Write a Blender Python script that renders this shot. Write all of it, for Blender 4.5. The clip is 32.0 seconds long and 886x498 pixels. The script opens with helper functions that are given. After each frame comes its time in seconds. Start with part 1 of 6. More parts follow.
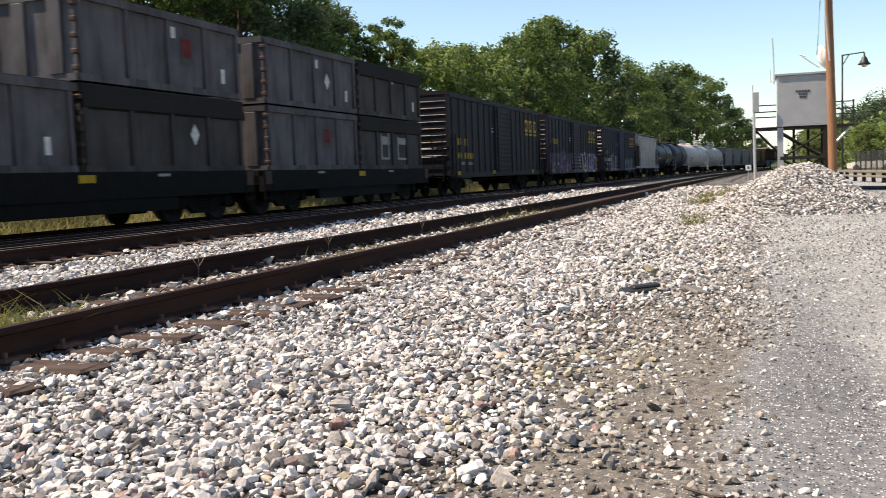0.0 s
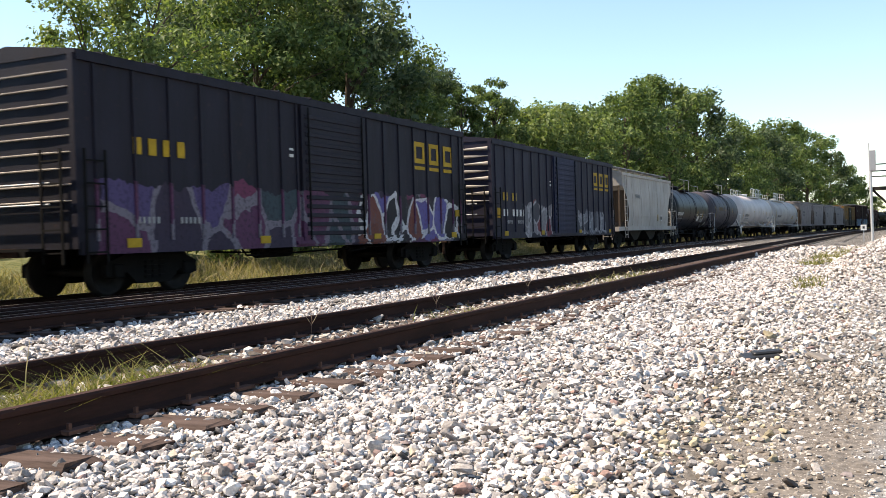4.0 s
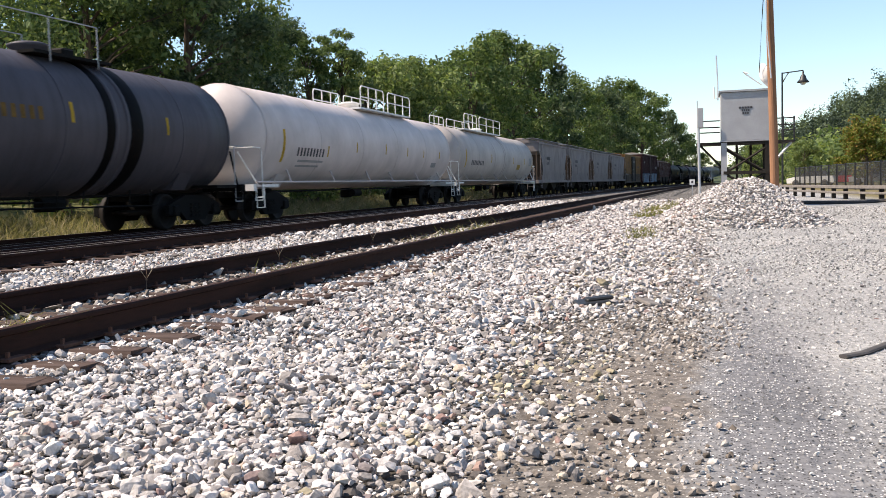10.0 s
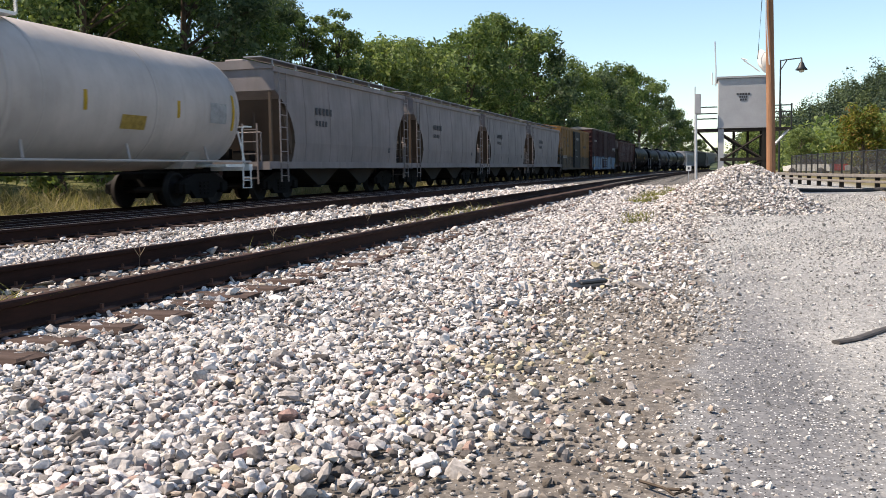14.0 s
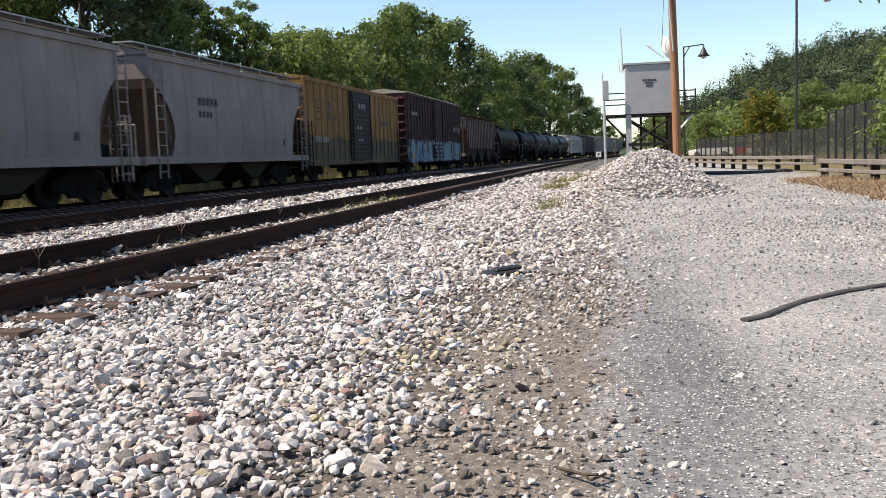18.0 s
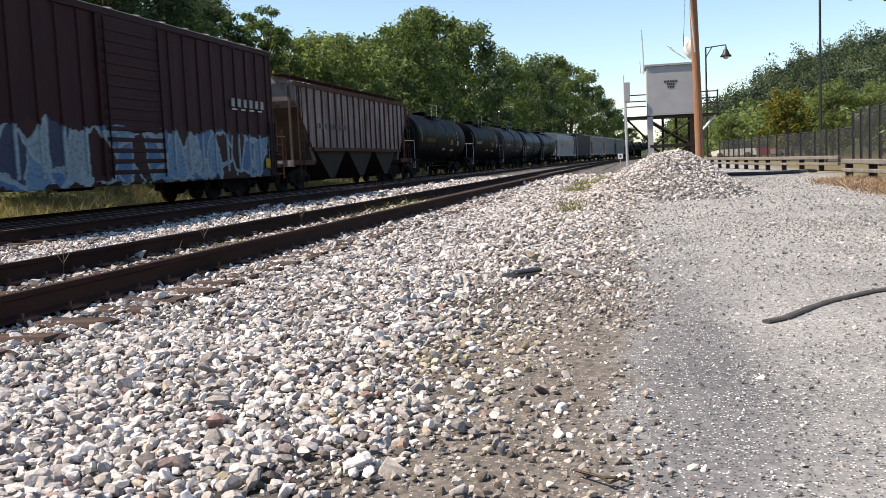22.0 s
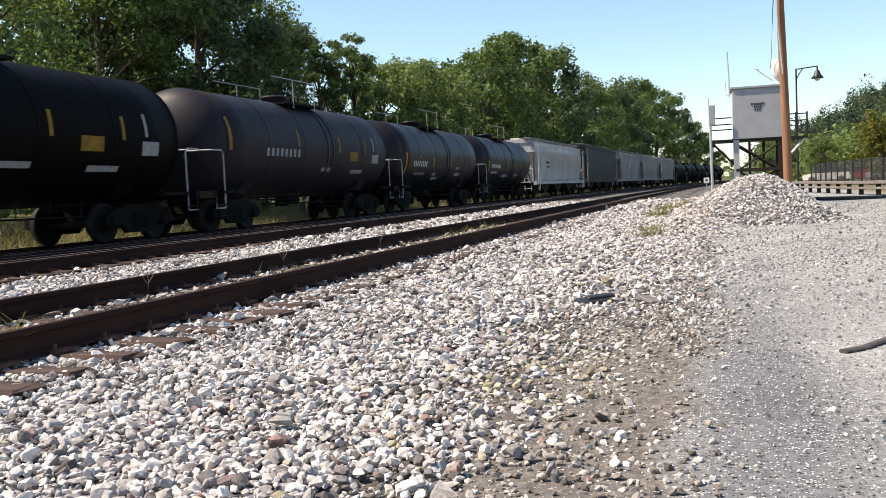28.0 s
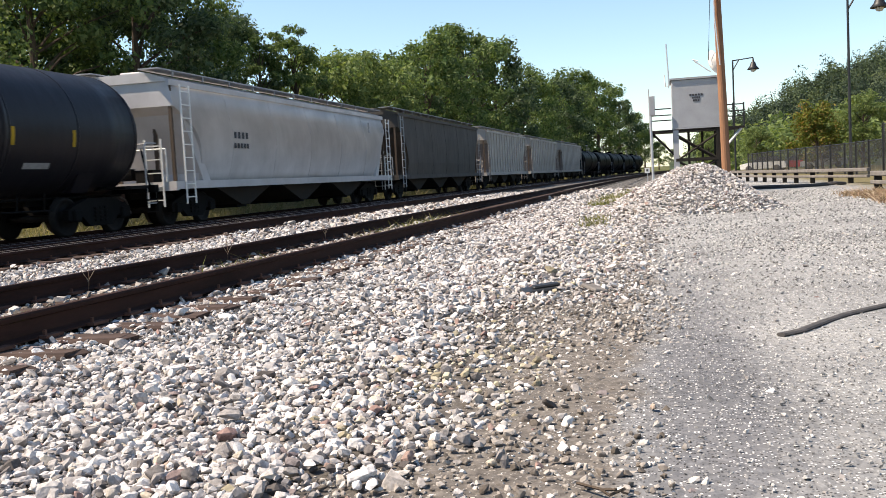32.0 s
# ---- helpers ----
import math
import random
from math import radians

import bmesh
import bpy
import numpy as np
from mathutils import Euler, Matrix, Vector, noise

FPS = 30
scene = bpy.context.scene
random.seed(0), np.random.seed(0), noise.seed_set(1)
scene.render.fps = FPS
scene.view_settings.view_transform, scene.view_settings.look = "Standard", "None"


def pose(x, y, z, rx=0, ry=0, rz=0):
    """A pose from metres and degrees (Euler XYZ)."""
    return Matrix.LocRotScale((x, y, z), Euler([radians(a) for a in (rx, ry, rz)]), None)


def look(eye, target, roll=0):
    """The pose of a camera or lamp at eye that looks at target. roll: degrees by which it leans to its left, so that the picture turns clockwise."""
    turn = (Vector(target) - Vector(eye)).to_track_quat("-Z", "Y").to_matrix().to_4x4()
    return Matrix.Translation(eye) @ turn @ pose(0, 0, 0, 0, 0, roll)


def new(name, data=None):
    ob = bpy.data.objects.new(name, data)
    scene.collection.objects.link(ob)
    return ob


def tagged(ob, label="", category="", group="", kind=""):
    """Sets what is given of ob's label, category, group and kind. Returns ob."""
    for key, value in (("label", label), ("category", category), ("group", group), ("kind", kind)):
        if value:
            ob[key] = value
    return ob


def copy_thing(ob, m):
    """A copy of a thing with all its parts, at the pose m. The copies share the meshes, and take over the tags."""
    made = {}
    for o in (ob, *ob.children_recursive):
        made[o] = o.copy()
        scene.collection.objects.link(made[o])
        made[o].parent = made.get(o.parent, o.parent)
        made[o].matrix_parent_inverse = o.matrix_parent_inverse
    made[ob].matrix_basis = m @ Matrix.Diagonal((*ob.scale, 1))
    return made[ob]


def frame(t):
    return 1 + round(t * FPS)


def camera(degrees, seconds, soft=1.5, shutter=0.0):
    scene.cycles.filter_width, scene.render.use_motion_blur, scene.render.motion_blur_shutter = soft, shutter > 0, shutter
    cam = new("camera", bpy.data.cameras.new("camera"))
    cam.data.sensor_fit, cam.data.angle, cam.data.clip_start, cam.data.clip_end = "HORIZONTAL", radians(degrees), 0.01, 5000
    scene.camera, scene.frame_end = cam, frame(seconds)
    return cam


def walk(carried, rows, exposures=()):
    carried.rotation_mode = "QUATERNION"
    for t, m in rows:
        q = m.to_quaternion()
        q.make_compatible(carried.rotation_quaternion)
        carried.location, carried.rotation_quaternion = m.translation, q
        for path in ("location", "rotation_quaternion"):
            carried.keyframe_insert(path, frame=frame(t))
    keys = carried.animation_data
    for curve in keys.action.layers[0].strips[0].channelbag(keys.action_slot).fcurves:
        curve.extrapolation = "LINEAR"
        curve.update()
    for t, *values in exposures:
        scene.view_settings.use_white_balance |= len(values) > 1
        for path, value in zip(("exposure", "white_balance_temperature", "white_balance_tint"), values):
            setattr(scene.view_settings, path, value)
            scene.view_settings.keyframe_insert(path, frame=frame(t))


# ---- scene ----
# Camera: held by hand beside a siding, seconds, place, yaw (to the left), pitch (up), lean
PATH = [
    (0.0, 0.016, -0.048, 0.935, 19.48, -4.47, -2.03), (0.5, -0.004, -0.060, 0.942, 16.24, -5.01, -4.07), (1.0, -0.024, -0.072, 0.950, 18.19, -3.15, -1.40),
    (1.5, -0.043, -0.083, 0.957, 19.58, -2.80, -1.16), (2.0, -0.063, -0.095, 0.965, 20.59, -2.97, -0.53), (2.5, -0.083, -0.107, 0.972, 22.44, -1.88, -0.86),
    (4.5, -0.076, -0.096, 0.964, 26.98, -0.55, -2.03), (5.0, -0.077, -0.105, 0.962, 30.33, -0.42, -2.70), (5.5, -0.077, -0.114, 0.960, 36.18, 0.23, -3.31),
    (6.0, -0.078, -0.123, 0.957, 39.26, 0.17, -3.85), (6.5, -0.066, -0.107, 0.953, 39.55, -0.20, -4.73), (7.0, -0.055, -0.091, 0.949, 36.49, -0.96, -4.89),
    (7.5, -0.043, -0.074, 0.945, 22.08, -2.50, -5.54), (8.0, -0.044, -0.062, 0.942, 21.12, -1.95, -4.66), (8.5, -0.044, -0.050, 0.938, 17.48, -1.66, -3.51),
    (9.0, -0.044, -0.038, 0.934, 17.30, -1.74, -2.61), (9.5, -0.044, -0.041, 0.934, 17.96, -2.88, -1.88), (10.0, -0.044, -0.044, 0.933, 16.23, -3.82, -1.62),
    (10.5, -0.045, -0.047, 0.933, 16.35, -3.88, -1.38), (11.0, -0.045, -0.049, 0.933, 16.66, -3.06, -0.59), (11.5, -0.045, -0.052, 0.932, 16.97, -3.18, 0.15),
    (12.0, -0.046, -0.055, 0.932, 17.38, -3.38, 0.77), (12.5, -0.045, -0.046, 0.928, 16.97, -3.02, 0.56), (13.0, -0.044, -0.037, 0.923, 17.56, -4.93, -0.91),
    (13.5, -0.043, -0.028, 0.919, 15.20, -5.12, -2.12), (14.0, -0.042, -0.019, 0.915, 15.97, -4.86, -0.81), (14.5, -0.041, -0.010, 0.911, 15.46, -4.52, -0.66),
    (16.5, -0.032, 0.060, 0.900, 14.70, -3.50, -1.04), (17.0, -0.034, 0.061, 0.901, 14.09, -4.62, -1.86), (17.5, -0.036, 0.061, 0.901, 12.47, -5.94, -2.37),
    (18.0, -0.039, 0.061, 0.902, 10.83, -5.56, -2.09), (18.5, -0.041, 0.062, 0.902, 9.65, -4.88, -1.73), (19.0, -0.043, 0.062, 0.903, 10.15, -4.89, -2.19),
    (19.5, -0.046, 0.062, 0.903, 11.43, -4.73, -2.14), (20.0, -0.048, 0.063, 0.904, 12.31, -4.51, -1.91), (20.5, -0.042, 0.062, 0.903, 13.30, -3.98, -1.54),
    (21.0, -0.036, 0.061, 0.902, 13.04, -3.77, -1.74), (21.5, -0.030, 0.060, 0.902, 12.63, -4.57, -2.16), (22.0, -0.024, 0.059, 0.901, 12.18, -5.30, -2.57),
    (22.5, -0.018, 0.058, 0.900, 11.99, -5.39, -2.82), (23.0, -0.012, 0.058, 0.900, 12.52, -5.20, -2.70), (23.5, -0.006, 0.057, 0.899, 13.15, -4.99, -3.22),
    (24.0, -0.000, 0.056, 0.898, 13.63, -5.17, -3.22), (24.5, 0.006, 0.055, 0.898, 14.42, -4.53, -3.08), (25.0, 0.012, 0.054, 0.897, 15.83, -4.56, -2.82),
    (25.5, 0.018, 0.054, 0.896, 15.29, -4.28, -2.79), (27.5, 0.066, 0.073, 0.899, 15.69, -4.12, -2.68), (28.0, 0.065, 0.070, 0.899, 17.21, -3.60, -2.57),
    (28.5, 0.065, 0.067, 0.898, 16.40, -1.98, -2.59), (29.0, 0.064, 0.064, 0.898, 15.07, -1.51, -3.15), (29.5, 0.064, 0.062, 0.897, 16.32, -1.68, -2.51),
    (30.0, 0.063, 0.059, 0.897, 16.15, -2.01, -2.53), (30.5, 0.063, 0.056, 0.896, 15.47, -2.41, -2.97), (31.0, 0.062, 0.053, 0.896, 15.30, -3.08, -3.37),
    (31.5, 0.062, 0.050, 0.895, 14.08, -3.72, -3.82), (32.0, 0.061, 0.047, 0.895, 13.85, -4.25, -3.08),
]
cam = camera(50.8, 32.0, soft=0.65, shutter=0.2)


def aim(yaw, pitch, lean):
    a, b = radians(yaw), radians(pitch)
    return Vector((-math.sin(a) * math.cos(b), math.cos(a) * math.cos(b), math.sin(b)))


walk(cam, [(t, look((x, y, z), Vector((x, y, z)) + aim(a, b, c), c)) for t, x, y, z, a, b, c in PATH],
     [(0, 0.70, 8120, 14), (2.5, 0.80, 8020, 13), (4.5, 1.22, 8070, 15), (5.3, 1.45, 8070, 17), (6.0, 1.72, 7970, 18), (7.0, 1.80, 7920, 18), (7.8, 1.05, 7720, 16), (9, 0.78, 7570, 16), (13, 0.74, 7670, 15), (17, 0.65, 7670, 14), (24, 0.62, 7670, 15), (28, 0.74, 7670, 14), (32, 0.76, 7720, 14)])

# ---- light ----
SUN_FROM = Vector((-0.81, -0.22, 1.02)).normalized()
world = bpy.data.worlds.new("sky")
scene.world = world
world.use_nodes = True
wn = world.node_tree.nodes
sky = wn.new("ShaderNodeTexSky")
sky.sky_type, sky.sun_disc = "NISHITA", False
sky.sun_elevation = math.asin(SUN_FROM.z)
sky.sun_rotation = math.atan2(SUN_FROM.x, SUN_FROM.y)
sky.air_density, sky.dust_density, sky.ozone_density = 1.0, 0.10, 3.0
wn["Background"].inputs[1].default_value = 0.124
tone = wn.new("ShaderNodeMix")
tone.data_type, tone.blend_type = "RGBA", "MULTIPLY"
tone.inputs[0].default_value, tone.inputs[7].default_value = 1.0, (0.87, 0.99, 1.05, 1)
world.node_tree.links.new(sky.outputs[0], tone.inputs[6])
world.node_tree.links.new(tone.outputs[2], wn["Background"].inputs[0])
sun = new("sun", bpy.data.lights.new("sun", "SUN"))
sun.data.energy, sun.data.angle, sun.data.color = 5.0, radians(0.55), (1.0, 0.95, 0.87)
sun.matrix_world = look(SUN_FROM * 60, (0, 0, 0))

# ---- plan ----
RAIL = 0.19                      # rail top over the ground
RAIL_TRAIN = 0.085               # the train's track lies a little lower
SIDING, MAIN, TRAIN = -4.737, -9.97, -13.49  # track centres
GAUGE = 1.505                    # between the rail centres


def bend(y):
    """How far the line has swung to the right at y."""
    return max(0.0, y - 45.0) ** 2 / 3420.0


def heading(y):
    return -math.degrees(math.atan(2 * max(0.0, y - 45.0) / 3420.0))


# ---- materials ----
def node_mat(name, rough=0.8, metal=0.0):
    m = bpy.data.materials.new(name)
    m.use_nodes = True
    nt = m.node_tree
    b = nt.nodes["Principled BSDF"]
    b.inputs["Roughness"].default_value, b.inputs["Metallic"].default_value = rough, metal
    if rough > 0.55 and metal < 0.5:
        b.inputs["Specular IOR Level"].default_value = 0.16
    return m, nt, b


def nd(nt, kind, **values):
    n = nt.nodes.new(kind)
    for k, v in values.items():
        if k in n.inputs.keys():
            n.inputs[k].default_value = v
    return n


def math_node(nt, op, a, b=None, clamp=False):
    n = nt.nodes.new("ShaderNodeMath")
    n.operation, n.use_clamp = op, clamp
    for i, v in enumerate((a, b)):
        if v is None:
            continue
        if isinstance(v, (int, float)):
            n.inputs[i].default_value = v
        else:
            nt.links.new(v, n.inputs[i])
    return n.outputs[0]


def ramp(nt, fac, stops):
    r = nt.nodes.new("ShaderNodeValToRGB")
    e = r.color_ramp.elements
    while len(e) < len(stops):
        e.new(0.5)
    for el, (p, c) in zip(e, stops):
        el.position, el.color = p, (*c, 1) if len(c) == 3 else c
    nt.links.new(fac, r.inputs[0])
    return r.outputs[0]


def mix(nt, fac, a, b, how="MIX"):
    n = nt.nodes.new("ShaderNodeMix")
    n.data_type, n.blend_type = "RGBA", how
    for sock, v in ((n.inputs[0], fac), (n.inputs[6], a), (n.inputs[7], b)):
        if isinstance(v, (int, float)):
            sock.default_value = v
        elif isinstance(v, tuple):
            sock.default_value = (*v, 1)
        else:
            nt.links.new(v, sock)
    return n.outputs[2]


def coords(nt, scale=(1, 1, 1)):
    tc = nt.nodes.new("ShaderNodeTexCoord")
    mp = nt.nodes.new("ShaderNodeMapping")
    mp.inputs["Scale"].default_value = scale
    nt.links.new(tc.outputs["Object"], mp.inputs[0])
    return mp.outputs[0]


def noise_tex(nt, vec, scale, detail=4, rough=0.55):
    n = nd(nt, "ShaderNodeTexNoise", Scale=scale, Detail=detail, Roughness=rough)
    nt.links.new(vec, n.inputs["Vector"])
    return n.outputs["Fac"]


def bumped(nt, b, height, strength=0.4, distance=0.01):
    n = nd(nt, "ShaderNodeBump", Strength=strength, Distance=distance)
    nt.links.new(height, n.inputs["Height"])
    nt.links.new(n.outputs[0], b.inputs["Normal"])


def plain(name, color, rough=0.7, metal=0.0, vary=0.25, scale=3.0, bump=0.15, stretch=(1, 1, 1)):
    """A surface of one colour with mottling at two scales."""
    m, nt, b = node_mat(name, rough, metal)
    v = coords(nt, stretch)
    big, small = noise_tex(nt, v, scale, 5), noise_tex(nt, v, scale * 9, 3)
    both = math_node(nt, "ADD", math_node(nt, "MULTIPLY", big, 0.65), math_node(nt, "MULTIPLY", small, 0.35))
    lo, hi = tuple(c * (1 - vary) for c in color), tuple(min(1, c * (1 + vary)) for c in color)
    nt.links.new(ramp(nt, both, [(0.32, lo), (0.68, hi)]), b.inputs["Base Color"])
    nt.links.new(math_node(nt, "ADD", rough - 0.1, math_node(nt, "MULTIPLY", small, 0.2)), b.inputs["Roughness"])
    bumped(nt, b, small, bump, 0.01)
    return m


def paint(name, color, rough=0.55, grime=(0.05, 0.04, 0.035), amount=0.5, rust=0.25, tags=(), gloss=0.22, mott=0.16):
    """Weathered paint on a rail car: grime in streaks, rust specks, chalking; tags: sprayed bands
    (y0, y1, z0, z1, cell size, outline colour, fills) that run over the panels and posts."""
    m, nt, b = node_mat(name, rough)
    b.inputs["Specular IOR Level"].default_value = gloss
    v = coords(nt)
    streak = noise_tex(nt, coords(nt, (1.0, 2.2, 0.22)), 2.2, 6, 0.65)
    mottle = noise_tex(nt, v, 0.8, 5)
    fine = noise_tex(nt, v, 14, 4)
    c = ramp(nt, mottle, [(0.3, tuple(x * (1 - mott) for x in color)), (0.7, tuple(min(1, x * (1 + mott)) for x in color))])
    c = mix(nt, math_node(nt, "MULTIPLY", ramp(nt, streak, [(0.46, (0, 0, 0)), (0.72, (1, 1, 1))]), amount), c, grime)
    for k, (y0, y1, z0, z1, cell, line, fills) in enumerate(tags):
        sep = nt.nodes.new("ShaderNodeSeparateXYZ")
        nt.links.new(v, sep.inputs[0])
        edge = math_node(nt, "MULTIPLY", math_node(nt, "SUBTRACT", noise_tex(nt, v, 1.3 + 0.3 * k, 3), 0.5), 0.9)
        yy, zz = math_node(nt, "ADD", sep.outputs[1], edge), math_node(nt, "ADD", sep.outputs[2], edge)
        inside = math_node(nt, "MULTIPLY",
                           math_node(nt, "MULTIPLY", math_node(nt, "GREATER_THAN", yy, y0), math_node(nt, "LESS_THAN", yy, y1)),
                           math_node(nt, "MULTIPLY", math_node(nt, "GREATER_THAN", zz, z0), math_node(nt, "LESS_THAN", zz, z1)))
        warp = mix(nt, 0.26, coords(nt, (0.2, 1, 0.75)), nd_noise_color(nt, v, 1.6))
        vo = nd(nt, "ShaderNodeTexVoronoi", Scale=1.0 / cell)
        vo.feature = "DISTANCE_TO_EDGE"
        nt.links.new(warp, vo.inputs["Vector"])
        vc = nd(nt, "ShaderNodeTexVoronoi", Scale=1.0 / cell)
        nt.links.new(warp, vc.inputs["Vector"])
        pick = nt.nodes.new("ShaderNodeSeparateColor")
        nt.links.new(vc.outputs["Color"], pick.inputs[0])
        n = len(fills)
        stops = [(0.12 + 0.8 * i / n, f) for i, f in enumerate(fills)]
        r = nt.nodes.new("ShaderNodeValToRGB")
        r.color_ramp.interpolation = "CONSTANT"
        e = r.color_ramp.elements
        while len(e) < n:
            e.new(0.5)
        for el, (p, f) in zip(e, stops):
            el.position, el.color = p, (*f, 1)
        nt.links.new(pick.outputs[0], r.inputs[0])
        sprayed = mix(nt, math_node(nt, "LESS_THAN", vo.outputs["Distance"], 0.052), r.outputs[0], line)
        cover = math_node(nt, "MULTIPLY", inside, ramp(nt, fine, [(0.30, (0.35, 0.35, 0.35)), (0.5, (0.95, 0.95, 0.95))]))
        c = mix(nt, cover, c, sprayed)
    spots = ramp(nt, noise_tex(nt, v, 5.0, 8, 0.7), [(0.60, (0, 0, 0)), (0.70, (1, 1, 1))])
    c = mix(nt, math_node(nt, "MULTIPLY", spots, rust), c, (0.16, 0.07, 0.035))
    nt.links.new(c, b.inputs["Base Color"])
    nt.links.new(math_node(nt, "ADD", rough - 0.12, math_node(nt, "MULTIPLY", streak, 0.3)), b.inputs["Roughness"])
    bumped(nt, b, math_node(nt, "ADD", fine, math_node(nt, "MULTIPLY", mottle, 2.0)), 0.12, 0.02)
    return m


def nd_noise_color(nt, vec, scale):
    n = nd(nt, "ShaderNodeTexNoise", Scale=scale, Detail=3.0)
    nt.links.new(vec, n.inputs["Vector"])
    return n.outputs["Color"]


def island_mat(name, stops, rough=0.8, bump=0.3, scale=30.0, translucent=0.0, by_object=False):
    """Colour by Random Per Island, for stones, leaves and blades joined into one mesh."""
    m, nt, b = node_mat(name, rough)
    g = nt.nodes.new("ShaderNodeObjectInfo" if by_object else "ShaderNodeNewGeometry")
    v = coords(nt)
    c = ramp(nt, g.outputs["Random" if by_object else "Random Per Island"], stops)
    n1 = noise_tex(nt, v, scale, 4)
    c = mix(nt, 0.55, c, mix(nt, 1.0, c, ramp(nt, n1, [(0.3, (0.40, 0.40, 0.40)), (0.7, (1.35, 1.35, 1.35))]), "MULTIPLY"))
    nt.links.new(c, b.inputs["Base Color"])
    if bump:
        bumped(nt, b, n1, bump, 0.006)
    if translucent:
        t = nt.nodes.new("ShaderNodeBsdfTranslucent")
        nt.links.new(mix(nt, 1.0, c, (1.1, 1.15, 0.6), "MULTIPLY"), t.inputs[0])
        s = nt.nodes.new("ShaderNodeMixShader")
        s.inputs[0].default_value = translucent
        nt.links.new(b.outputs[0], s.inputs[1])
        nt.links.new(t.outputs[0], s.inputs[2])
        nt.links.new(s.outputs[0], nt.nodes["Material Output"].inputs[0])
    return m


def ground_material():
    """One sheet: ballast by the tracks, a dirty strip, the stony lot, grass behind the train."""
    m, nt, b = node_mat("ground_mix", 0.95)
    v = coords(nt)
    sep = nt.nodes.new("ShaderNodeSeparateXYZ")
    nt.links.new(v, sep.inputs[0])
    far = math_node(nt, "MAXIMUM", math_node(nt, "SUBTRACT", sep.outputs[1], 45.0), 0.0)
    x = math_node(nt, "SUBTRACT", sep.outputs[0], math_node(nt, "DIVIDE", math_node(nt, "MULTIPLY", far, far), 3420.0))
    wob = math_node(nt, "ADD", x, math_node(nt, "MULTIPLY", math_node(nt, "SUBTRACT", noise_tex(nt, v, 0.9, 5), 0.5), 1.1))
    vor = nd(nt, "ShaderNodeTexVoronoi", Scale=17.0)
    nt.links.new(v, vor.inputs["Vector"])
    cell = nt.nodes.new("ShaderNodeSeparateColor")
    nt.links.new(vor.outputs["Color"], cell.inputs[0])
    ballast = ramp(nt, cell.outputs[0], [(0.0, (0.11, 0.105, 0.10)), (0.35, (0.25, 0.24, 0.23)), (0.8, (0.44, 0.43, 0.41)), (1.0, (0.34, 0.28, 0.24))])
    # bed under the near stones: dark dirt, deepened to paint shade into the gaps
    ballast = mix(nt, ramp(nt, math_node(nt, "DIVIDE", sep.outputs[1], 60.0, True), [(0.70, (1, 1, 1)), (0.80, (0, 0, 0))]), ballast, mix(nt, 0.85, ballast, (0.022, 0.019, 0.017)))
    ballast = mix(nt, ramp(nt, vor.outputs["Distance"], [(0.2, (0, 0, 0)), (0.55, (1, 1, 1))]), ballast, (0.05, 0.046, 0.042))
    n2, n3 = noise_tex(nt, v, 0.55, 6, 0.6), noise_tex(nt, v, 30, 6, 0.7)
    chips = nd(nt, "ShaderNodeTexVoronoi", Scale=95.0)
    nt.links.new(v, chips.inputs["Vector"])
    chipc = nt.nodes.new("ShaderNodeSeparateColor")
    nt.links.new(chips.outputs["Color"], chipc.inputs[0])
    lot = ramp(nt, n2, [(0.30, (0.185, 0.187, 0.187)), (0.5, (0.272, 0.273, 0.269)), (0.72, (0.37, 0.366, 0.352))])
    lot = mix(nt, 0.6, lot, mix(nt, 1.0, lot, ramp(nt, n3, [(0.3, (0.5, 0.5, 0.5)), (0.7, (1.5, 1.5, 1.5))]), "MULTIPLY"))
    grit = math_node(nt, "MULTIPLY", math_node(nt, "GREATER_THAN", chipc.outputs[0], 0.83), math_node(nt, "LESS_THAN", chips.outputs["Distance"], 0.40))
    dark_grit = math_node(nt, "MULTIPLY", math_node(nt, "LESS_THAN", chipc.outputs[0], 0.22), math_node(nt, "LESS_THAN", chips.outputs["Distance"], 0.42))
    lot = mix(nt, dark_grit, lot, (0.085, 0.082, 0.080))
    # the compacted wheel track beside the ballast
    side = math_node(nt, "ABSOLUTE", math_node(nt, "SUBTRACT", math_node(nt, "ADD", sep.outputs[0], math_node(nt, "MULTIPLY", noise_tex(nt, v, 1.1, 5), 0.45)), 0.38))
    lane = math_node(nt, "MULTIPLY", ramp(nt, side, [(0.12, (1, 1, 1)), (0.50, (0, 0, 0))]), ramp(nt, math_node(nt, "DIVIDE", sep.outputs[1], 20.0, True), [(0.24, (1, 1, 1)), (0.55, (0, 0, 0))]))
    lot = mix(nt, math_node(nt, "MULTIPLY", lane, 0.8), lot, mix(nt, 1.0, lot, (0.43, 0.44, 0.49), "MULTIPLY"))
    lot = mix(nt, grit, lot, (0.60, 0.595, 0.59))
    dirt = ramp(nt, n3, [(0.3, (0.075, 0.066, 0.059)), (0.7, (0.215, 0.194, 0.174))])
    dirt = mix(nt, math_node(nt, "MULTIPLY", grit, 0.7), dirt, (0.42, 0.39, 0.35))
    grass = ramp(nt, noise_tex(nt, v, 2.5, 6), [(0.3, (0.045, 0.06, 0.02)), (0.55, (0.11, 0.115, 0.045)), (0.75, (0.20, 0.18, 0.09))])
    step = lambda lo, hi: ramp(nt, math_node(nt, "DIVIDE", math_node(nt, "SUBTRACT", wob, lo), hi - lo, True), [(0, (0, 0, 0)), (1, (1, 1, 1))])
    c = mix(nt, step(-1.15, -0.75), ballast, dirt)
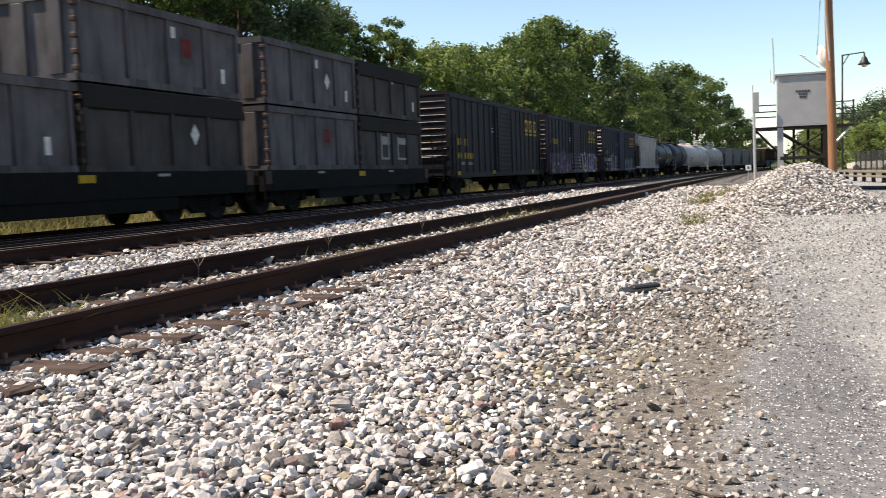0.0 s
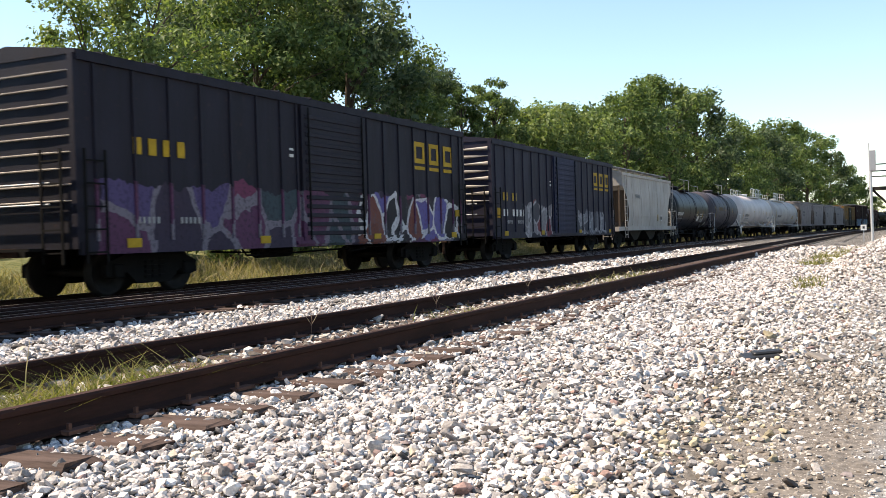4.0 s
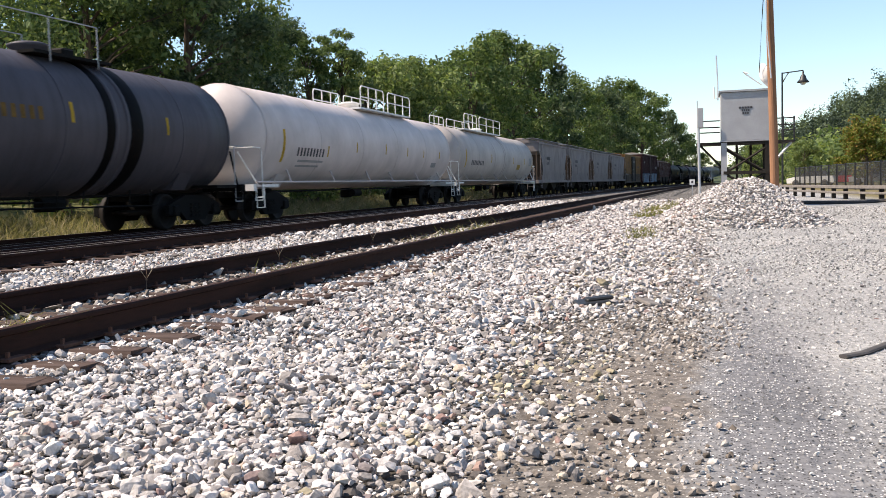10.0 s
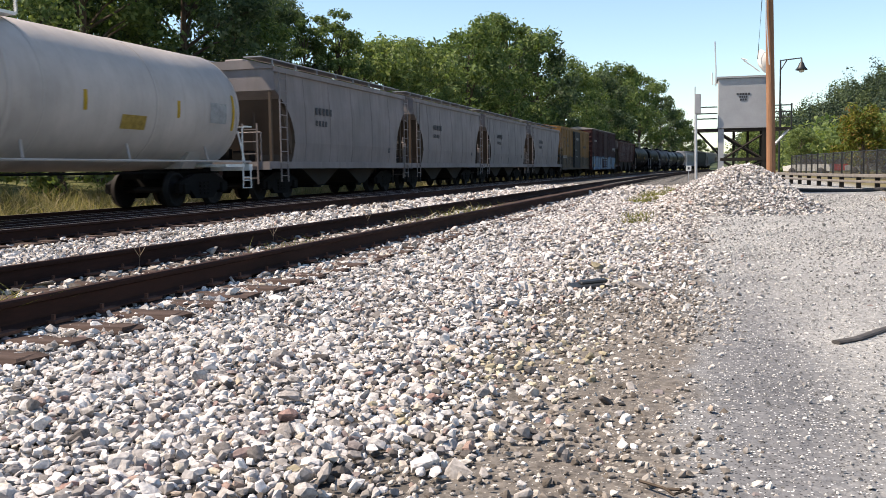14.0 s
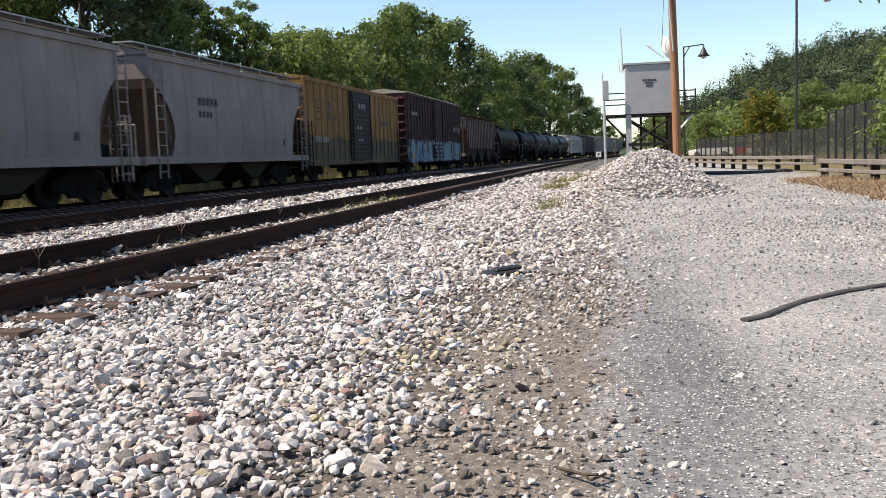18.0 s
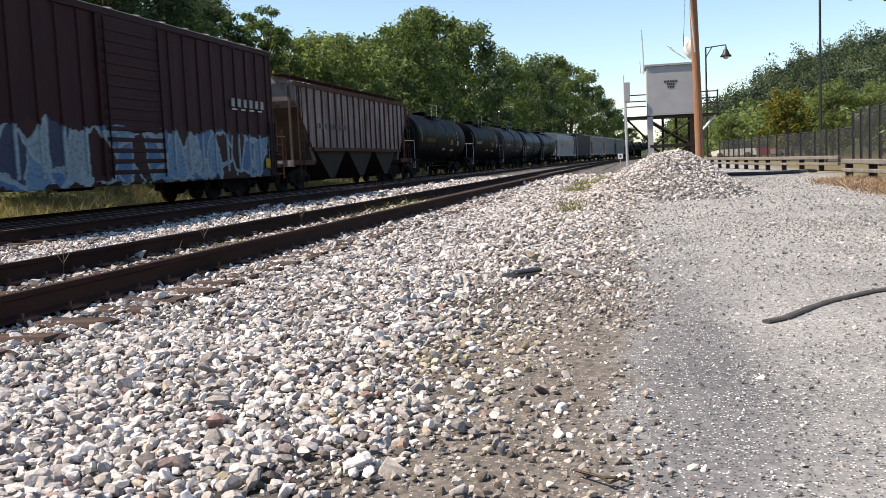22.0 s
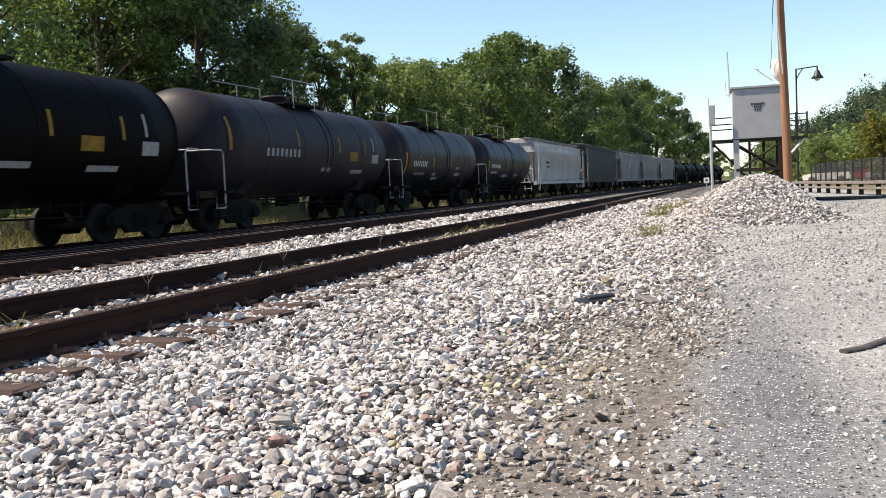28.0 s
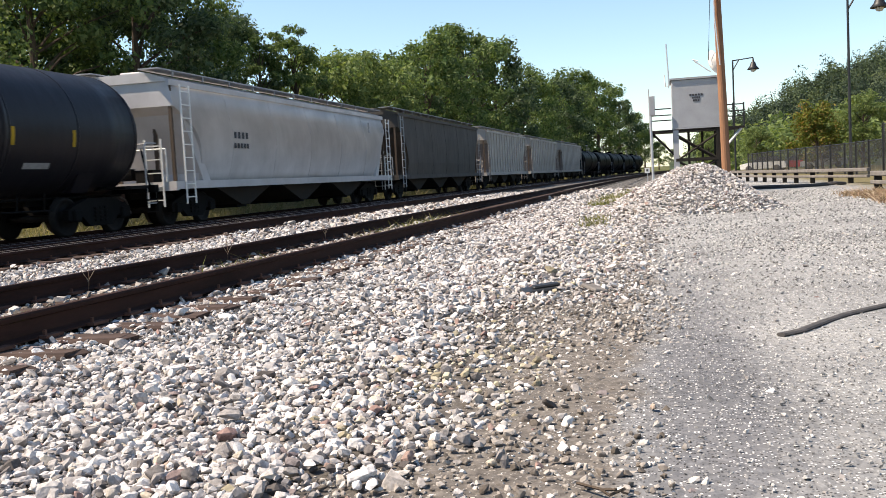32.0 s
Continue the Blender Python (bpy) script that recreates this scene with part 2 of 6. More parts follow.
    rim = math_node(nt, "ADD", x, math_node(nt, "MULTIPLY", math_node(nt, "SUBTRACT", noise_tex(nt, v, 1.1, 6, 0.68), 0.5), 0.6))
    c = mix(nt, ramp(nt, math_node(nt, "DIVIDE", math_node(nt, "SUBTRACT", rim, -0.20), 0.14, True), [(0, (0, 0, 0)), (1, (1, 1, 1))]), c, lot)
    c = mix(nt, step(-15.6, -16.6), c, grass)
    c = mix(nt, step(5.2, 6.4), c, mix(nt, 0.5, grass, (0.20, 0.15, 0.09)))
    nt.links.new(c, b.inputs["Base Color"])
    h = math_node(nt, "ADD", math_node(nt, "MULTIPLY", vor.outputs["Distance"], -0.6), math_node(nt, "MULTIPLY", n3, 0.5))
    bumped(nt, b, h, 0.7, 0.03)
    return m


STONE = [(0.0, (0.09, 0.08, 0.076)), (0.12, (0.235, 0.217, 0.207)), (0.44, (0.47, 0.443, 0.428)), (0.87, (0.71, 0.678, 0.656)), (0.94, (0.44, 0.385, 0.31)), (0.97, (0.28, 0.18, 0.16)), (1.0, (0.19, 0.185, 0.19))]
M = dict(
    ground=ground_material(),
    stone=island_mat("ballast_stone", STONE, 0.85, 0.7, 60),
    dusty_stone=island_mat("brown_ballast_stone", [(0.0, (0.10, 0.084, 0.07)), (0.4, (0.26, 0.228, 0.20)), (0.8, (0.46, 0.425, 0.39)), (1.0, (0.62, 0.59, 0.555))], 0.9, 0.4, 45),
    buff_stone=island_mat("buff_stone", [(0.0, (0.22, 0.19, 0.13)), (0.5, (0.44, 0.39, 0.28)), (1.0, (0.62, 0.57, 0.45))], 0.85, 0.4, 45),
    pebble=island_mat("lot_pebble", [(0.0, (0.13, 0.128, 0.125)), (0.35, (0.25, 0.248, 0.243)), (0.7, (0.44, 0.434, 0.42)), (1.0, (0.66, 0.64, 0.61))], 0.9, 0.3, 60),
    rust=plain("rusty_rail_steel", (0.032, 0.0145, 0.0112), 0.85, 0.1, 0.5, 6, 0.3, (1, 0.15, 1)),
    shine=plain("worn_rail_head", (0.46, 0.40, 0.37), 0.34, 0.8, 0.2, 8, 0.05, (1, 0.1, 1)),
    tie=plain("old_tie_wood", (0.062, 0.043, 0.037), 0.95, 0, 0.6, 5, 0.6, (0.25, 1.6, 1)),
    plate=plain("rusty_plate", (0.11, 0.055, 0.04), 0.85, 0.2, 0.4, 12),
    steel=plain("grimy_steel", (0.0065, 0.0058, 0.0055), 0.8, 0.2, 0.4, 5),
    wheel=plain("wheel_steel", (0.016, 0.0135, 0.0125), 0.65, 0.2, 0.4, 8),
    tread=plain("wheel_tread", (0.42, 0.40, 0.38), 0.35, 0.9, 0.2, 8),
    iron=plain("brown_coupler_iron", (0.08, 0.05, 0.04), 0.8, 0.2, 0.4, 9),
    galv=plain("galvanised_sheet", (0.36, 0.365, 0.375), 0.6, 0.1, 0.10, 2.5, 0.05),
    darkwood=plain("dark_timber", (0.030, 0.026, 0.022), 0.9, 0, 0.4, 5, 0.4, (1, 1, 0.2)),
    pole=plain("orange_pole_wood", (0.27, 0.138, 0.080), 0.85, 0, 0.35, 4, 0.5, (3, 3, 0.2)),
    greywood=plain("weathered_beam", (0.17, 0.156, 0.145), 0.9, 0, 0.3, 5, 0.4, (1, 1, 1)),
    black=plain("black_paint", (0.016, 0.017, 0.018), 0.5, 0.1, 0.3, 6),
    rubber=plain("black_rubber_hose", (0.075, 0.070, 0.068), 0.75, 0, 0.4, 9),
    white=plain("white_paint", (0.74, 0.73, 0.70), 0.6, 0, 0.12, 6),
    silver=plain("galvanised_pole", (0.55, 0.56, 0.57), 0.45, 0.5, 0.1, 6),
    dish=plain("dish_grey", (0.62, 0.60, 0.58), 0.5, 0, 0.1, 6),
    faded_yellow=plain("faded_yellow_marking", (0.22, 0.13, 0.02), 0.65, 0, 0.35, 6),
    yellow=plain("yellow_marking", (0.40, 0.245, 0.02), 0.6, 0, 0.25, 5),
    ltr_white=plain("white_lettering", (0.55, 0.55, 0.53), 0.7, 0, 0.3, 7),
    ltr_grey=plain("faded_lettering", (0.28, 0.28, 0.28), 0.75, 0, 0.3, 7),
    ltr_dark=plain("dark_lettering", (0.06, 0.06, 0.065), 0.7, 0, 0.3, 7),
    ltr_rust=plain("faded_orange_lettering", (0.13, 0.075, 0.02), 0.75, 0, 0.4, 7),
    ochre_plate=plain("ochre_plate", (0.30, 0.20, 0.05), 0.7, 0, 0.4, 6),
    faded_red=plain("faded_red_placard", (0.13, 0.016, 0.018), 0.7, 0, 0.5, 6),
    red=plain("red_placard", (0.35, 0.03, 0.03), 0.6, 0, 0.25, 6),
    blue=plain("blue_label", (0.05, 0.08, 0.26), 0.6, 0, 0.25, 6),
    bark=plain("tree_bark", (0.085, 0.065, 0.05), 0.95, 0, 0.4, 4, 0.8, (3, 3, 0.5)),
    mesh=None,
    glass=plain("lamp_glass", (0.55, 0.55, 0.52), 0.3, 0, 0.1, 6),
    asphalt=plain("asphalt", (0.10, 0.10, 0.10), 0.9, 0, 0.2, 8),
    concrete=plain("concrete", (0.45, 0.44, 0.42), 0.85, 0, 0.15, 4),
)
M["single_stone"] = island_mat("single_ballast_stone", STONE, 0.85, 0.4, 3, by_object=True)
LEAF = [(0.0, (0.062, 0.098, 0.040)), (0.35, (0.100, 0.153, 0.056)), (0.75, (0.150, 0.212, 0.076)), (1.0, (0.21, 0.255, 0.105))]
M["leaf"] = island_mat("green_leaf", LEAF, 0.6, 0, 3, 0.38)
M["leaf_light"] = island_mat("light_green_leaf", [(p, (c[0] * 1.35, c[1] * 1.25, c[2] * 1.3)) for p, c in LEAF], 0.6, 0, 3, 0.42)
M["leaf_dark"] = island_mat("dark_green_leaf", [(p, (c[0] * 0.72, c[1] * 0.72, c[2] * 1.1)) for p, c in LEAF], 0.6, 0, 3, 0.4)
M["leaf_autumn"] = island_mat("turning_leaf", [(0, (0.07, 0.10, 0.02)), (0.45, (0.14, 0.17, 0.035)), (0.8, (0.22, 0.19, 0.05)), (1, (0.24, 0.12, 0.045))], 0.65, 0, 3, 0.35)
M["leaf_far"] = island_mat("far_leaf", [(0.0, (0.042, 0.062, 0.038)), (0.5, (0.064, 0.090, 0.050)), (1.0, (0.100, 0.125, 0.066))], 0.8, 0, 2, 0.2)
M["blade"] = island_mat("grass_blade", [(0.0, (0.085, 0.11, 0.025)), (0.45, (0.17, 0.18, 0.055)), (0.8, (0.28, 0.25, 0.12)), (1.0, (0.36, 0.29, 0.17))], 0.7, 0, 3, 0.4)
M["dry_blade"] = island_mat("dry_grass_blade", [(0.0, (0.10, 0.105, 0.04)), (0.4, (0.21, 0.195, 0.10)), (0.75, (0.33, 0.28, 0.17)), (1.0, (0.42, 0.34, 0.24))], 0.8, 0, 3, 0.35)
M["drybrush"] = island_mat("dry_brush", [(0.0, (0.17, 0.10, 0.07)), (0.5, (0.33, 0.22, 0.155)), (1.0, (0.50, 0.41, 0.30))], 0.8, 0, 3, 0.2)


def screen_material():
    """Dark woven fence mesh: fine wire with open holes between."""
    m, nt, b = node_mat("fence_mesh", 0.7)
    b.inputs["Base Color"].default_value = (0.035, 0.037, 0.04, 1)
    v = coords(nt)
    n = noise_tex(nt, v, 1.2, 3)
    nt.links.new(ramp(nt, n, [(0.3, (0.48, 0.48, 0.48)), (0.7, (0.72, 0.72, 0.72))]), b.inputs["Alpha"])
    return m


M["mesh"] = screen_material()


# ---- mesh helpers ----
def part(name, bm, mat, parent=None, label=""):
    me = bpy.data.meshes.new(name)
    bm.to_mesh(me)
    bm.free()
    me.materials.append(mat)
    ob = new(name, me)
    ob.parent = parent
    return tagged(ob, label)


def again(ob, m, parent=None):
    """The same piece once more, on the same mesh, at the pose m."""
    o = new(ob.name.split(".")[0], ob.data)
    o.parent = parent or ob.parent
    o.matrix_basis = m
    return o


def thing(name, label, category, group="", kind="", m=None):
    ob = new(name)
    ob.empty_display_size = 0.3
    if m is not None:
        ob.matrix_basis = m
    return tagged(ob, label, category, group, kind)


def block(bm, x0, x1, y0, y1, z0, z1, bevel=0.0):
    r = bmesh.ops.create_cube(bm, size=1.0)
    for v in r["verts"]:
        v.co = Vector(((x0 + x1) / 2 + v.co.x * (x1 - x0), (y0 + y1) / 2 + v.co.y * (y1 - y0), (z0 + z1) / 2 + v.co.z * (z1 - z0)))
    if bevel:
        es = list({e for v in r["verts"] for e in v.link_edges})
        bmesh.ops.bevel(bm, geom=es, offset=bevel, segments=1, affect="EDGES")


def bars(*dims, bevel=0.0):
    bm = bmesh.new()
    for d in dims:
        block(bm, *d, bevel=bevel)
    return bm


def tube(bm, pts, r, sides=6, taper=None):
    """A round bar through the points."""
    rings = []
    pts = [Vector(p) for p in pts]
    for i, p in enumerate(pts):
        d = (pts[min(i + 1, len(pts) - 1)] - pts[max(i - 1, 0)]).normalized()
        a = d.orthogonal().normalized() if abs(d.z) > 0.95 else d.cross(Vector((0, 0, 1))).normalized()
        b = d.cross(a)
        rr = r if taper is None else r + (taper - r) * i / (len(pts) - 1)
        rings.append([bm.verts.new(p + rr * (math.cos(t) * a + math.sin(t) * b)) for t in (2 * math.pi * k / sides for k in range(sides))])
    for q, w in zip(rings, rings[1:]):
        for k in range(sides):
            bm.faces.new((q[k], q[(k + 1) % sides], w[(k + 1) % sides], w[k]))
    bm.faces.new(rings[0][::-1])
    bm.faces.new(rings[-1])
    return bm


def tubes(lines, r, sides=6):
    bm = bmesh.new()
    for pts in lines:
        tube(bm, pts, r, sides)
    bmesh.ops.recalc_face_normals(bm, faces=bm.faces)
    return bm


def lathe(bm, profile, axis="z", steps=24, smooth=True):
    """Turn (radius, height) pairs about an axis."""
    rings = []
    for r, h in profile:
        ring = []
        for k in range(steps):
            t = 2 * math.pi * k / steps
            c, s = r * math.cos(t), r * math.sin(t)
            ring.append(bm.verts.new({"z": (c, s, h), "y": (c, h, s), "x": (h, c, s)}[axis]))
        rings.append(ring)
    for q, w in zip(rings, rings[1:]):
        for k in range(steps):
            f = bm.faces.new((q[k], q[(k + 1) % steps], w[(k + 1) % steps], w[k]))
            f.smooth = smooth
    for ring in (rings[0], rings[-1]):
        bm.faces.new(ring)
    bmesh.ops.recalc_face_normals(bm, faces=bm.faces)
    return bm


def prism(bm, outline, a0, a1, axis="y"):
    """Extrude an outline of (x, z) along y, or of (y, z) along x."""
    put = (lambda p, a: (p[0], a, p[1])) if axis == "y" else (lambda p, a: (a, p[0], p[1]))
    lo = [bm.verts.new(put(p, a0)) for p in outline]
    hi = [bm.verts.new(put(p, a1)) for p in outline]
    n = len(outline)
    for k in range(n):
        bm.faces.new((lo[k], lo[(k + 1) % n], hi[(k + 1) % n], hi[k]))
    bm.faces.new(lo)
    bm.faces.new(hi)
    bmesh.ops.recalc_face_normals(bm, faces=bm.faces)
    return bm


def raw_mesh(name, verts, faces, mat, smooth=False):
    """A mesh straight from arrays; all faces have the same number of corners."""
    verts, faces = np.asarray(verts, np.float32), np.asarray(faces, np.int32)
    me = bpy.data.meshes.new(name)
    k = faces.shape[1]
    me.vertices.add(len(verts))
    me.vertices.foreach_set("co", verts.ravel())
    me.loops.add(faces.size)
    me.loops.foreach_set("vertex_index", faces.ravel())
    me.polygons.add(len(faces))
    me.polygons.foreach_set("loop_start", np.arange(0, faces.size, k, dtype=np.int32))
    me.polygons.foreach_set("use_smooth", np.full(len(faces), smooth))
    me.update(calc_edges=True)
    me.materials.append(mat)
    return me


# ---- ground ----
def ground_z(x, y):
    x = x - np.where(np.asarray(y) > 45, (np.asarray(y) - 45.0) ** 2 / 3420.0, 0)
    z = np.interp(x, [-400, -60, -24, -20, -17.2, -15.6, -12, -11.3, -8.2, -6.6, -5.8, -3.5, -3.2, -2.2, -0.8, 0.2, 5, 8, 30, 400],
                  [3.0, 1.5, 0.6, 0.1, -0.34, -0.17, -0.16, -0.045, -0.06, -0.06, -0.044, -0.032, -0.060, -0.066, -0.03, 0.0, 0.0, 0.05, -0.4, -0.5])
    return z


def axis_steps(stops):
    out = []
    for (a, b, step) in stops:
        out += list(np.arange(a, b, step))
    return np.array(out + [stops[-1][1]])


gx = axis_steps([(-3000, -400, 400), (-400, -60, 40), (-60, -24, 6), (-24, -2.4, 0.3), (-2.4, 6, 0.12), (6, 30, 2), (30, 400, 40), (400, 3000, 400)])
gy = axis_steps([(-300, -20, 40), (-20, 1, 3), (1, 22, 0.15), (22, 60, 1.0), (60, 400, 10), (400, 3000, 300)])
GX, GY = np.meshgrid(gx, gy)
rng = np.random.default_rng(3)
wav = 0.003 * np.sin(GX * 2.1 + 0.7 * GY) + 0.003 * np.sin(GY * 1.7 - GX * 0.9) + rng.normal(0, 0.0022, GX.shape)
GZ = ground_z(GX, GY) + np.where((GX > -3) & (GX < 5.5), wav, 0)
nx, ny = len(gx), len(gy)
idx = np.arange(nx * ny).reshape(ny, nx)
quads = np.stack([idx[:-1, :-1], idx[:-1, 1:], idx[1:, 1:], idx[1:, :-1]], -1).reshape(-1, 4)
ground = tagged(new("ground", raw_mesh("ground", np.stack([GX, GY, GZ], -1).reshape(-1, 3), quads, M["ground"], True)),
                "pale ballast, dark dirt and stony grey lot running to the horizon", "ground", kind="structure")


# ---- stones ----
def hull_faces(points):
    bm = bmesh.new()
    vs = [bm.verts.new(p) for p in points]
    bmesh.ops.convex_hull(bm, input=vs)
    bmesh.ops.triangulate(bm, faces=bm.faces)
    bm.verts.index_update()
    order = [v.co.copy() for v in bm.verts]
    fs = [[v.index for v in f.verts] for f in bm.faces]
    bm.free()
    return np.array(order), np.array(fs)


def rock_shapes(n, corners, seed):
    """Crushed-stone shapes: hulls of points on a squarish lump, so that each has a few broken faces."""
    r = np.random.default_rng(seed)
    out = []
    for k in range(n):
        p = r.normal(0, 1, (corners, 3))
        p /= np.linalg.norm(p, axis=1)[:, None] ** 0.45 * np.abs(p).max(1)[:, None] ** 0.55
        p *= r.uniform(0.82, 1.1, (corners, 1))
        v, f = hull_faces(p * r.uniform(0.72, 1.28, 3))
        used = np.unique(f)
        back = np.zeros(len(v), int)
        back[used] = np.arange(len(used))
        out.append((v[used] * 0.9, back[f]))
    return out


FINE_ROCKS, ROUGH_ROCKS = rock_shapes(22, 22, 5), rock_shapes(16, 12, 6)


def stones(name, xs, ys, zs, sizes, mat, label, fine=False, seed=1, flat=0.70):
    """Broken stones as one mesh: every stone is stretched and turned on its own."""
    r = np.random.default_rng(seed)
    xs, ys, zs, sizes = (np.asarray(q) for q in (xs, ys, zs, sizes))
    shapes = FINE_ROCKS if fine else ROUGH_ROCKS
    kind = r.integers(0, len(shapes), len(xs))
    all_v, all_f, start = [], [], 0
    for j, (base_v, base_f) in enumerate(shapes):
        w = np.nonzero(kind == j)[0]
        n, k = len(w), len(base_v)
        if not n:
            continue
        v = base_v[None] * (r.uniform(0.72, 1.32, (n, 1, 3)) * np.array([1.15, 1.15, flat]))
        a, b, c = r.uniform(0, 2 * np.pi, n), r.normal(0, 0.42, n), r.normal(0, 0.42, n)
        ca, sa, cb, sb, cc, sc = np.cos(a), np.sin(a), np.cos(b), np.sin(b), np.cos(c), np.sin(c)
        x, y, z = v[..., 0], v[..., 1], v[..., 2]
        y, z = y * cb[:, None] - z * sb[:, None], y * sb[:, None] + z * cb[:, None]
        x, z = x * cc[:, None] - z * sc[:, None], x * sc[:, None] + z * cc[:, None]
        x, y = x * ca[:, None] - y * sa[:, None], x * sa[:, None] + y * ca[:, None]
        v = np.stack([x, y, z], -1) * sizes[w][:, None, None] + np.stack([xs[w], ys[w], zs[w]], -1)[:, None]
        all_v.append(v.reshape(-1, 3))
        all_f.append((base_f[None] + (start + np.arange(n) * k)[:, None, None]).reshape(-1, 3))
        start += n * k
    return tagged(new(name, raw_mesh(name, np.concatenate(all_v), np.concatenate(all_f), mat)), label, "gravel", kind="stuff")


def field(x0, x1, y0, y1, cell, seed, keep=None):
    """Jittered places in a strip of ground."""
    r = np.random.default_rng(seed)
    a, b = np.meshgrid(np.arange(x0, x1, cell), np.arange(y0, y1, cell))
    a, b = a.ravel() + r.uniform(-0.6, 0.6, a.size) * cell, b.ravel() + r.uniform(-0.6, 0.6, b.size) * cell
    if keep is not None:
        k = keep(a, b, r)
        a, b = a[k], b[k]
    return a, b, r


def loose_stones(x0, x1, y0, y1, cell, size, seed):
    """Stones of the ballast as pieces of their own, on twelve shared shapes."""
    r = np.random.default_rng(seed)
    shapes = [raw_mesh("stone", v * np.array([1.15, 1.15, 0.70]), f, M["single_stone"]) for v, f in FINE_ROCKS[:12]]
    a, b, r = field(x0, x1, y0, y1, cell, seed)
    for k in range(min(300, len(a))):
        s = size * math.exp(r.normal(0, 0.28))
        o = new("stone", shapes[k % 12])
        o.parent = ground
        o.matrix_basis = pose(a[k], b[k], float(ground_z(a[k], b[k])) + s * (0.25 + r.uniform(-0.35, 0.75)), r.normal(0, 25), r.normal(0, 25), r.uniform(0, 360)) @ Matrix.Scale(s, 4)


def strip(name, x0, x1, y0, y1, cell, size, mat, label, seed, keep=None, fine=False, lift=0.25):
    a, b, r = field(x0, x1, y0, y1, cell, seed, keep)
    s = size * np.exp(r.normal(0, 0.28, a.size))
    return stones(name, a + np.where(b > 45, (b - 45) ** 2 / 3420, 0), b, ground_z(a, b) + s * lift + r.uniform(-0.5, 1.0, a.size) * s, s, mat, label, fine, seed + 50)


def fading(edge, width):
    return lambda a, b, r: r.uniform(0, 1, a.size) < 1 / (1 + np.exp((a + 0.25 * np.sin(b * 1.3) + 0.15 * np.sin(b * 3.1 + 1) - edge) / width))


PLOT = (-1.95, -1.33, 2.90, 3.30)  # a patch whose stones lie one by one


def off_plot(keep):
    return lambda a, b, r: keep(a, b, r) & ~((a > PLOT[0]) & (a < PLOT[1]) & (b > PLOT[2]) & (b < PLOT[3]))


PALE = "pale crushed limestone ballast beside the siding"
strip("ballast", -3.96, -0.2, 0.9, 5.2, 0.0270, 0.0160, M["stone"], PALE, 1, off_plot(fading(-1.22, 0.17)), True)
strip("ballast_behind", -3.96, -0.2, -7, 0.9, 0.050, 0.026, M["stone"], PALE, 19, fading(-1.22, 0.17))
strip("ballast_beyond", -3.96, -0.1, 5.2, 9.5, 0.032, 0.0190, M["stone"], PALE, 14, fading(-1.05, 0.2))
strip("ballast_farther", -3.96, -0.2, 9.5, 20, 0.038, 0.0215, M["stone"], PALE, 2, fading(-0.9, 0.26))
strip("ballast_distant", -3.96, -0.2, 20, 31, 0.056, 0.029, M["stone"], PALE, 3, fading(-1.1, 0.2))
strip("ballast_far_off", -3.96, -0.2, 31, 46, 0.09, 0.044, M["stone"], PALE, 18, fading(-1.1, 0.2))
strip("ballast_between_tracks", -8.9, -5.95, 1.5, 17, 0.046, 0.0245, M["stone"], "pale ballast between the siding and the main track", 4)
strip("ballast_between_tracks_distant", -8.9, -5.95, 17, 50, 0.085, 0.040, M["stone"], "pale ballast between the siding and the main track", 5)
strip("siding_ballast", -5.45, -4.05, 1.2, 22, 0.050, 0.027, M["dusty_stone"], "dusty brown ballast between the siding rails", 6)
strip("main_ballast", -12.6, -9.35, 4, 34, 0.09, 0.038, M["dusty_stone"], "rust-stained ballast in the main tracks", 7)
strip("shoulder_ballast", -15.9, -14.3, 4, 34, 0.12, 0.045, M["dusty_stone"], "rust-stained ballast behind the train", 8)
strip("lot_pebbles", -1.0, 3.2, 1.4, 8.2, 0.034, 0.0048, M["pebble"], "small loose pebbles on the stony lot", 9, lambda a, b, r: r.uniform(0, 1, a.size) < 0.6 * np.clip((8.2 - b) / 2, 0, 1))
strip("lot_pebbles_beyond", -1.0, 4.6, 6.2, 15, 0.046, 0.0080, M["pebble"], "small loose pebbles on the stony lot", 16, lambda a, b, r: r.uniform(0, 1, a.size) < np.clip((b - 6.2) / 2.5, 0, 1) * np.clip((15 - b) / 3.5, 0, 1))
strip("lot_stones", -0.4, 4.2, 1.6, 13, 0.16, 0.0105, M["stone"], "scattered larger stones on the lot", 17, fine=True, lift=0.05, keep=lambda a, b, r: r.uniform(0, 1, a.size) < 0.32)
strip("lot_pebbles_distant", -1.0, 5.0, 11, 30, 0.10, 0.0125, M["pebble"], "small loose pebbles on the stony lot", 10, lambda a, b, r: r.uniform(0, 1, a.size) < np.clip((b - 11) / 4, 0, 1))
strip("dirt_stones", -1.3, 0.15, 1.0, 7.5, 0.034, 0.0105, M["dusty_stone"], "scattered small stones on the dirt strip", 11, fine=True, lift=0.0, keep=lambda a, b, r: r.uniform(0, 1, a.size) < 0.62 / (1 + np.exp((a + 0.08 + 0.2 * np.sin(b * 1.9)) / 0.10)))

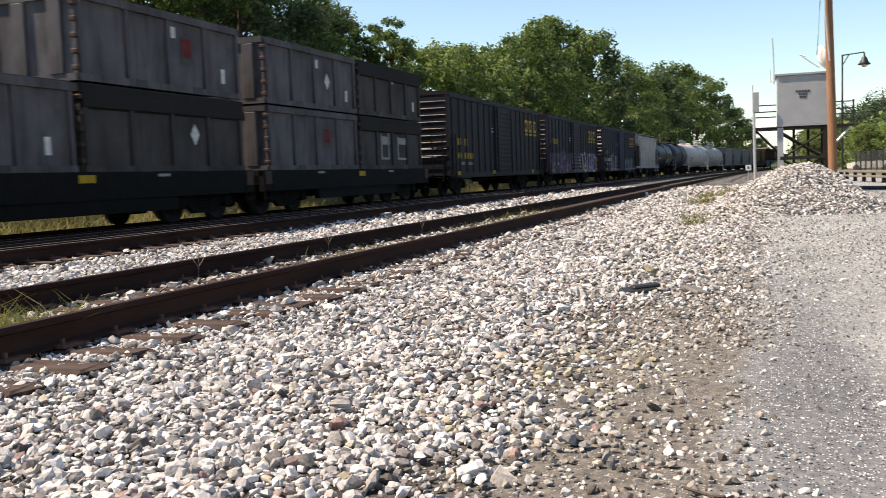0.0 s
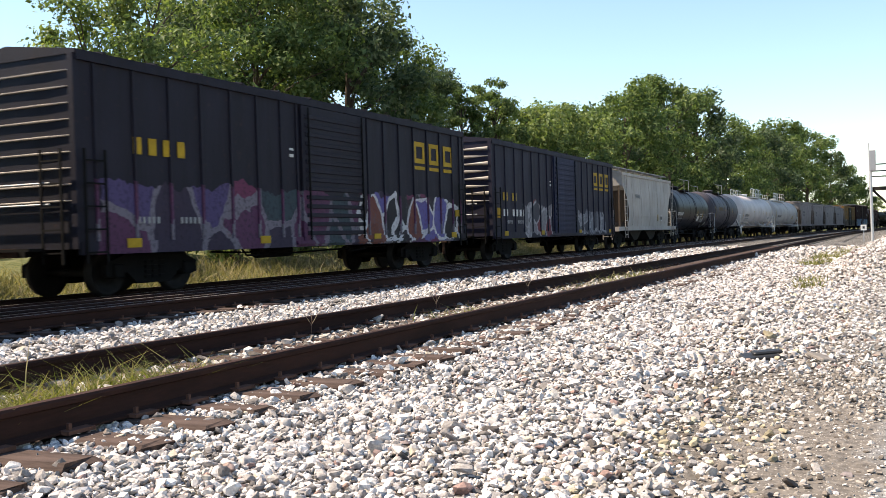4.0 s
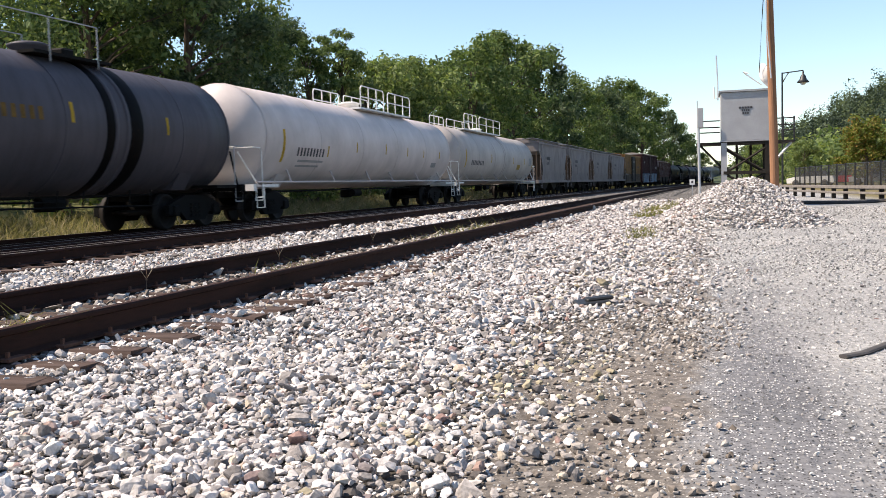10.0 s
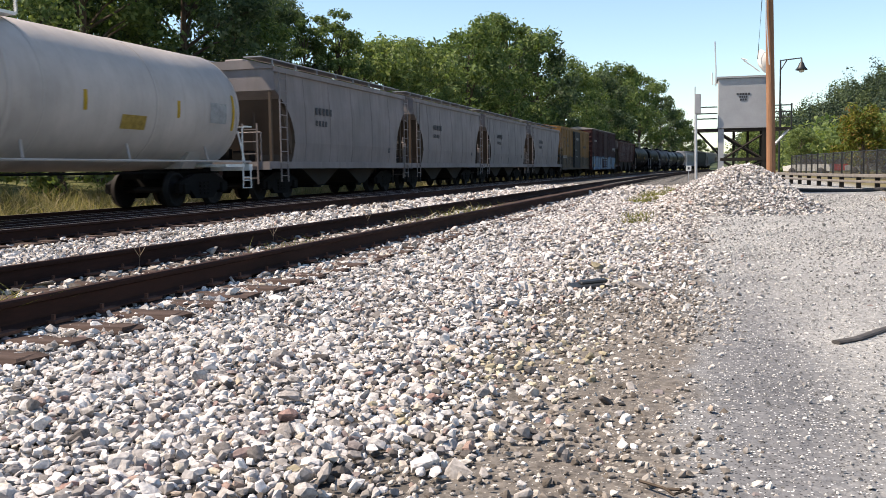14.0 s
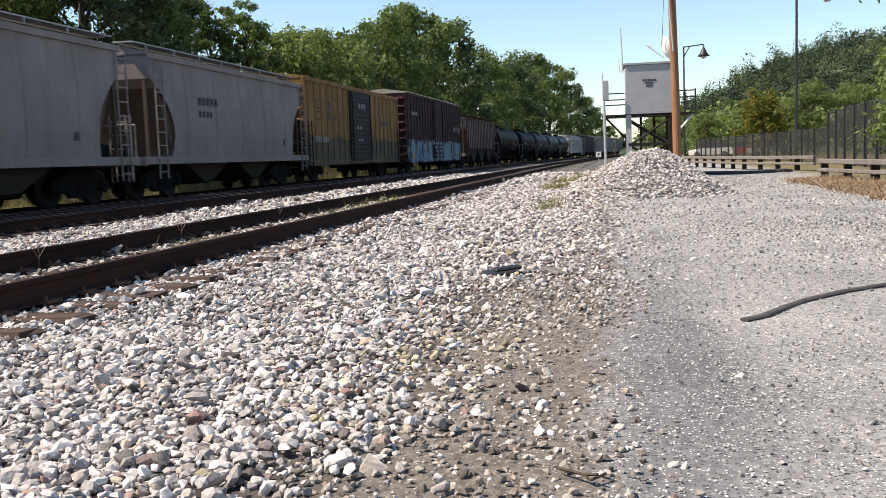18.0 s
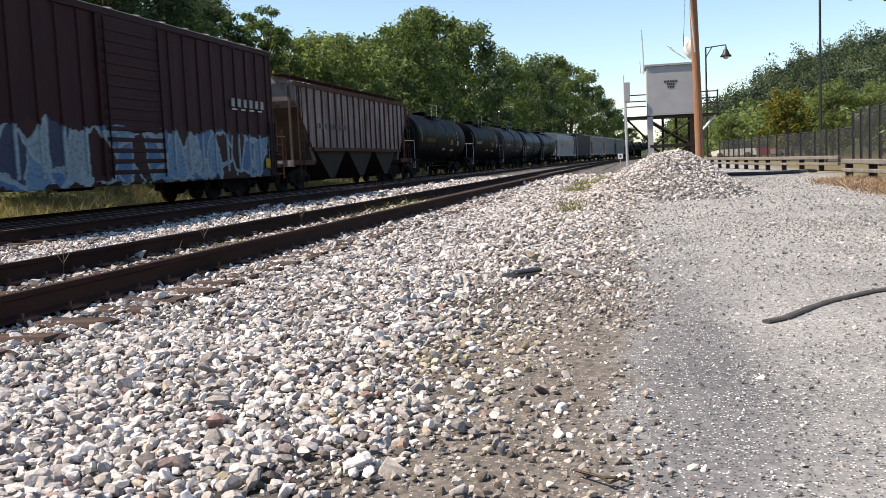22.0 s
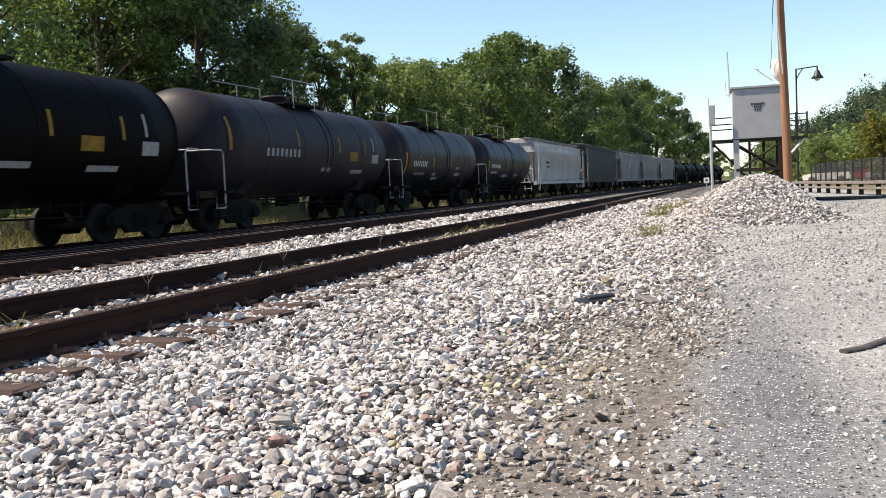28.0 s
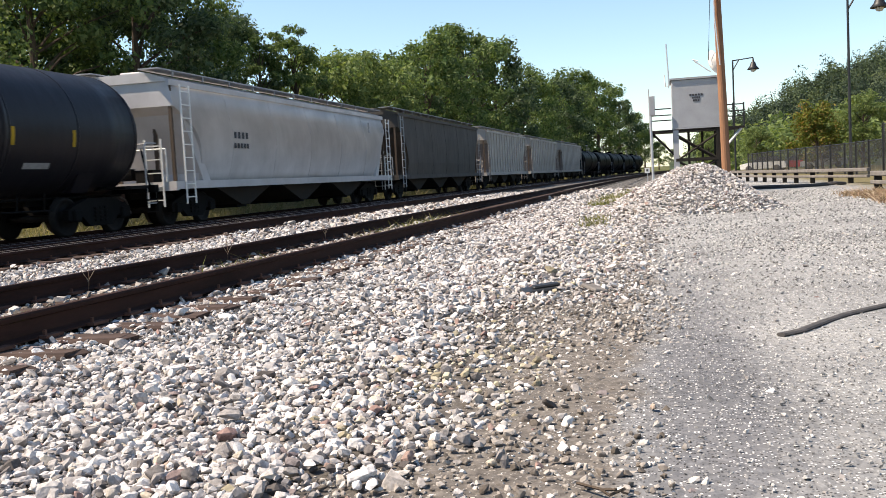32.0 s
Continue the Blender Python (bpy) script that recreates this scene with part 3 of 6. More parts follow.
strip("buff_stones", -1.35, -0.55, 2.6, 6.0, 0.06, 0.0155, M["buff_stone"], "yellowish stones at the edge of the ballast", 12, fine=True, lift=0.1, keep=lambda a, b, r: r.uniform(0, 1, a.size) < 0.45 * np.exp(-((b - 4.2) / 1.0) ** 2))
strip("buff_stones_distant", -1.5, -0.4, 7, 18, 0.10, 0.022, M["buff_stone"], "yellowish stones at the edge of the ballast", 13, lambda a, b, r: r.uniform(0, 1, a.size) < 0.25)
strip("dirt_stones_distant", -1.3, 0.3, 6.5, 18, 0.055, 0.016, M["stone"], "scattered pale stones on the dirt strip", 15, lambda a, b, r: r.uniform(0, 1, a.size) < 0.7 / (1 + np.exp((a + 0.1 + 0.2 * np.sin(b * 1.9)) / 0.15)))
loose_stones(*PLOT, 0.0285, 0.0168, 71)

# gravel pile
PX, PY, PR, PH = 0.47, 19.7, 1.72, 0.93


def pile_height(dx, dy):
    q = np.sqrt((dx / PR) ** 2 + (dy / (PR * 1.02)) ** 2)
    return PH * np.clip(1.03 - q ** 1.35, 0, 0.96) + 0.05 * np.sin(dx * 3.0) * np.cos(dy * 2.6) * (q < 0.9)


pa, pb, pr_ = field(-PR * 1.15, PR * 1.15, -PR * 1.15, PR * 1.15, 0.033, 21, lambda a, b, r: (a / PR) ** 2 + (b / PR) ** 2 < r.uniform(0.8, 1.25, a.size))
ps = 0.0245 * np.exp(pr_.normal(0, 0.25, pa.size))
pile = stones("gravel_pile", PX + pa, PY + pb, pile_height(pa, pb) + ps * 0.3, ps, M["stone"], "knee-high heap of pale crushed stone on the lot", False, 22)
tagged(pile, category="gravel pile")
rr = np.linspace(0, 1.12, 12)
tt = np.linspace(0, 2 * np.pi, 40, endpoint=False)
core_v = [(PX + PR * a * math.cos(t), PY + PR * a * math.sin(t), float(pile_height(np.float64(PR * a * math.cos(t)), np.float64(PR * a * math.sin(t)))) - 0.03) for a in rr for t in tt]
core_f = [(i * 40 + k, i * 40 + (k + 1) % 40, (i + 1) * 40 + (k + 1) % 40, (i + 1) * 40 + k) for i in range(11) for k in range(40)]
core = new("pile_core", raw_mesh("pile_core", core_v, core_f, M["pebble"], True))
core.parent = pile


# ---- tracks ----
RAIL_OUTLINE = [(-0.075, 0), (0.075, 0), (0.075, 0.012), (0.012, 0.03), (0.010, 0.125), (0.036, 0.138), (0.038, 0.162), (0.028, 0.175), (-0.028, 0.175), (-0.038, 0.162), (-0.036, 0.138), (-0.010, 0.125), (-0.012, 0.03), (-0.075, 0.012)]


def rail(parent, x, worn, label, top=RAIL):
    ys = list(np.arange(-12, 46, 6.0)) + list(np.arange(46, 420, 8.0))
    n = len(RAIL_OUTLINE)
    v = [(x + bend(y) + a, y, top - 0.175 + b) for y in ys for a, b in RAIL_OUTLINE]
    f = [(i * n + k, i * n + (k + 1) % n, (i + 1) * n + (k + 1) % n, (i + 1) * n + k) for i in range(len(ys) - 1) for k in range(n)]
    me = raw_mesh("rail", v, f, M["rust"])
    me.materials.append(M["shine"])
    for p in me.polygons:
        if worn and p.index % n == 7:
            p.material_index = 1
    ob = new("rail", me)
    ob.parent = parent
    return tagged(ob, label)


def track(name, x, worn, label, tie_y, near, seed, top=RAIL, pitch=0.47, reach=1.30, side=0.0):
    t = thing(name, label, "railway track", kind="structure")
    for s in (-1, 1):
        rail(t, x + s * GAUGE / 2, worn, "polished head" if worn else "brown rusted rail", top)
    r = random.Random(seed)
    # four worn ties of slightly different wear, each with split, rounded ends
    kinds = []
    for k in range(4):
        bm = bars((-reach, reach, -0.115, 0.115, -0.17, 0.0), bevel=0.018)
        for v in bm.verts:
            worn_end = max(0.0, abs(v.co.x) - reach + 0.1) / 0.1
            v.co += Vector((r.uniform(-0.03, 0.03) * worn_end, r.uniform(-0.014, 0.014), r.uniform(-0.014, 0.003)))
        kinds.append(part("tie", bm, M["tie"], t))
    plate = part("tie_plate", bars((-0.13, 0.13, -0.09, 0.09, 0.0, 0.02), (0.08, 0.10, -0.06, -0.04, 0.02, 0.055), (-0.10, -0.08, 0.04, 0.06, 0.02, 0.055)), M["plate"], t)
    base = top - 0.175
    for n in range(near):
        y = tie_y + pitch * n + r.uniform(-0.03, 0.03)
        m = pose(x + side + bend(y) + r.uniform(-0.04, 0.04), y, base - 0.004 + r.uniform(-0.006, 0.004), 0, 0, r.uniform(-1.5, 1.5) + heading(y))
        if n < 4:
            kinds[n].matrix_basis = m
        else:
            again(kinds[r.randrange(4)], m)
        if n < 60:
            for k, q in enumerate((-1, 1)):
                m = pose(x + q * GAUGE / 2, y, base - 0.003)
                if n == 0 and k == 0:
                    plate.matrix_basis = m
                else:
                    again(plate, m)
    return t


track("track_siding", SIDING, False, "rusted siding track on weathered timber ties", 4.84 - 13 * 0.47, 110, 4, reach=1.37, side=0.045)
main_track = track("track_main", MAIN, True, "main track with worn shiny rail heads", 0.2, 90, 5)
track("track_train", TRAIN, True, "main track under the freight train", 0.3, 90, 6, RAIL_TRAIN)
# check rails inside the main track, their ends bent towards the near rail
for gx, gy, ex in ((-9.68, 7.3, -9.33), (-10.22, 7.45, -9.62)):
    bm = bmesh.new()
    path = [(ex, gy - 0.55), (gx, gy)] + [(gx + bend(y), y) for y in (20.0, 45.0, 60.0, 75.0)]
    rings = [[bm.verts.new((px + a, py, RAIL - 0.185 + b)) for a, b in RAIL_OUTLINE] for px, py in path]
    n = len(RAIL_OUTLINE)
    for p, q in zip(rings, rings[1:]):
        for k in range(n):
            f = bm.faces.new((p[k], p[(k + 1) % n], q[(k + 1) % n], q[k]))
            f.material_index = 1 if k == 7 else 0
    bm.faces.new(rings[0][::-1])
    part("check_rail", bm, M["rust"], main_track, "check rail with a bent end").data.materials.append(M["shine"])


# ---- plants ----
def leaf_cloud(name, centres, radii, counts, size, mat, seed, shell=0.55):
    """Many small leaf cards about the given clump centres."""
    r = np.random.default_rng(seed)
    cs, rs = np.repeat(centres, counts, 0), np.repeat(radii, counts, 0)
    n = len(cs)
    d = r.normal(0, 1, (n, 3))
    d /= np.linalg.norm(d, axis=1)[:, None]
    p = cs + d * rs * (shell + (1 - shell) * r.uniform(0, 1, (n, 1))) * r.uniform(0.75, 1.18, (n, 1))
    a = d + r.normal(0, 0.7, (n, 3)) + np.array([0, 0, 0.35])
    a /= np.linalg.norm(a, axis=1)[:, None]
    u = np.cross(a, r.normal(0, 1, (n, 3)))
    u /= np.linalg.norm(u, axis=1)[:, None] + 1e-6
    w = np.cross(a, u)
    s = size * np.exp(r.normal(0, 0.3, (n, 1)))
    v = np.stack([p - u * s, p - w * s * 0.5 + a * s * 0.12, p + u * s, p + w * s * 0.5 + a * s * 0.12], 1).reshape(-1, 3)
    return raw_mesh(name, v, np.arange(4 * n).reshape(-1, 4), mat)


def tree_model(seed, height, spread, mat, leaves=5200, size=0.20, low=0.22, lumps=64):
    """A tapered trunk with limbs and an uneven crown; returns (trunk mesh, crown mesh)."""
    r = random.Random(seed)
    bm = bmesh.new()
    top = Vector((r.uniform(-0.6, 0.6), r.uniform(-0.6, 0.6), height * 0.8))
    spine = [Vector((0, 0, -0.3)).lerp(top, k / 5) + Vector((r.uniform(-0.15, 0.15), r.uniform(-0.15, 0.15), 0)) for k in range(6)]
    tube(bm, spine, 0.022 * height + 0.05, 8, 0.05)
    centres, radii = [], []
    for k in range(lumps):
        q = k / lumps
        z = height * (low + (0.97 - low) * (q ** 0.85))
        reach = spread * (0.32 + 0.78 * math.sin(math.pi * min(1, 0.18 + 0.80 * (z / height - low) / (1 - low)))) * r.uniform(0.35, 1.0)
        t = r.uniform(0, 2 * math.pi)
        c = Vector((reach * math.cos(t), reach * math.sin(t), z + r.uniform(-0.5, 0.5)))
        centres.append(c)
        rad = max(0.5 if size < 0.15 else 0.9, spread * r.uniform(0.19, 0.40))
        radii.append((rad, rad, rad * r.uniform(0.55, 0.85)))
        if k % 2 == 0:
            f = max(0.12, min(0.92, (z - 0.22 * reach) / height / 0.8 * 0.85))
            s = spine[0].lerp(spine[-1], f)
            mid = s.lerp(c, 0.5) + Vector((0, 0, 0.25))
            tube(bm, [s, mid, c], 0.05 + 0.006 * height * (1 - f), 5, 0.015)
    trunk = bpy.data.meshes.new("trunk")
    bmesh.ops.recalc_face_normals(bm, faces=bm.faces)
    bm.to_mesh(trunk)
    bm.free()
    trunk.materials.append(M["bark"])
    counts = np.full(lumps, leaves // lumps)
    return trunk, leaf_cloud("crown", np.array(centres), np.array(radii), counts, size, mat, seed, 0.35)


def plant_tree(model, label, x, y, turn=0.0, grow=1.0, group="trees behind the line", name="tree"):
    t = thing(name, label, "tree", group, m=pose(x, y, float(ground_z(np.float64(x), np.float64(y))), 0, 0, turn) @ Matrix.Scale(grow, 4))
    for n, me in zip(("trunk", "crown"), model):
        o = new(n, me)
        o.parent = t
    return t


OAK = tree_model(11, 15, 4.6, M["leaf"], 22000, 0.125)
ELM = tree_model(12, 13, 4.0, M["leaf_dark"], 20000, 0.12)
MAPLE = tree_model(13, 10, 3.6, M["leaf_light"], 11000, 0.135)
POPLAR = tree_model(14, 12, 2.1, M["leaf"], 11000, 0.11, 0.15)
ASPEN = tree_model(21, 13, 3.9, M["leaf_light"], 9500, 0.115, 0.2, 44)
SHRUB = tree_model(15, 4.0, 1.9, M["leaf_light"], 2200, 0.13, 0.08, 24)
FAR_OAK = tree_model(16, 20, 6.4, M["leaf"], 10000, 0.24)
FAR_ELM = tree_model(17, 18, 5.4, M["leaf_dark"], 9000, 0.24)
GOLD = tree_model(18, 9, 3.4, M["leaf_autumn"], 6000, 0.19)
LABELS = {id(OAK): "tall broad green tree with a dense uneven crown", id(ELM): "dark green tree with a deep ragged crown",
          id(MAPLE): "lower light green tree with a rounded crown", id(ASPEN): "airy light green tree with open feathery branches", id(POPLAR): "slim pointed green tree", id(SHRUB): "leafy light green shrub at the wood's edge",
          id(FAR_OAK): "large green tree far along the line", id(FAR_ELM): "dark green tree far along the line", id(GOLD): "yellowing tree with turning leaves"}
tr = random.Random(8)


def row(spec, group="trees behind the line"):
    """Trees as (model, x, y, height)."""
    for model, x, y, h in spec:
        top = float(np.percentile([v.co.z for v in model[1].vertices], 99.7))
        plant_tree(model, LABELS[id(model)], x, y, tr.uniform(0, 360), (h - float(ground_z(np.float64(x), np.float64(y)))) / top, group)


# the big trees behind the train, the low gap, then the row that follows the line
row([(ELM, -31.3, 13.3, 11.3), (MAPLE, -35.2, 19.1, 8.6), (POPLAR, -42.1, 27.0, 13.2), (MAPLE, -37.2, 27.0, 8.6), (MAPLE, -37.0, 31.5, 8.6), (ASPEN, -24.9, 27.4, 11.8), (ASPEN, -26.5, 25.6, 10.6),
     (OAK, -25.0, 33.8, 13.8), (ELM, -23.8, 39.3, 14.0), (ELM, -30.2, 37.8, 14.7), (OAK, -29.1, 43.1, 15.9), (OAK, -25.7, 47.5, 13.0), (ELM, -27.5, 55.6, 12.4),
     (POPLAR, -23.5, 57.4, 11.2), (POPLAR, -24.2, 54.9, 10.6), (MAPLE, -23.7, 63.7, 10.4), (MAPLE, -23.0, 68.2, 11.0), (MAPLE, -22.8, 74.6, 11.2), (MAPLE, -25.9, 73.6, 11.3)])
row([(FAR_OAK, -21.3, 84, 14.3), (FAR_OAK, -20.4, 97, 17.0), (FAR_ELM, -19.2, 108, 16.8), (FAR_OAK, -18.1, 120, 15.3), (FAR_ELM, -25.4, 110, 17.9), (FAR_ELM, -24.6, 88, 13.2),
     (FAR_OAK, -17.7, 140, 14.3), (FAR_ELM, -16.5, 152, 15.8), (FAR_OAK, -15.7, 166, 18.7), (FAR_OAK, -13.8, 192, 20.2), (FAR_ELM, -18.9, 180, 17.9), (FAR_ELM, -18.0, 210, 19.6),
     (FAR_ELM, -11.2, 222, 17.0), (FAR_OAK, -8.9, 243, 14.9), (FAR_ELM, -6.4, 262, 11.8), (FAR_OAK, -3.0, 290, 8.8), (FAR_ELM, 1.6, 310, 6.7), (FAR_OAK, 6.9, 330, 6.7), (FAR_ELM, 13.4, 350, 7.0)])
# the woods behind, filling the gaps between the trunks
wr = np.random.default_rng(61)


def woods(name, y0, y1, n, seed, deep, mat, label, cards=150, size=0.24, rad=2.6, top=5.0):
    wy = wr.uniform(y0, y1, n)
    wx = -30.5 - wr.uniform(0, deep, n) + np.where(wy > 45, (wy - 45) ** 2 / 3420, 0)
    r = np.random.default_rng(seed)
    c = np.repeat(np.stack([wx, wy, ground_z(wx, wy) + wr.uniform(1.0, top, n)], 1), 4, 0) + r.normal(0, 1, (n * 4, 3)) * rad * np.array([0.5, 0.5, 0.4])
    me = leaf_cloud(name, c, rad * r.uniform(0.4, 0.7, (n * 4, 1)) * np.ones((1, 3)), np.full(n * 4, cards // 4), size, mat, seed, 0.5)
    return tagged(new(name, me), label, "woods", kind="stuff")


woods("deep_woods", 14, 110, 190, 62, 7, M["leaf_dark"], "dim green woods behind the line-side trees")
woods("deep_woods_distant", 110, 230, 120, 63, 6, M["leaf_dark"], "dim green woods farther along the line", 120, 0.4, 4.2, 9.0)
woods("sunny_thicket", -8, 16, 46, 64, 9, M["leaf_light"], "sunlit light green thicket beyond the track", 170, 0.2, 2.4, 4.2)
# undergrowth along the wood's foot
for k in range(26):
    y = 6 + k * 4.2 + tr.uniform(-1.5, 1.5)
    plant_tree(SHRUB, LABELS[id(SHRUB)], -20.8 + bend(y) + tr.uniform(-0.9, 0.9), y, tr.uniform(0, 360), tr.uniform(0.55, 1.0), "shrubs behind the train", "shrub")


def blades(name, places, height, mat, label, seed, width=0.012, lean=0.35, category="grass"):
    """Grass or dry stalks: one tapered, bent blade a place."""
    r = np.random.default_rng(seed)
    p = np.asarray(places, float)
    n = len(p)
    h = height * np.exp(r.normal(0, 0.35, (n, 1)))
    t = r.uniform(0, 2 * np.pi, n)
    side = np.stack([np.cos(t), np.sin(t), 0 * t], 1) * width
    d = np.stack([r.normal(0, lean, n), r.normal(0, lean, n), np.ones(n)], 1)
    mid, tip = p + d * h * 0.55, p + d * h * np.array([1.5, 1.5, 0.95])
    v = np.stack([p - side, p + side, mid + side * 0.7, mid - side * 0.7, tip + side * 0.05, tip - side * 0.05], 1).reshape(-1, 3)
    f = (np.array([[0, 1, 2, 3], [3, 2, 4, 5]])[None] + (np.arange(n) * 6)[:, None, None]).reshape(-1, 4)
    return tagged(new(name, raw_mesh(name, v, f, mat)), label, category, kind="stuff")


def scatter(x0, x1, y0, y1, n, seed, bunch=0):
    r = np.random.default_rng(seed)
    x, y = r.uniform(x0, x1, n), r.uniform(y0, y1, n)
    if bunch:
        c = np.stack([r.uniform(x0, x1, bunch), r.uniform(y0, y1, bunch)], 1)[r.integers(0, bunch, n)]
        x, y = c[:, 0] + r.normal(0, 0.10, n), c[:, 1] + r.normal(0, 0.14, n)
    return np.stack([x + np.where(y > 45, (y - 45) ** 2 / 3420, 0), y, ground_z(x, y)], 1)


blades("tall_grass", scatter(-20.5, -16.3, 3, 60, 22000, 31), 0.36, M["dry_blade"], "tall dry yellow-green grass behind the train", 32, 0.013, 0.5)
blades("tall_grass_distant", scatter(-20.0, -16.3, 60, 150, 8000, 33), 0.5, M["dry_blade"], "tall dry yellow-green grass behind the train", 34, 0.03)
blades("siding_weeds", scatter(-4.9, -4.25, 2.5, 5.0, 1500, 35, 30), 0.17, M["blade"], "yellow-green weeds growing between the siding rails", 36, 0.006, 0.6, "weeds")
blades("siding_weeds_distant", np.concatenate([scatter(-5.1, -4.2, 9, 11, 160, 37, 6), scatter(-5.1, -4.2, 14.5, 20, 700, 38, 26)]), 0.13, M["blade"], "sparse weeds between the siding rails", 39, 0.006, 0.5, "weeds")
blades("lot_grass", np.concatenate([scatter(-1.6, -0.9, 15.5, 18.5, 160, 40, 6), scatter(-2.2, -1.0, 24, 40, 2200, 41, 40)]), 0.13, M["blade"], "thin yellow grass by the gravel pile", 42, 0.008, 0.5, "weeds")
for wx, wy in ((-5.40, 10.8), (-5.42, 14.3), (-5.41, 7.9)):
    bm = tubes([[(0, 0, -0.05), (0.01, 0.02, 0.14), (-0.01, 0.03, 0.27)], [(0, 0.01, 0.1), (0.03, 0.08, 0.2)], [(0, 0.01, 0.12), (-0.02, -0.06, 0.22)]], 0.0032, 4)
    w = part("dry_weed", bm, M["drybrush"])
    w.location = (wx, wy, 0)
    tagged(w, "dry stalk of a weed standing by the rail", "weed", "dry weeds")
blades("dry_brush", scatter(4.0, 5.4, 11, 25, 7000, 43, 260), 0.11, M["drybrush"], "brown dried brush along the guard rail", 44, 0.01, 0.8, "weeds")


# ---- the wooded hill on the right ----
def hill_z(x, y):
    ridge = np.interp(x, [5, 12, 21.4, 30, 38, 48, 54, 61, 70, 85, 120, 220, 500], [3, 6, 12, 15.5, 21, 24, 26, 29, 30, 30.5, 38, 50, 60])
    s = np.clip((y - 135) / 190.0, 0, 1)
    return ridge * s * s * (3 - 2 * s) - 0.4


hx, hy = np.meshgrid(np.arange(0, 420, 12.0), np.arange(120, 520, 12.0))
hn, hm = hx.shape
hi = np.arange(hx.size).reshape(hn, hm)
hill = new("hill", raw_mesh("hill", np.stack([hx, hy, hill_z(hx, hy)], -1).reshape(-1, 3), np.stack([hi[:-1, :-1], hi[:-1, 1:], hi[1:, 1:], hi[1:, :-1]], -1).reshape(-1, 4), M["leaf_far"], True))
tagged(hill, "green wooded hillside beyond the lot", "hill", kind="structure")


def forest(name, places, rad, mat, label, seed, cards, size):
    r = np.random.default_rng(seed)
    p = np.asarray(places, float)
    k = 5
    c = np.repeat(p, k, 0) + r.normal(0, 1, (len(p) * k, 3)) * rad * np.array([0.42, 0.42, 0.30])
    rads = rad * r.uniform(0.4, 0.65, (len(c), 1)) * np.array([1, 1, 0.9])
    me = leaf_cloud(name, c, rads, np.full(len(c), cards // k), size, mat, seed, 0.7)
    return tagged(new(name, me), label, "forest", kind="stuff")


fr = np.random.default_rng(51)
# leaf tones are raised to put the distance haze into the colour
HILL_TONES = (("leaf_hill_dark", (0.036, 0.056, 0.040), "dark green crowns covering the hillside"), ("leaf_hill_mid", (0.066, 0.092, 0.055), "dull green crowns covering the hillside"),
              ("leaf_hill_light", (0.105, 0.138, 0.068), "lighter green crowns among the hillside woods"))
for k, (key, tone_c, label) in enumerate(HILL_TONES):
    mat = island_mat(key, [(0.0, tuple(0.65 * q for q in tone_c)), (0.5, tone_c), (1.0, tuple(1.35 * q for q in tone_c))], 0.8, 0, 2, 0.2)
    n = (210, 210, 120)[k]
    fx, fy = fr.uniform(8, 125, n), fr.uniform(172, 345, n)
    grow = fr.uniform(0.75, 1.45, n)
    c = np.stack([fx, fy, hill_z(fx, fy) + 1.5 * grow], 1)
    # each crown is a tall heap of clumps
    clumps = np.repeat(c, 9, 0) + fr.normal(0, 1, (n * 9, 3)) * np.array([1.55, 1.55, 1.5]) * np.repeat(grow, 9)[:, None]
    rads = np.repeat(grow, 9)[:, None] * fr.uniform(1.1, 2.0, (n * 9, 1)) * np.array([1, 1, 0.85])
    tagged(new("hill_forest", leaf_cloud("hill_forest", clumps, rads, np.full(n * 9, 48), 0.29, mat, 52 + k, 0.8)), label, "forest", kind="stuff")
fx, fy = fr.uniform(6, 70, 130), fr.uniform(100, 150, 130)
fx = np.maximum(fx, 0.03 * fy + 3.5)
forest("lower_woods", np.stack([fx, fy, fr.uniform(1.5, 5.0, 130)], 1), 3.4, M["leaf_light"], "light green woods at the foot of the hill", 53, 160, 0.36)
row([(GOLD, 12.6, 88, 6.0), (MAPLE, 16.0, 86, 6.3), (GOLD, 14.2, 95, 5.5), (MAPLE, 20, 86, 6.0), (MAPLE, 23.5, 82, 6.5), (MAPLE, 8.6, 100, 4.5), (MAPLE, 4.6, 92, 5.2), (MAPLE, 3.2, 78, 3.6), (FAR_ELM, 30, 118, 9.5), (FAR_OAK, 12, 300, 11), (FAR_ELM, 21, 310, 13), (FAR_OAK, 19, 385, 13), (FAR_ELM, 28, 395, 13), (FAR_OAK, 36, 400, 14)], "trees below the hill")
# leafy tree by the guard rail
NEAR_TREE = tree_model(19, 6.2, 1.45, M["leaf_light"], 6500, 0.06, 0.1, 34)
plant_tree(NEAR_TREE, "young yellow-green tree with large leaves by the guard rail", 6.35, 21.5, 40, 1.0, "", "young_tree")


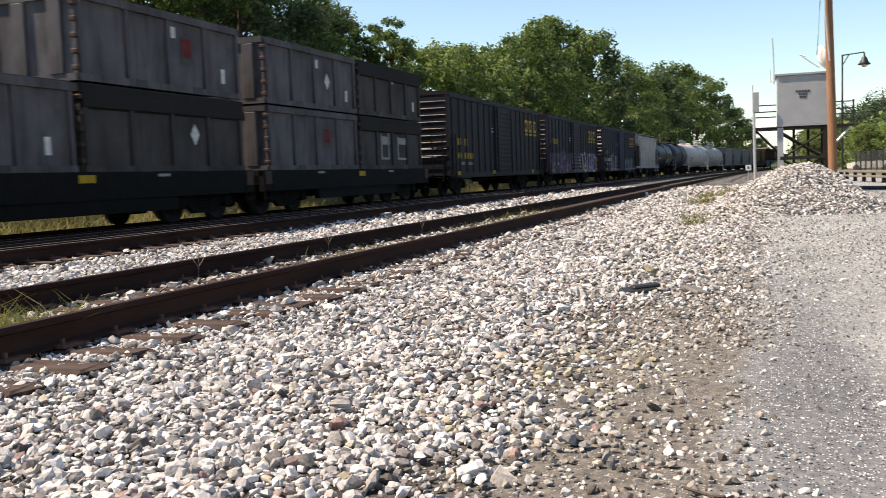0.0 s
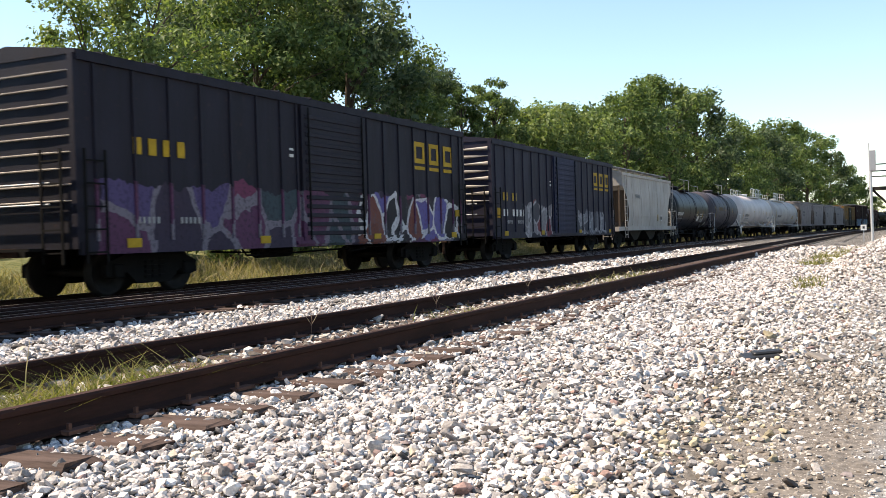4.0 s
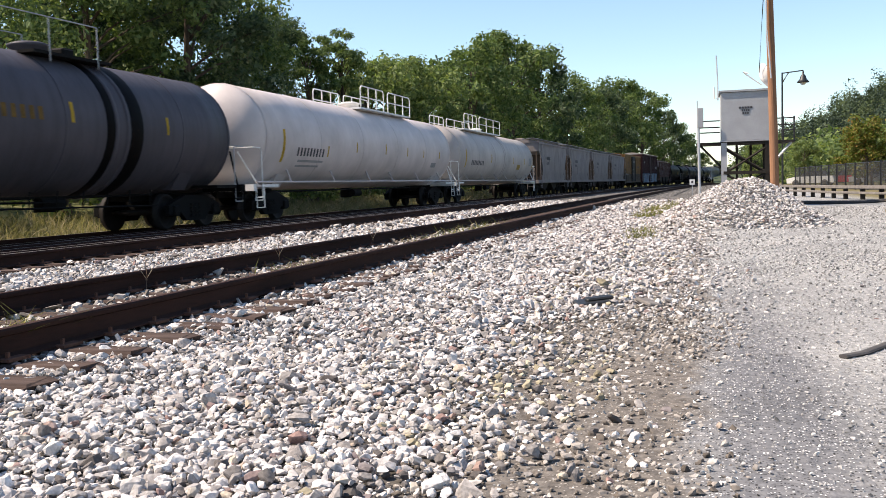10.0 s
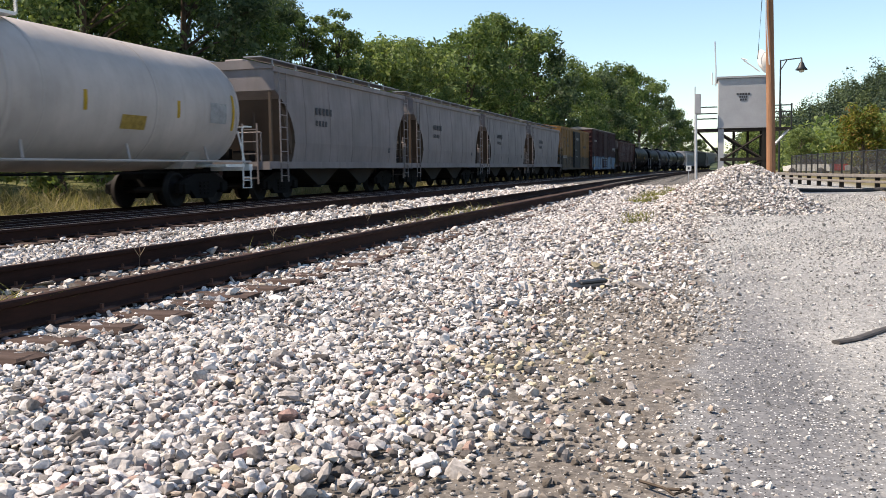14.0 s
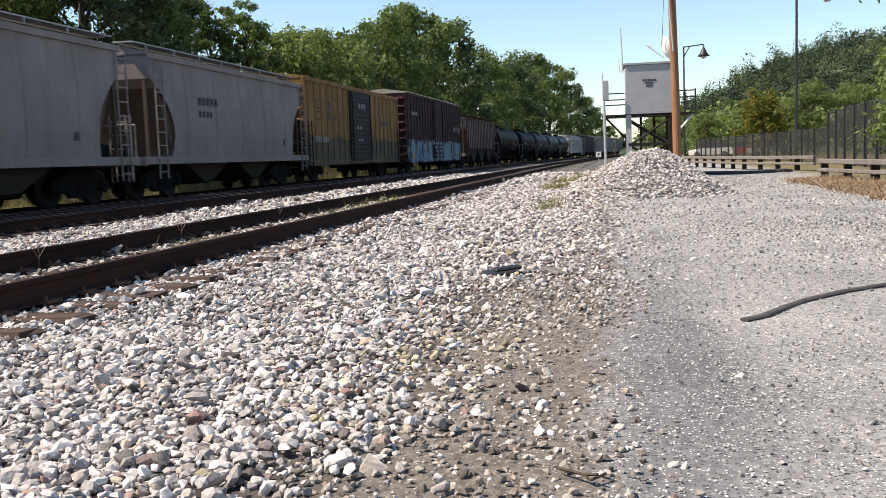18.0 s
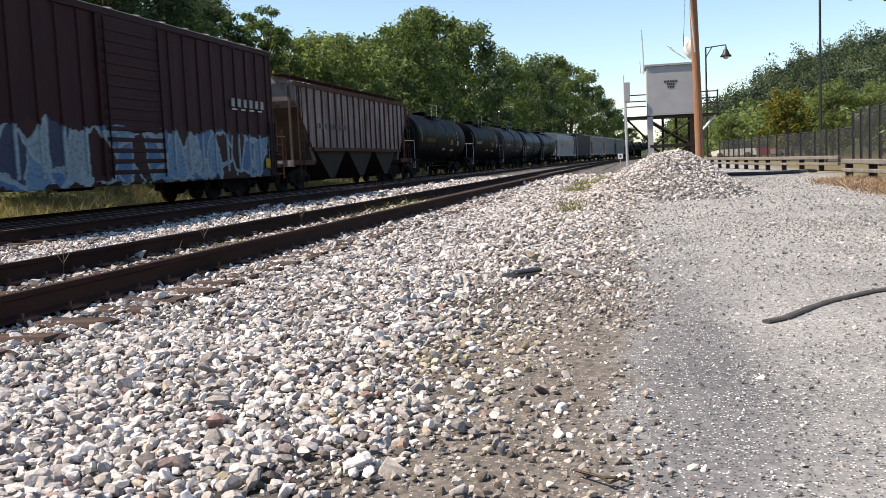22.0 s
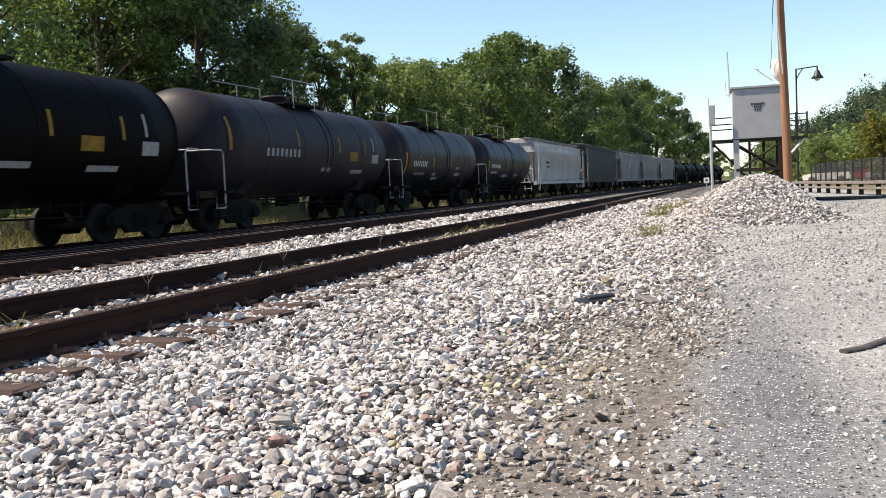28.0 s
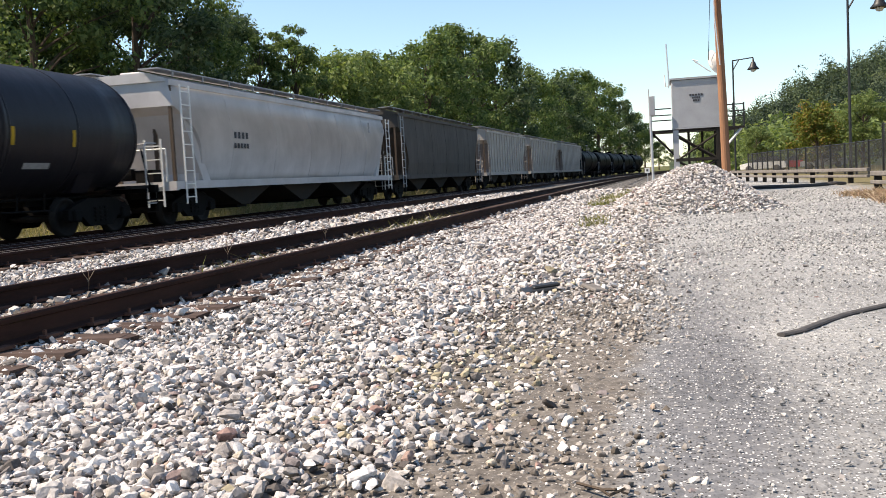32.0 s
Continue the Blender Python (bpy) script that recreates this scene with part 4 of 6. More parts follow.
# ---- equipment tower, pole, lamps, guard rail, fence ----
def equipment_tower():
    t = thing("equipment_tower", "grey metal equipment cabin raised on dark timber legs", "tower", m=pose(0.98, 32.8, 0))
    part("cabin", bars((-0.78, 0.78, -0.80, 0.80, 2.16, 3.74), bevel=0.02), M["galv"], t, "grey sheet metal cabin")
    part("roof", bars((-0.83, 0.83, -0.85, 0.85, 3.74, 3.80)), M["galv"], t)
    part("skirt", bars((-0.80, 0.80, -0.82, 0.82, 2.13, 2.17)), M["galv"], t)
    for k, (w, z) in enumerate(((0.44, 3.22), (0.26, 3.13), (0.22, 3.04))):
        n = 5 - k
        for i in range(n):
            part("sign_bar", bars((-w / 2 + w * i / n + 0.01, -w / 2 + w * (i + 1) / n - 0.01, -0.812, -0.80, z - 0.032, z + 0.032)), M["ltr_dark"], t, "unreadable dark letters")
    for x in (-0.68, 0.68):
        for y in (-0.7, 0.7):
            part("leg", bars((x - 0.09, x + 0.09, y - 0.09, y + 0.09, -0.1, 2.10)), M["galv"] if (x < 0 and y < 0) else M["darkwood"], t)
    for x in (-0.25, 0.2):
        part("inner_leg", bars((x - 0.04, x + 0.04, 0.55, 0.63, -0.1, 2.1)), M["darkwood"], t)
    for y in (-0.76, 0.76):
        for z0, z1 in ((0.3, 1.1), (1.1, 1.95)):
            for s in (-1, 1):
                part("brace", tubes([[(-0.66 * s, y, z0), (0.66 * s, y, z1)]], 0.035, 4), M["darkwood"], t)
        for z in (0.35, 1.12):
            part("girt", bars((-0.7, 0.7, y - 0.04, y + 0.04, z - 0.05, z + 0.05)), M["darkwood"], t)
    part("platform", bars((-1.55, 1.50, -0.78, 0.78, 2.06, 2.13)), M["darkwood"], t)
    for x0, x1 in ((-1.50, -0.80), (0.82, 1.48)):
        for z in (2.45, 2.62, 2.83):
            part("handrail", tubes([[(x0, -0.76, z), (x1, -0.76, z)]], 0.02, 5), M["black"], t)
        for x in (x0, (x0 + x1) / 2, x1):
            if x > 0 or x == x0:
                part("rail_post", bars((x - 0.025, x + 0.025, -0.785, -0.735, 2.1, 2.88)), M["black"], t)
    part("strut", tubes([[(-1.45, -0.7, 2.06), (-0.7, -0.7, 1.25)]], 0.035, 4), M["darkwood"], t)
    part("strut", tubes([[(1.40, -0.7, 2.06), (0.95, -0.7, 1.55)]], 0.045, 4), M["silver"], t, "bright steel strut")
    part("whip_antenna", tubes([[(-0.86, -0.7, 3.5), (-0.86, -0.7, 4.05), (-0.90, -0.7, 4.95)]], 0.022, 6), M["silver"], t)
    part("antenna_bracket", tubes([[(-0.78, -0.7, 3.6), (-0.96, -0.7, 3.55), (-0.98, -0.7, 3.95)]], 0.02, 5), M["white"], t)
    bm = lathe(bmesh.new(), [(0.0, 0.16), (0.20, 0.12), (0.36, 0.03), (0.42, -0.02), (0.36, 0.0), (0.2, 0.08), (0.0, 0.12)], "x", 20)
    d = part("dish", bm, M["dish"], t, "grey satellite dish seen from its edge")
    d.matrix_basis = pose(0.62, -0.72, 4.22, 0, 20, 200)
    part("feed_arm", tubes([[(0.5, -0.74, 3.92), (0.02, -0.78, 4.28), (-0.02, -0.78, 4.33)], [(-0.08, -0.78, 4.36), (0.1, -0.78, 4.30)]], 0.022, 5), M["white"], t)
    part("dish_mast", tubes([[(0.72, -0.7, 3.7), (0.72, -0.7, 4.25)]], 0.03, 6), M["silver"], t)
    return t


equipment_tower()

pn = thing("signal_box_post", "thin pale post carrying a small grey equipment box", "post", m=pose(-0.47, 31.9, 0))
part("post", tubes([[(0, 0, -0.1), (-0.03, 0, 2.75)]], 0.045, 8), M["silver"], pn)
part("box", bars((-0.06, 0.13, -0.1, 0.1, 2.62, 3.26), bevel=0.01), M["galv"], pn, "grey equipment box")
part("vent_pipe", tubes([[(-0.06, 0, 2.6), (-0.06, 0, 3.5)]], 0.018, 5), M["silver"], pn)

pl = thing("utility_pole", "tall leaning orange-brown wooden utility pole", "utility pole", m=pose(1.82, 31.0, 0))
part("shaft", tube(bmesh.new(), [(0, 0, -0.3), (-0.05, 0, 2.5), (-0.13, 0, 5.5), (-0.24, 0, 9.5)], 0.14, 14, 0.11), M["pole"], pl)
part("conduit", tubes([[(-0.12, -0.16, 4.0), (-0.24, -0.16, 5.5), (-0.32, -0.15, 9.4)]], 0.02, 6), M["silver"], pl)
part("cable", tubes([[(-0.15, -0.1, 9.0), (-0.34, 0.2, 6.2), (-0.42, 0.9, 4.3)]], 0.014, 5), M["black"], pl)


def street_lamp(x, y, h, k):
    t = thing("street_lamp", "slim dark street lamp with a bell-shaped shade on a side arm", "street lamp", "street lamps", m=pose(x, y, 0))
    part("pole", tube(bmesh.new(), [(0, 0, -0.2), (0, 0, h)], 0.05 * k, 8, 0.036 * k), M["black"], t)
    part("arm", tubes([[(0, 0, h - 0.05), (0.95 * k, 0, h + 0.05 * k)], [(0, 0, h - 0.5 * k), (0.3 * k, 0, h)]], 0.03 * k, 6), M["black"], t)
    s = part("shade", lathe(bmesh.new(), [(0.03, 0.30), (0.05, 0.12), (0.11, 0.05), (0.17, -0.12), (0.29, -0.26), (0.27, -0.28), (0.12, -0.15)], "z", 16), M["black"], t)
    s.matrix_basis = pose(0.95 * k, 0, h - 0.25 * k) @ Matrix.Scale(k, 4)
    g = part("globe", lathe(bmesh.new(), [(0.0, -0.40), (0.09, -0.38), (0.14, -0.30), (0.15, -0.25)], "z", 12), M["glass"], t, "pale glass bowl")
    g.matrix_basis = s.matrix_basis.copy()


street_lamp(4.98, 75, 8.75, 1.55)
street_lamp(9.85, 56, 9.85, 1.70)

# guard rail: two beams on short posts, in two runs
def guard_rail(pts, label, far=False):
    t = thing("guard_rail", label, "guard rail", "guard rails")
    for z0, z1 in ((0.42, 0.54), (0.22, 0.31)):
        for (ax, ay), (bx, by) in zip(pts, pts[1:]):
            d = Vector((bx - ax, by - ay, 0))
            beam = part("beam", bars((-d.length / 2, d.length / 2, -0.06, 0.06, z0, z1), bevel=0.015), M["greywood"], t)
            beam.matrix_basis = pose((ax + bx) / 2, (ay + by) / 2, 0, 0, 0, math.degrees(math.atan2(d.y, d.x)))
    first = None
    for (ax, ay), (bx, by) in zip(pts, pts[1:]):
        n = max(1, round(math.hypot(bx - ax, by - ay) / (1.9 if far else 1.8)))
        for k in range(n):
            m = pose(ax + (bx - ax) * k / n + 0.13, ay + (by - ay) * k / n, 0)
            if first is None:
                first = part("guard_post", bars((-0.08, 0.08, -0.08, 0.08, -0.2, 0.46)), M["darkwood"], t)
                first.matrix_basis = m
            else:
                again(first, m)


guard_rail([(2.3, 66), (3.4, 50), (4.8, 39.5), (6.35, 33)], "weathered grey double guard rail on dark posts", True)
guard_rail([(4.95, 25.2), (5.3, 21.8), (5.9, 18), (6.9, 13.5)], "weathered grey double guard rail beside dry brush")

FENCE = [(6.6, 84), (7.4, 72), (8.3, 62), (9.2, 54), (9.4, 45.6), (8.7, 37.7), (8.4, 33.4), (8.25, 30.7), (8.0, 26), (8.2, 20)]
fence = thing("chain_link_fence", "dark screened chain-link fence along the road", "fence")
fp = None
for k, ((ax, ay), (bx, by)) in enumerate(zip(FENCE, FENCE[1:])):
    n = max(1, round(math.hypot(bx - ax, by - ay) / 2.6))
    h0, h1 = (2.3 if ay < 41 else 1.65), (2.3 if by < 41 else 1.65)
    tall = h1
    bm = bmesh.new()
    vs = [bm.verts.new(p) for p in ((ax, ay, 0.05), (bx, by, 0.05), (bx, by, h1), (ax, ay, h1))]
    bm.faces.new(vs)
    part("fence_screen", bm, M["mesh"], fence)
    part("top_rail", tubes([[(ax, ay, h1), (bx, by, h1)]], 0.025, 5), M["black"], fence)
    for i in range(n):
        m = pose(ax + (bx - ax) * i / n, ay + (by - ay) * i / n, 0) @ Matrix.Diagonal((1, 1, tall, 1))
        if fp is None:
            fp = part("fence_post", bars((-0.05, 0.05, -0.05, 0.05, -0.05, 1.04)), M["black"], fence)
            fp.matrix_basis = m
        else:
            again(fp, m)

# cars parked past the fence
def parked_car(x, y, turn, mat, label):
    t = thing("parked_car", label, "car", "cars past the fence", m=pose(x, y, 0, 0, 0, turn))
    part("body", prism(bmesh.new(), [(-2.1, 0.3), (2.1, 0.3), (2.15, 0.75), (1.3, 0.92), (-2.0, 0.95), (-2.15, 0.6)], -0.85, 0.85, "x"), mat, t)
    part("cabin", prism(bmesh.new(), [(-1.7, 0.94), (0.95, 0.92), (0.35, 1.42), (-1.2, 1.44)], -0.72, 0.72, "x"), M["black"], t, "dark glazed cabin")
    for sx in (-0.8, 0.8):
        for sy in (-1.3, 1.3):
            w = part("wheel", lathe(bmesh.new(), [(0.12, -0.1), (0.31, -0.1), (0.32, 0.1), (0.12, 0.1)], "x", 14), M["rubber"], t)
            w.location = (sx, sy, 0.32)


parked_car(9.0, 96, 75, M["white"], "white car parked beyond the fence")
parked_car(12.2, 98, 85, M["red"], "red car parked beyond the fence")
parked_car(14.6, 97, 80, M["silver"], "silver car parked beyond the fence")

# small things on the ground
hose = part("rubber_hose", tubes([[(0.585, 5.05, 0.02), (0.70, 5.17, 0.022), (0.86, 5.46, 0.02), (1.02, 5.71, 0.022), (1.3, 6.02, 0.03), (1.69, 6.35, 0.03), (2.3, 6.8, 0.03), (3.3, 7.3, 0.02)]], 0.027, 8), M["rubber"])
hose.matrix_basis = Matrix.Diagonal((1, 1, 0.45, 1))
tagged(hose, "length of flat black rubber hose lying on the lot", "hose")
pipe = part("drain_pipe", tubes([[(2.4, 34.6, 0.05), (2.73, 34.25, 0.05), (3.8, 32.9, 0.06), (4.7, 32.9, 0.05), (5.35, 33.05, 0.09), (5.7, 33.4, 0.05)]], 0.06, 8), M["rubber"])
tagged(pipe, "black plastic pipe lying before the guard rail", "pipe")
twig = part("twig", tubes([[(-0.228, 2.66, 0.012), (-0.155, 2.59, 0.02), (-0.13, 2.565, 0.012), (-0.09, 2.61, 0.016)], [(-0.15, 2.59, 0.018), (-0.11, 2.56, 0.03)]], 0.0045, 5), M["bark"])
tagged(twig, "short dark twig lying on the lot", "twig")
bm = bars((-0.14, 0.13, -0.09, 0.08, 0.0, 0.035), (-0.05, 0.17, -0.03, 0.05, 0.03, 0.055), bevel=0.01)
scrap = part("scrap_plate", bm, M["black"])
scrap.matrix_basis = pose(-0.96, 7.25, -0.02, 6, -4, 25)
tagged(scrap, "flat dark scrap of metal on the dirt", "debris")
bm = bars((-0.055, 0.055, -0.13, 0.13, 0.0, 0.03), bevel=0.008)
scrap = part("pale_board", bm, M["greywood"])
scrap.matrix_basis = pose(-0.53, 7.2, -0.01, 5, 8, 30)
tagged(scrap, "short pale piece of board on the dirt", "debris")
bm = bars((-0.2, 0.2, -0.08, 0.08, 0.0, 0.07), bevel=0.02)
scrap = part("white_block", bm, M["white"])
scrap.matrix_basis = pose(3.15, 10.0, 0.0, 0, 4, 15)
tagged(scrap, "white broken block lying on the lot", "debris")
for sx, sy in ((-6.5, 38),):
    bm = bars((-0.05, 0.05, -0.16, 0.16, 0, 0.16), bevel=0.02)
    s = part("white_marker", bm, M["white"])
    s.location = (sx, sy, -0.06)
    tagged(s, "small white block on the ballast", "marker")
sg = thing("track_sign", "small white square sign on a low post", "sign", m=pose(-1.3, 60, 0))
part("post", bars((-0.03, 0.03, -0.03, 0.03, -0.1, 0.75)), M["galv"], sg)
part("face", bars((-0.16, 0.16, -0.05, -0.03, 0.62, 0.95)), M["white"], sg, "white sign face")
part("mark", bars((-0.06, 0.06, -0.056, -0.05, 0.72, 0.86)), M["ltr_dark"], sg, "dark mark")
bm = bars((-0.10, 0.10, -0.10, 0.10, -0.5, 0.62), (-0.11, 0.11, -0.11, 0.11, 0.66, 0.76), (-0.085, 0.085, -0.085, 0.085, 0.6, 0.68), bevel=0.015)
st = part("marker_post", bm, M["white"])
st.location = (-17.0, 9.54, 0)
tagged(st, "white wooden marker post behind the track", "marker post")


# ---- the freight train ----
SIDE = 1.58  # half the width of a car over its posts
P = dict(
    navy1=paint("navy_boxcar_plain", (0.0095, 0.0088, 0.0135), 0.6, (0.012, 0.011, 0.011), 0.5, 0.15),
    navy2=paint("navy_boxcar_purple_pieces", (0.0115, 0.0100, 0.0185), 0.6, (0.012, 0.011, 0.011), 0.5, 0.15,
                tags=[(-7.3, 6.9, 0.6, 2.0, 0.9, (0.16, 0.14, 0.17), ((0.09, 0.03, 0.07), (0.035, 0.025, 0.045), (0.07, 0.05, 0.13), (0.03, 0.05, 0.06), (0.14, 0.03, 0.07))),
                      (1.0, 7.2, 0.80, 1.98, 0.62, (0.52, 0.51, 0.52), ((0.012, 0.012, 0.014), (0.15, 0.045, 0.03), (0.012, 0.012, 0.014), (0.10, 0.09, 0.26), (0.012, 0.012, 0.014)))]),
    navy3=paint("navy_boxcar_silver_pieces", (0.0145, 0.0132, 0.027), 0.6, (0.014, 0.013, 0.013), 0.5, 0.15,
                tags=[(-4.7, -1.5, 0.85, 2.0, 0.5, (0.33, 0.32, 0.33), ((0.14, 0.14, 0.15), (0.20, 0.19, 0.20), (0.05, 0.05, 0.06), (0.16, 0.03, 0.04))),
                      (1.9, 6.3, 0.85, 1.75, 0.42, (0.28, 0.28, 0.30), ((0.10, 0.10, 0.12), (0.17, 0.17, 0.19), (0.04, 0.045, 0.06)))]),
    door_blue=paint("boxcar_door_blue", (0.014, 0.017, 0.046), 0.6, (0.012, 0.011, 0.012), 0.4, 0.1),
    lightgrey=paint("light_grey_hopper", (0.385, 0.350, 0.318), 0.6, (0.22, 0.18, 0.14), 0.35, 0.12),
    grey=paint("grey_hopper", (0.222, 0.192, 0.186), 0.65, (0.13, 0.115, 0.10), 0.4, 0.10),
    chalk=paint("white_hopper", (0.50, 0.475, 0.465), 0.55, (0.36, 0.33, 0.30), 0.18, 0.05),
    drab=paint("dark_grey_hopper", (0.075, 0.067, 0.060), 0.75, (0.05, 0.04, 0.035), 0.5, 0.25),
    rusty=paint("rust_streaked_hopper", (0.24, 0.205, 0.20), 0.75, (0.062, 0.026, 0.018), 0.95, 1.0, mott=0.3),
    # rust of eave, sill and trim; on the side posts it paints their shadow lines
    rust_postshade=paint("rust_brown_posts", (0.075, 0.030, 0.022), 0.8, (0.03, 0.022, 0.02), 0.6, 0.5),
    # chutes below the hopper bodies, much darker than the sides
    under=paint("sooty_chutes", (0.028, 0.023, 0.019), 0.85, (0.06, 0.045, 0.03), 0.4, 0.2),
    tan=paint("brown_slope_sheet", (0.085, 0.062, 0.047), 0.8, (0.10, 0.07, 0.05), 0.5, 0.3),
    coal=paint("black_tank", (0.0045, 0.004, 0.0042), 0.45, (0.010, 0.008, 0.007), 0.25, 0.08, gloss=0.025),
    soot=paint("dark_grey_tank", (0.068, 0.062, 0.072), 0.5, (0.018, 0.012, 0.012), 0.22, 0.12, gloss=0.14),
    graphite=paint("graphite_tank", (0.022, 0.019, 0.024), 0.5, (0.014, 0.010, 0.010), 0.22, 0.12, gloss=0.14),
    slate=paint("slate_tank", (0.012, 0.0105, 0.0135), 0.42, (0.010, 0.008, 0.008), 0.18, 0.08, gloss=0.22),
    cream=paint("white_tank", (0.55, 0.485, 0.46), 0.5, (0.34, 0.27, 0.22), 0.09, 0.06),
    cream2=paint("dusty_white_tank", (0.43, 0.385, 0.355), 0.6, (0.26, 0.20, 0.16), 0.15, 0.14),
    ochre=paint("yellow_boxcar", (0.225, 0.122, 0.044), 0.65, (0.035, 0.024, 0.017), 0.8, 0.5,
                tags=[(-8.2, 8.2, 0.35, 1.85, 0.8, (0.085, 0.075, 0.06), ((0.055, 0.05, 0.043), (0.075, 0.058, 0.038), (0.045, 0.042, 0.038)))]),
    ochre_door=paint("black_door", (0.010, 0.010, 0.013), 0.6, (0.05, 0.04, 0.03), 0.4, 0.2),
    maroon=paint("maroon_boxcar", (0.030, 0.0068, 0.0085), 0.65, (0.016, 0.007, 0.007), 0.55, 0.15,
                 tags=[(-8.6, 8.3, 0.65, 1.95, 0.62, (0.24, 0.32, 0.37), ((0.06, 0.15, 0.28), (0.12, 0.23, 0.34), (0.035, 0.05, 0.09), (0.034, 0.012, 0.012), (0.20, 0.27, 0.31)))]),
    container=paint("grey_container", (0.085, 0.078, 0.086), 0.65, (0.022, 0.018, 0.017), 0.85, 0.75, mott=0.5),
    darkband=paint("sooty_cover", (0.013, 0.012, 0.012), 0.8, (0.03, 0.025, 0.022), 0.5, 0.2),
    container2=paint("brown_grey_container", (0.044, 0.039, 0.038), 0.7, (0.018, 0.014, 0.012), 0.7, 0.6, mott=0.5),
)


def outline_mesh(name, bm, mat):
    me = bpy.data.meshes.new(name)
    bmesh.ops.recalc_face_normals(bm, faces=bm.faces)
    bm.to_mesh(me)
    bm.free()
    me.materials.append(mat)
    return me


def piece(name, me, parent, m=None, label=""):
    o = new(name, me)
    o.parent = parent
    if m is not None:
        o.matrix_basis = m
    return tagged(o, label)


def wheelset_mesh():
    bm = bmesh.new()
    lathe(bm, [(0.075, -0.95), (0.075, 0.95)], "x", 10)
    for s in (-1, 1):
        prof = [(0.10, 0.70), (0.36, 0.665), (0.455, 0.66), (0.455, 0.69), (0.43, 0.70), (0.425, 0.80), (0.37, 0.80), (0.34, 0.755), (0.18, 0.74), (0.15, 0.80), (0.08, 0.80)]
        lathe(bm, [(r, s * h) for r, h in prof], "x", 28)
        for k in range(3):
            a = 2.1 * k
            block(bm, s * 0.93 - 0.03, s * 0.93 + 0.03, 0.05 * math.cos(a) - 0.02, 0.05 * math.cos(a) + 0.02, 0.05 * math.sin(a) - 0.02, 0.05 * math.sin(a) + 0.02)
    return outline_mesh("wheelset", bm, M["wheel"])


def side_frame_mesh():
    bm = bmesh.new()
    arch = [(-1.18, 0.36), (-1.18, 0.58), (-0.98, 0.66), (-0.45, 0.82), (0.45, 0.82), (0.98, 0.66), (1.18, 0.58), (1.18, 0.36), (0.98, 0.33), (0.68, 0.42), (0.42, 0.20), (-0.42, 0.20), (-0.68, 0.42), (-0.98, 0.33)]
    prism(bm, arch, -0.07, 0.07, "x")
    for y in (-0.9, 0.9):
        block(bm, -0.09, 0.13, y - 0.13, y + 0.13, 0.32, 0.58, 0.03)
    for y in (-0.18, 0.0, 0.18):
        for k in range(4):
            block(bm, -0.10, 0.11, y - 0.07, y + 0.07, 0.30 + 0.09 * k, 0.35 + 0.09 * k)
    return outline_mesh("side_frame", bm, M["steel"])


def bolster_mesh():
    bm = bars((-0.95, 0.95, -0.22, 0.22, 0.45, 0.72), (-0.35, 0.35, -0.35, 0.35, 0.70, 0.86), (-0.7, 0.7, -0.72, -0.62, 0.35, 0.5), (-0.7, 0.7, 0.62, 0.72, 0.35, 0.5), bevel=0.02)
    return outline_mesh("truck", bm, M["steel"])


WHEELSET, SIDE_FRAME, BOLSTER = wheelset_mesh(), side_frame_mesh(), bolster_mesh()
COUPLER = outline_mesh("coupler", bars((-0.07, 0.07, -0.5, 0.25, 0.74, 0.90), (-0.16, 0.13, 0.22, 0.42, 0.68, 0.96), (-0.22, -0.10, 0.35, 0.52, 0.70, 0.94), (0.12, 0.20, 0.1, 0.16, 0.3, 0.8), bevel=0.025), M["iron"])
HOSE = outline_mesh("brake_hose", tubes([[(0.35, -0.2, 0.85), (0.36, 0.15, 0.72), (0.30, 0.42, 0.42), (0.22, 0.58, 0.38)]], 0.025, 6), M["rubber"])
WHEELS = ([], [])


def truck(car, y):
    t = piece("truck", BOLSTER, car, pose(0, y, 0))
    for s in (-1, 1):
        piece("side_frame", SIDE_FRAME, t, pose(s * 0.98, 0, 0, 0, 0, 0 if s > 0 else 180))
        w = piece("wheelset", WHEELSET, t, pose(0, s * 0.89, 0.43))
        WHEELS[(s + 1) // 2].append(w)


def running_gear(car, half, inset):
    """Two trucks, couplers and brake hoses; half: from the middle to the end of the body."""
    for s in (-1, 1):
        truck(car, s * (half - inset))
        piece("coupler", COUPLER, car, pose(0, s * (half + 0.25), 0, 0, 0, 0 if s > 0 else 180))
        piece("brake_hose", HOSE, car, pose(0, s * (half + 0.2), 0, 0, 0, 0 if s > 0 else 180))


def ladder_mesh(z0, z1, width=0.42, rungs=0, mat=None):
    n = rungs or max(3, round((z1 - z0) / 0.36))
    bm = bars((-0.015, 0.015, -width / 2 - 0.02, -width / 2 + 0.02, z0, z1), (-0.015, 0.015, width / 2 - 0.02, width / 2 + 0.02, z0, z1))
    for k in range(n):
        z = z0 + (z1 - z0) * (k + 0.5) / n
        block(bm, -0.015, 0.015, -width / 2, width / 2, z - 0.014, z + 0.014)
    return outline_mesh("ladder", bm, mat or M["steel"])


def letters(car, rows, mat, x=SIDE - 0.045, label="", stroke="plain"):
    """Markings as plain bars on the side: rows of (y0, y1, z0, z1, how many)."""
    for y0, y1, z0, z1, n in rows:
        w = (y1 - y0) / n
        me = outline_mesh("marking", bars((0, 0.006, 0.16 * w, 0.68 * w, 0, z1 - z0)), mat)
        for k in range(n):
            piece("marking", me, car, pose(x, y0 + k * w, z0), label)


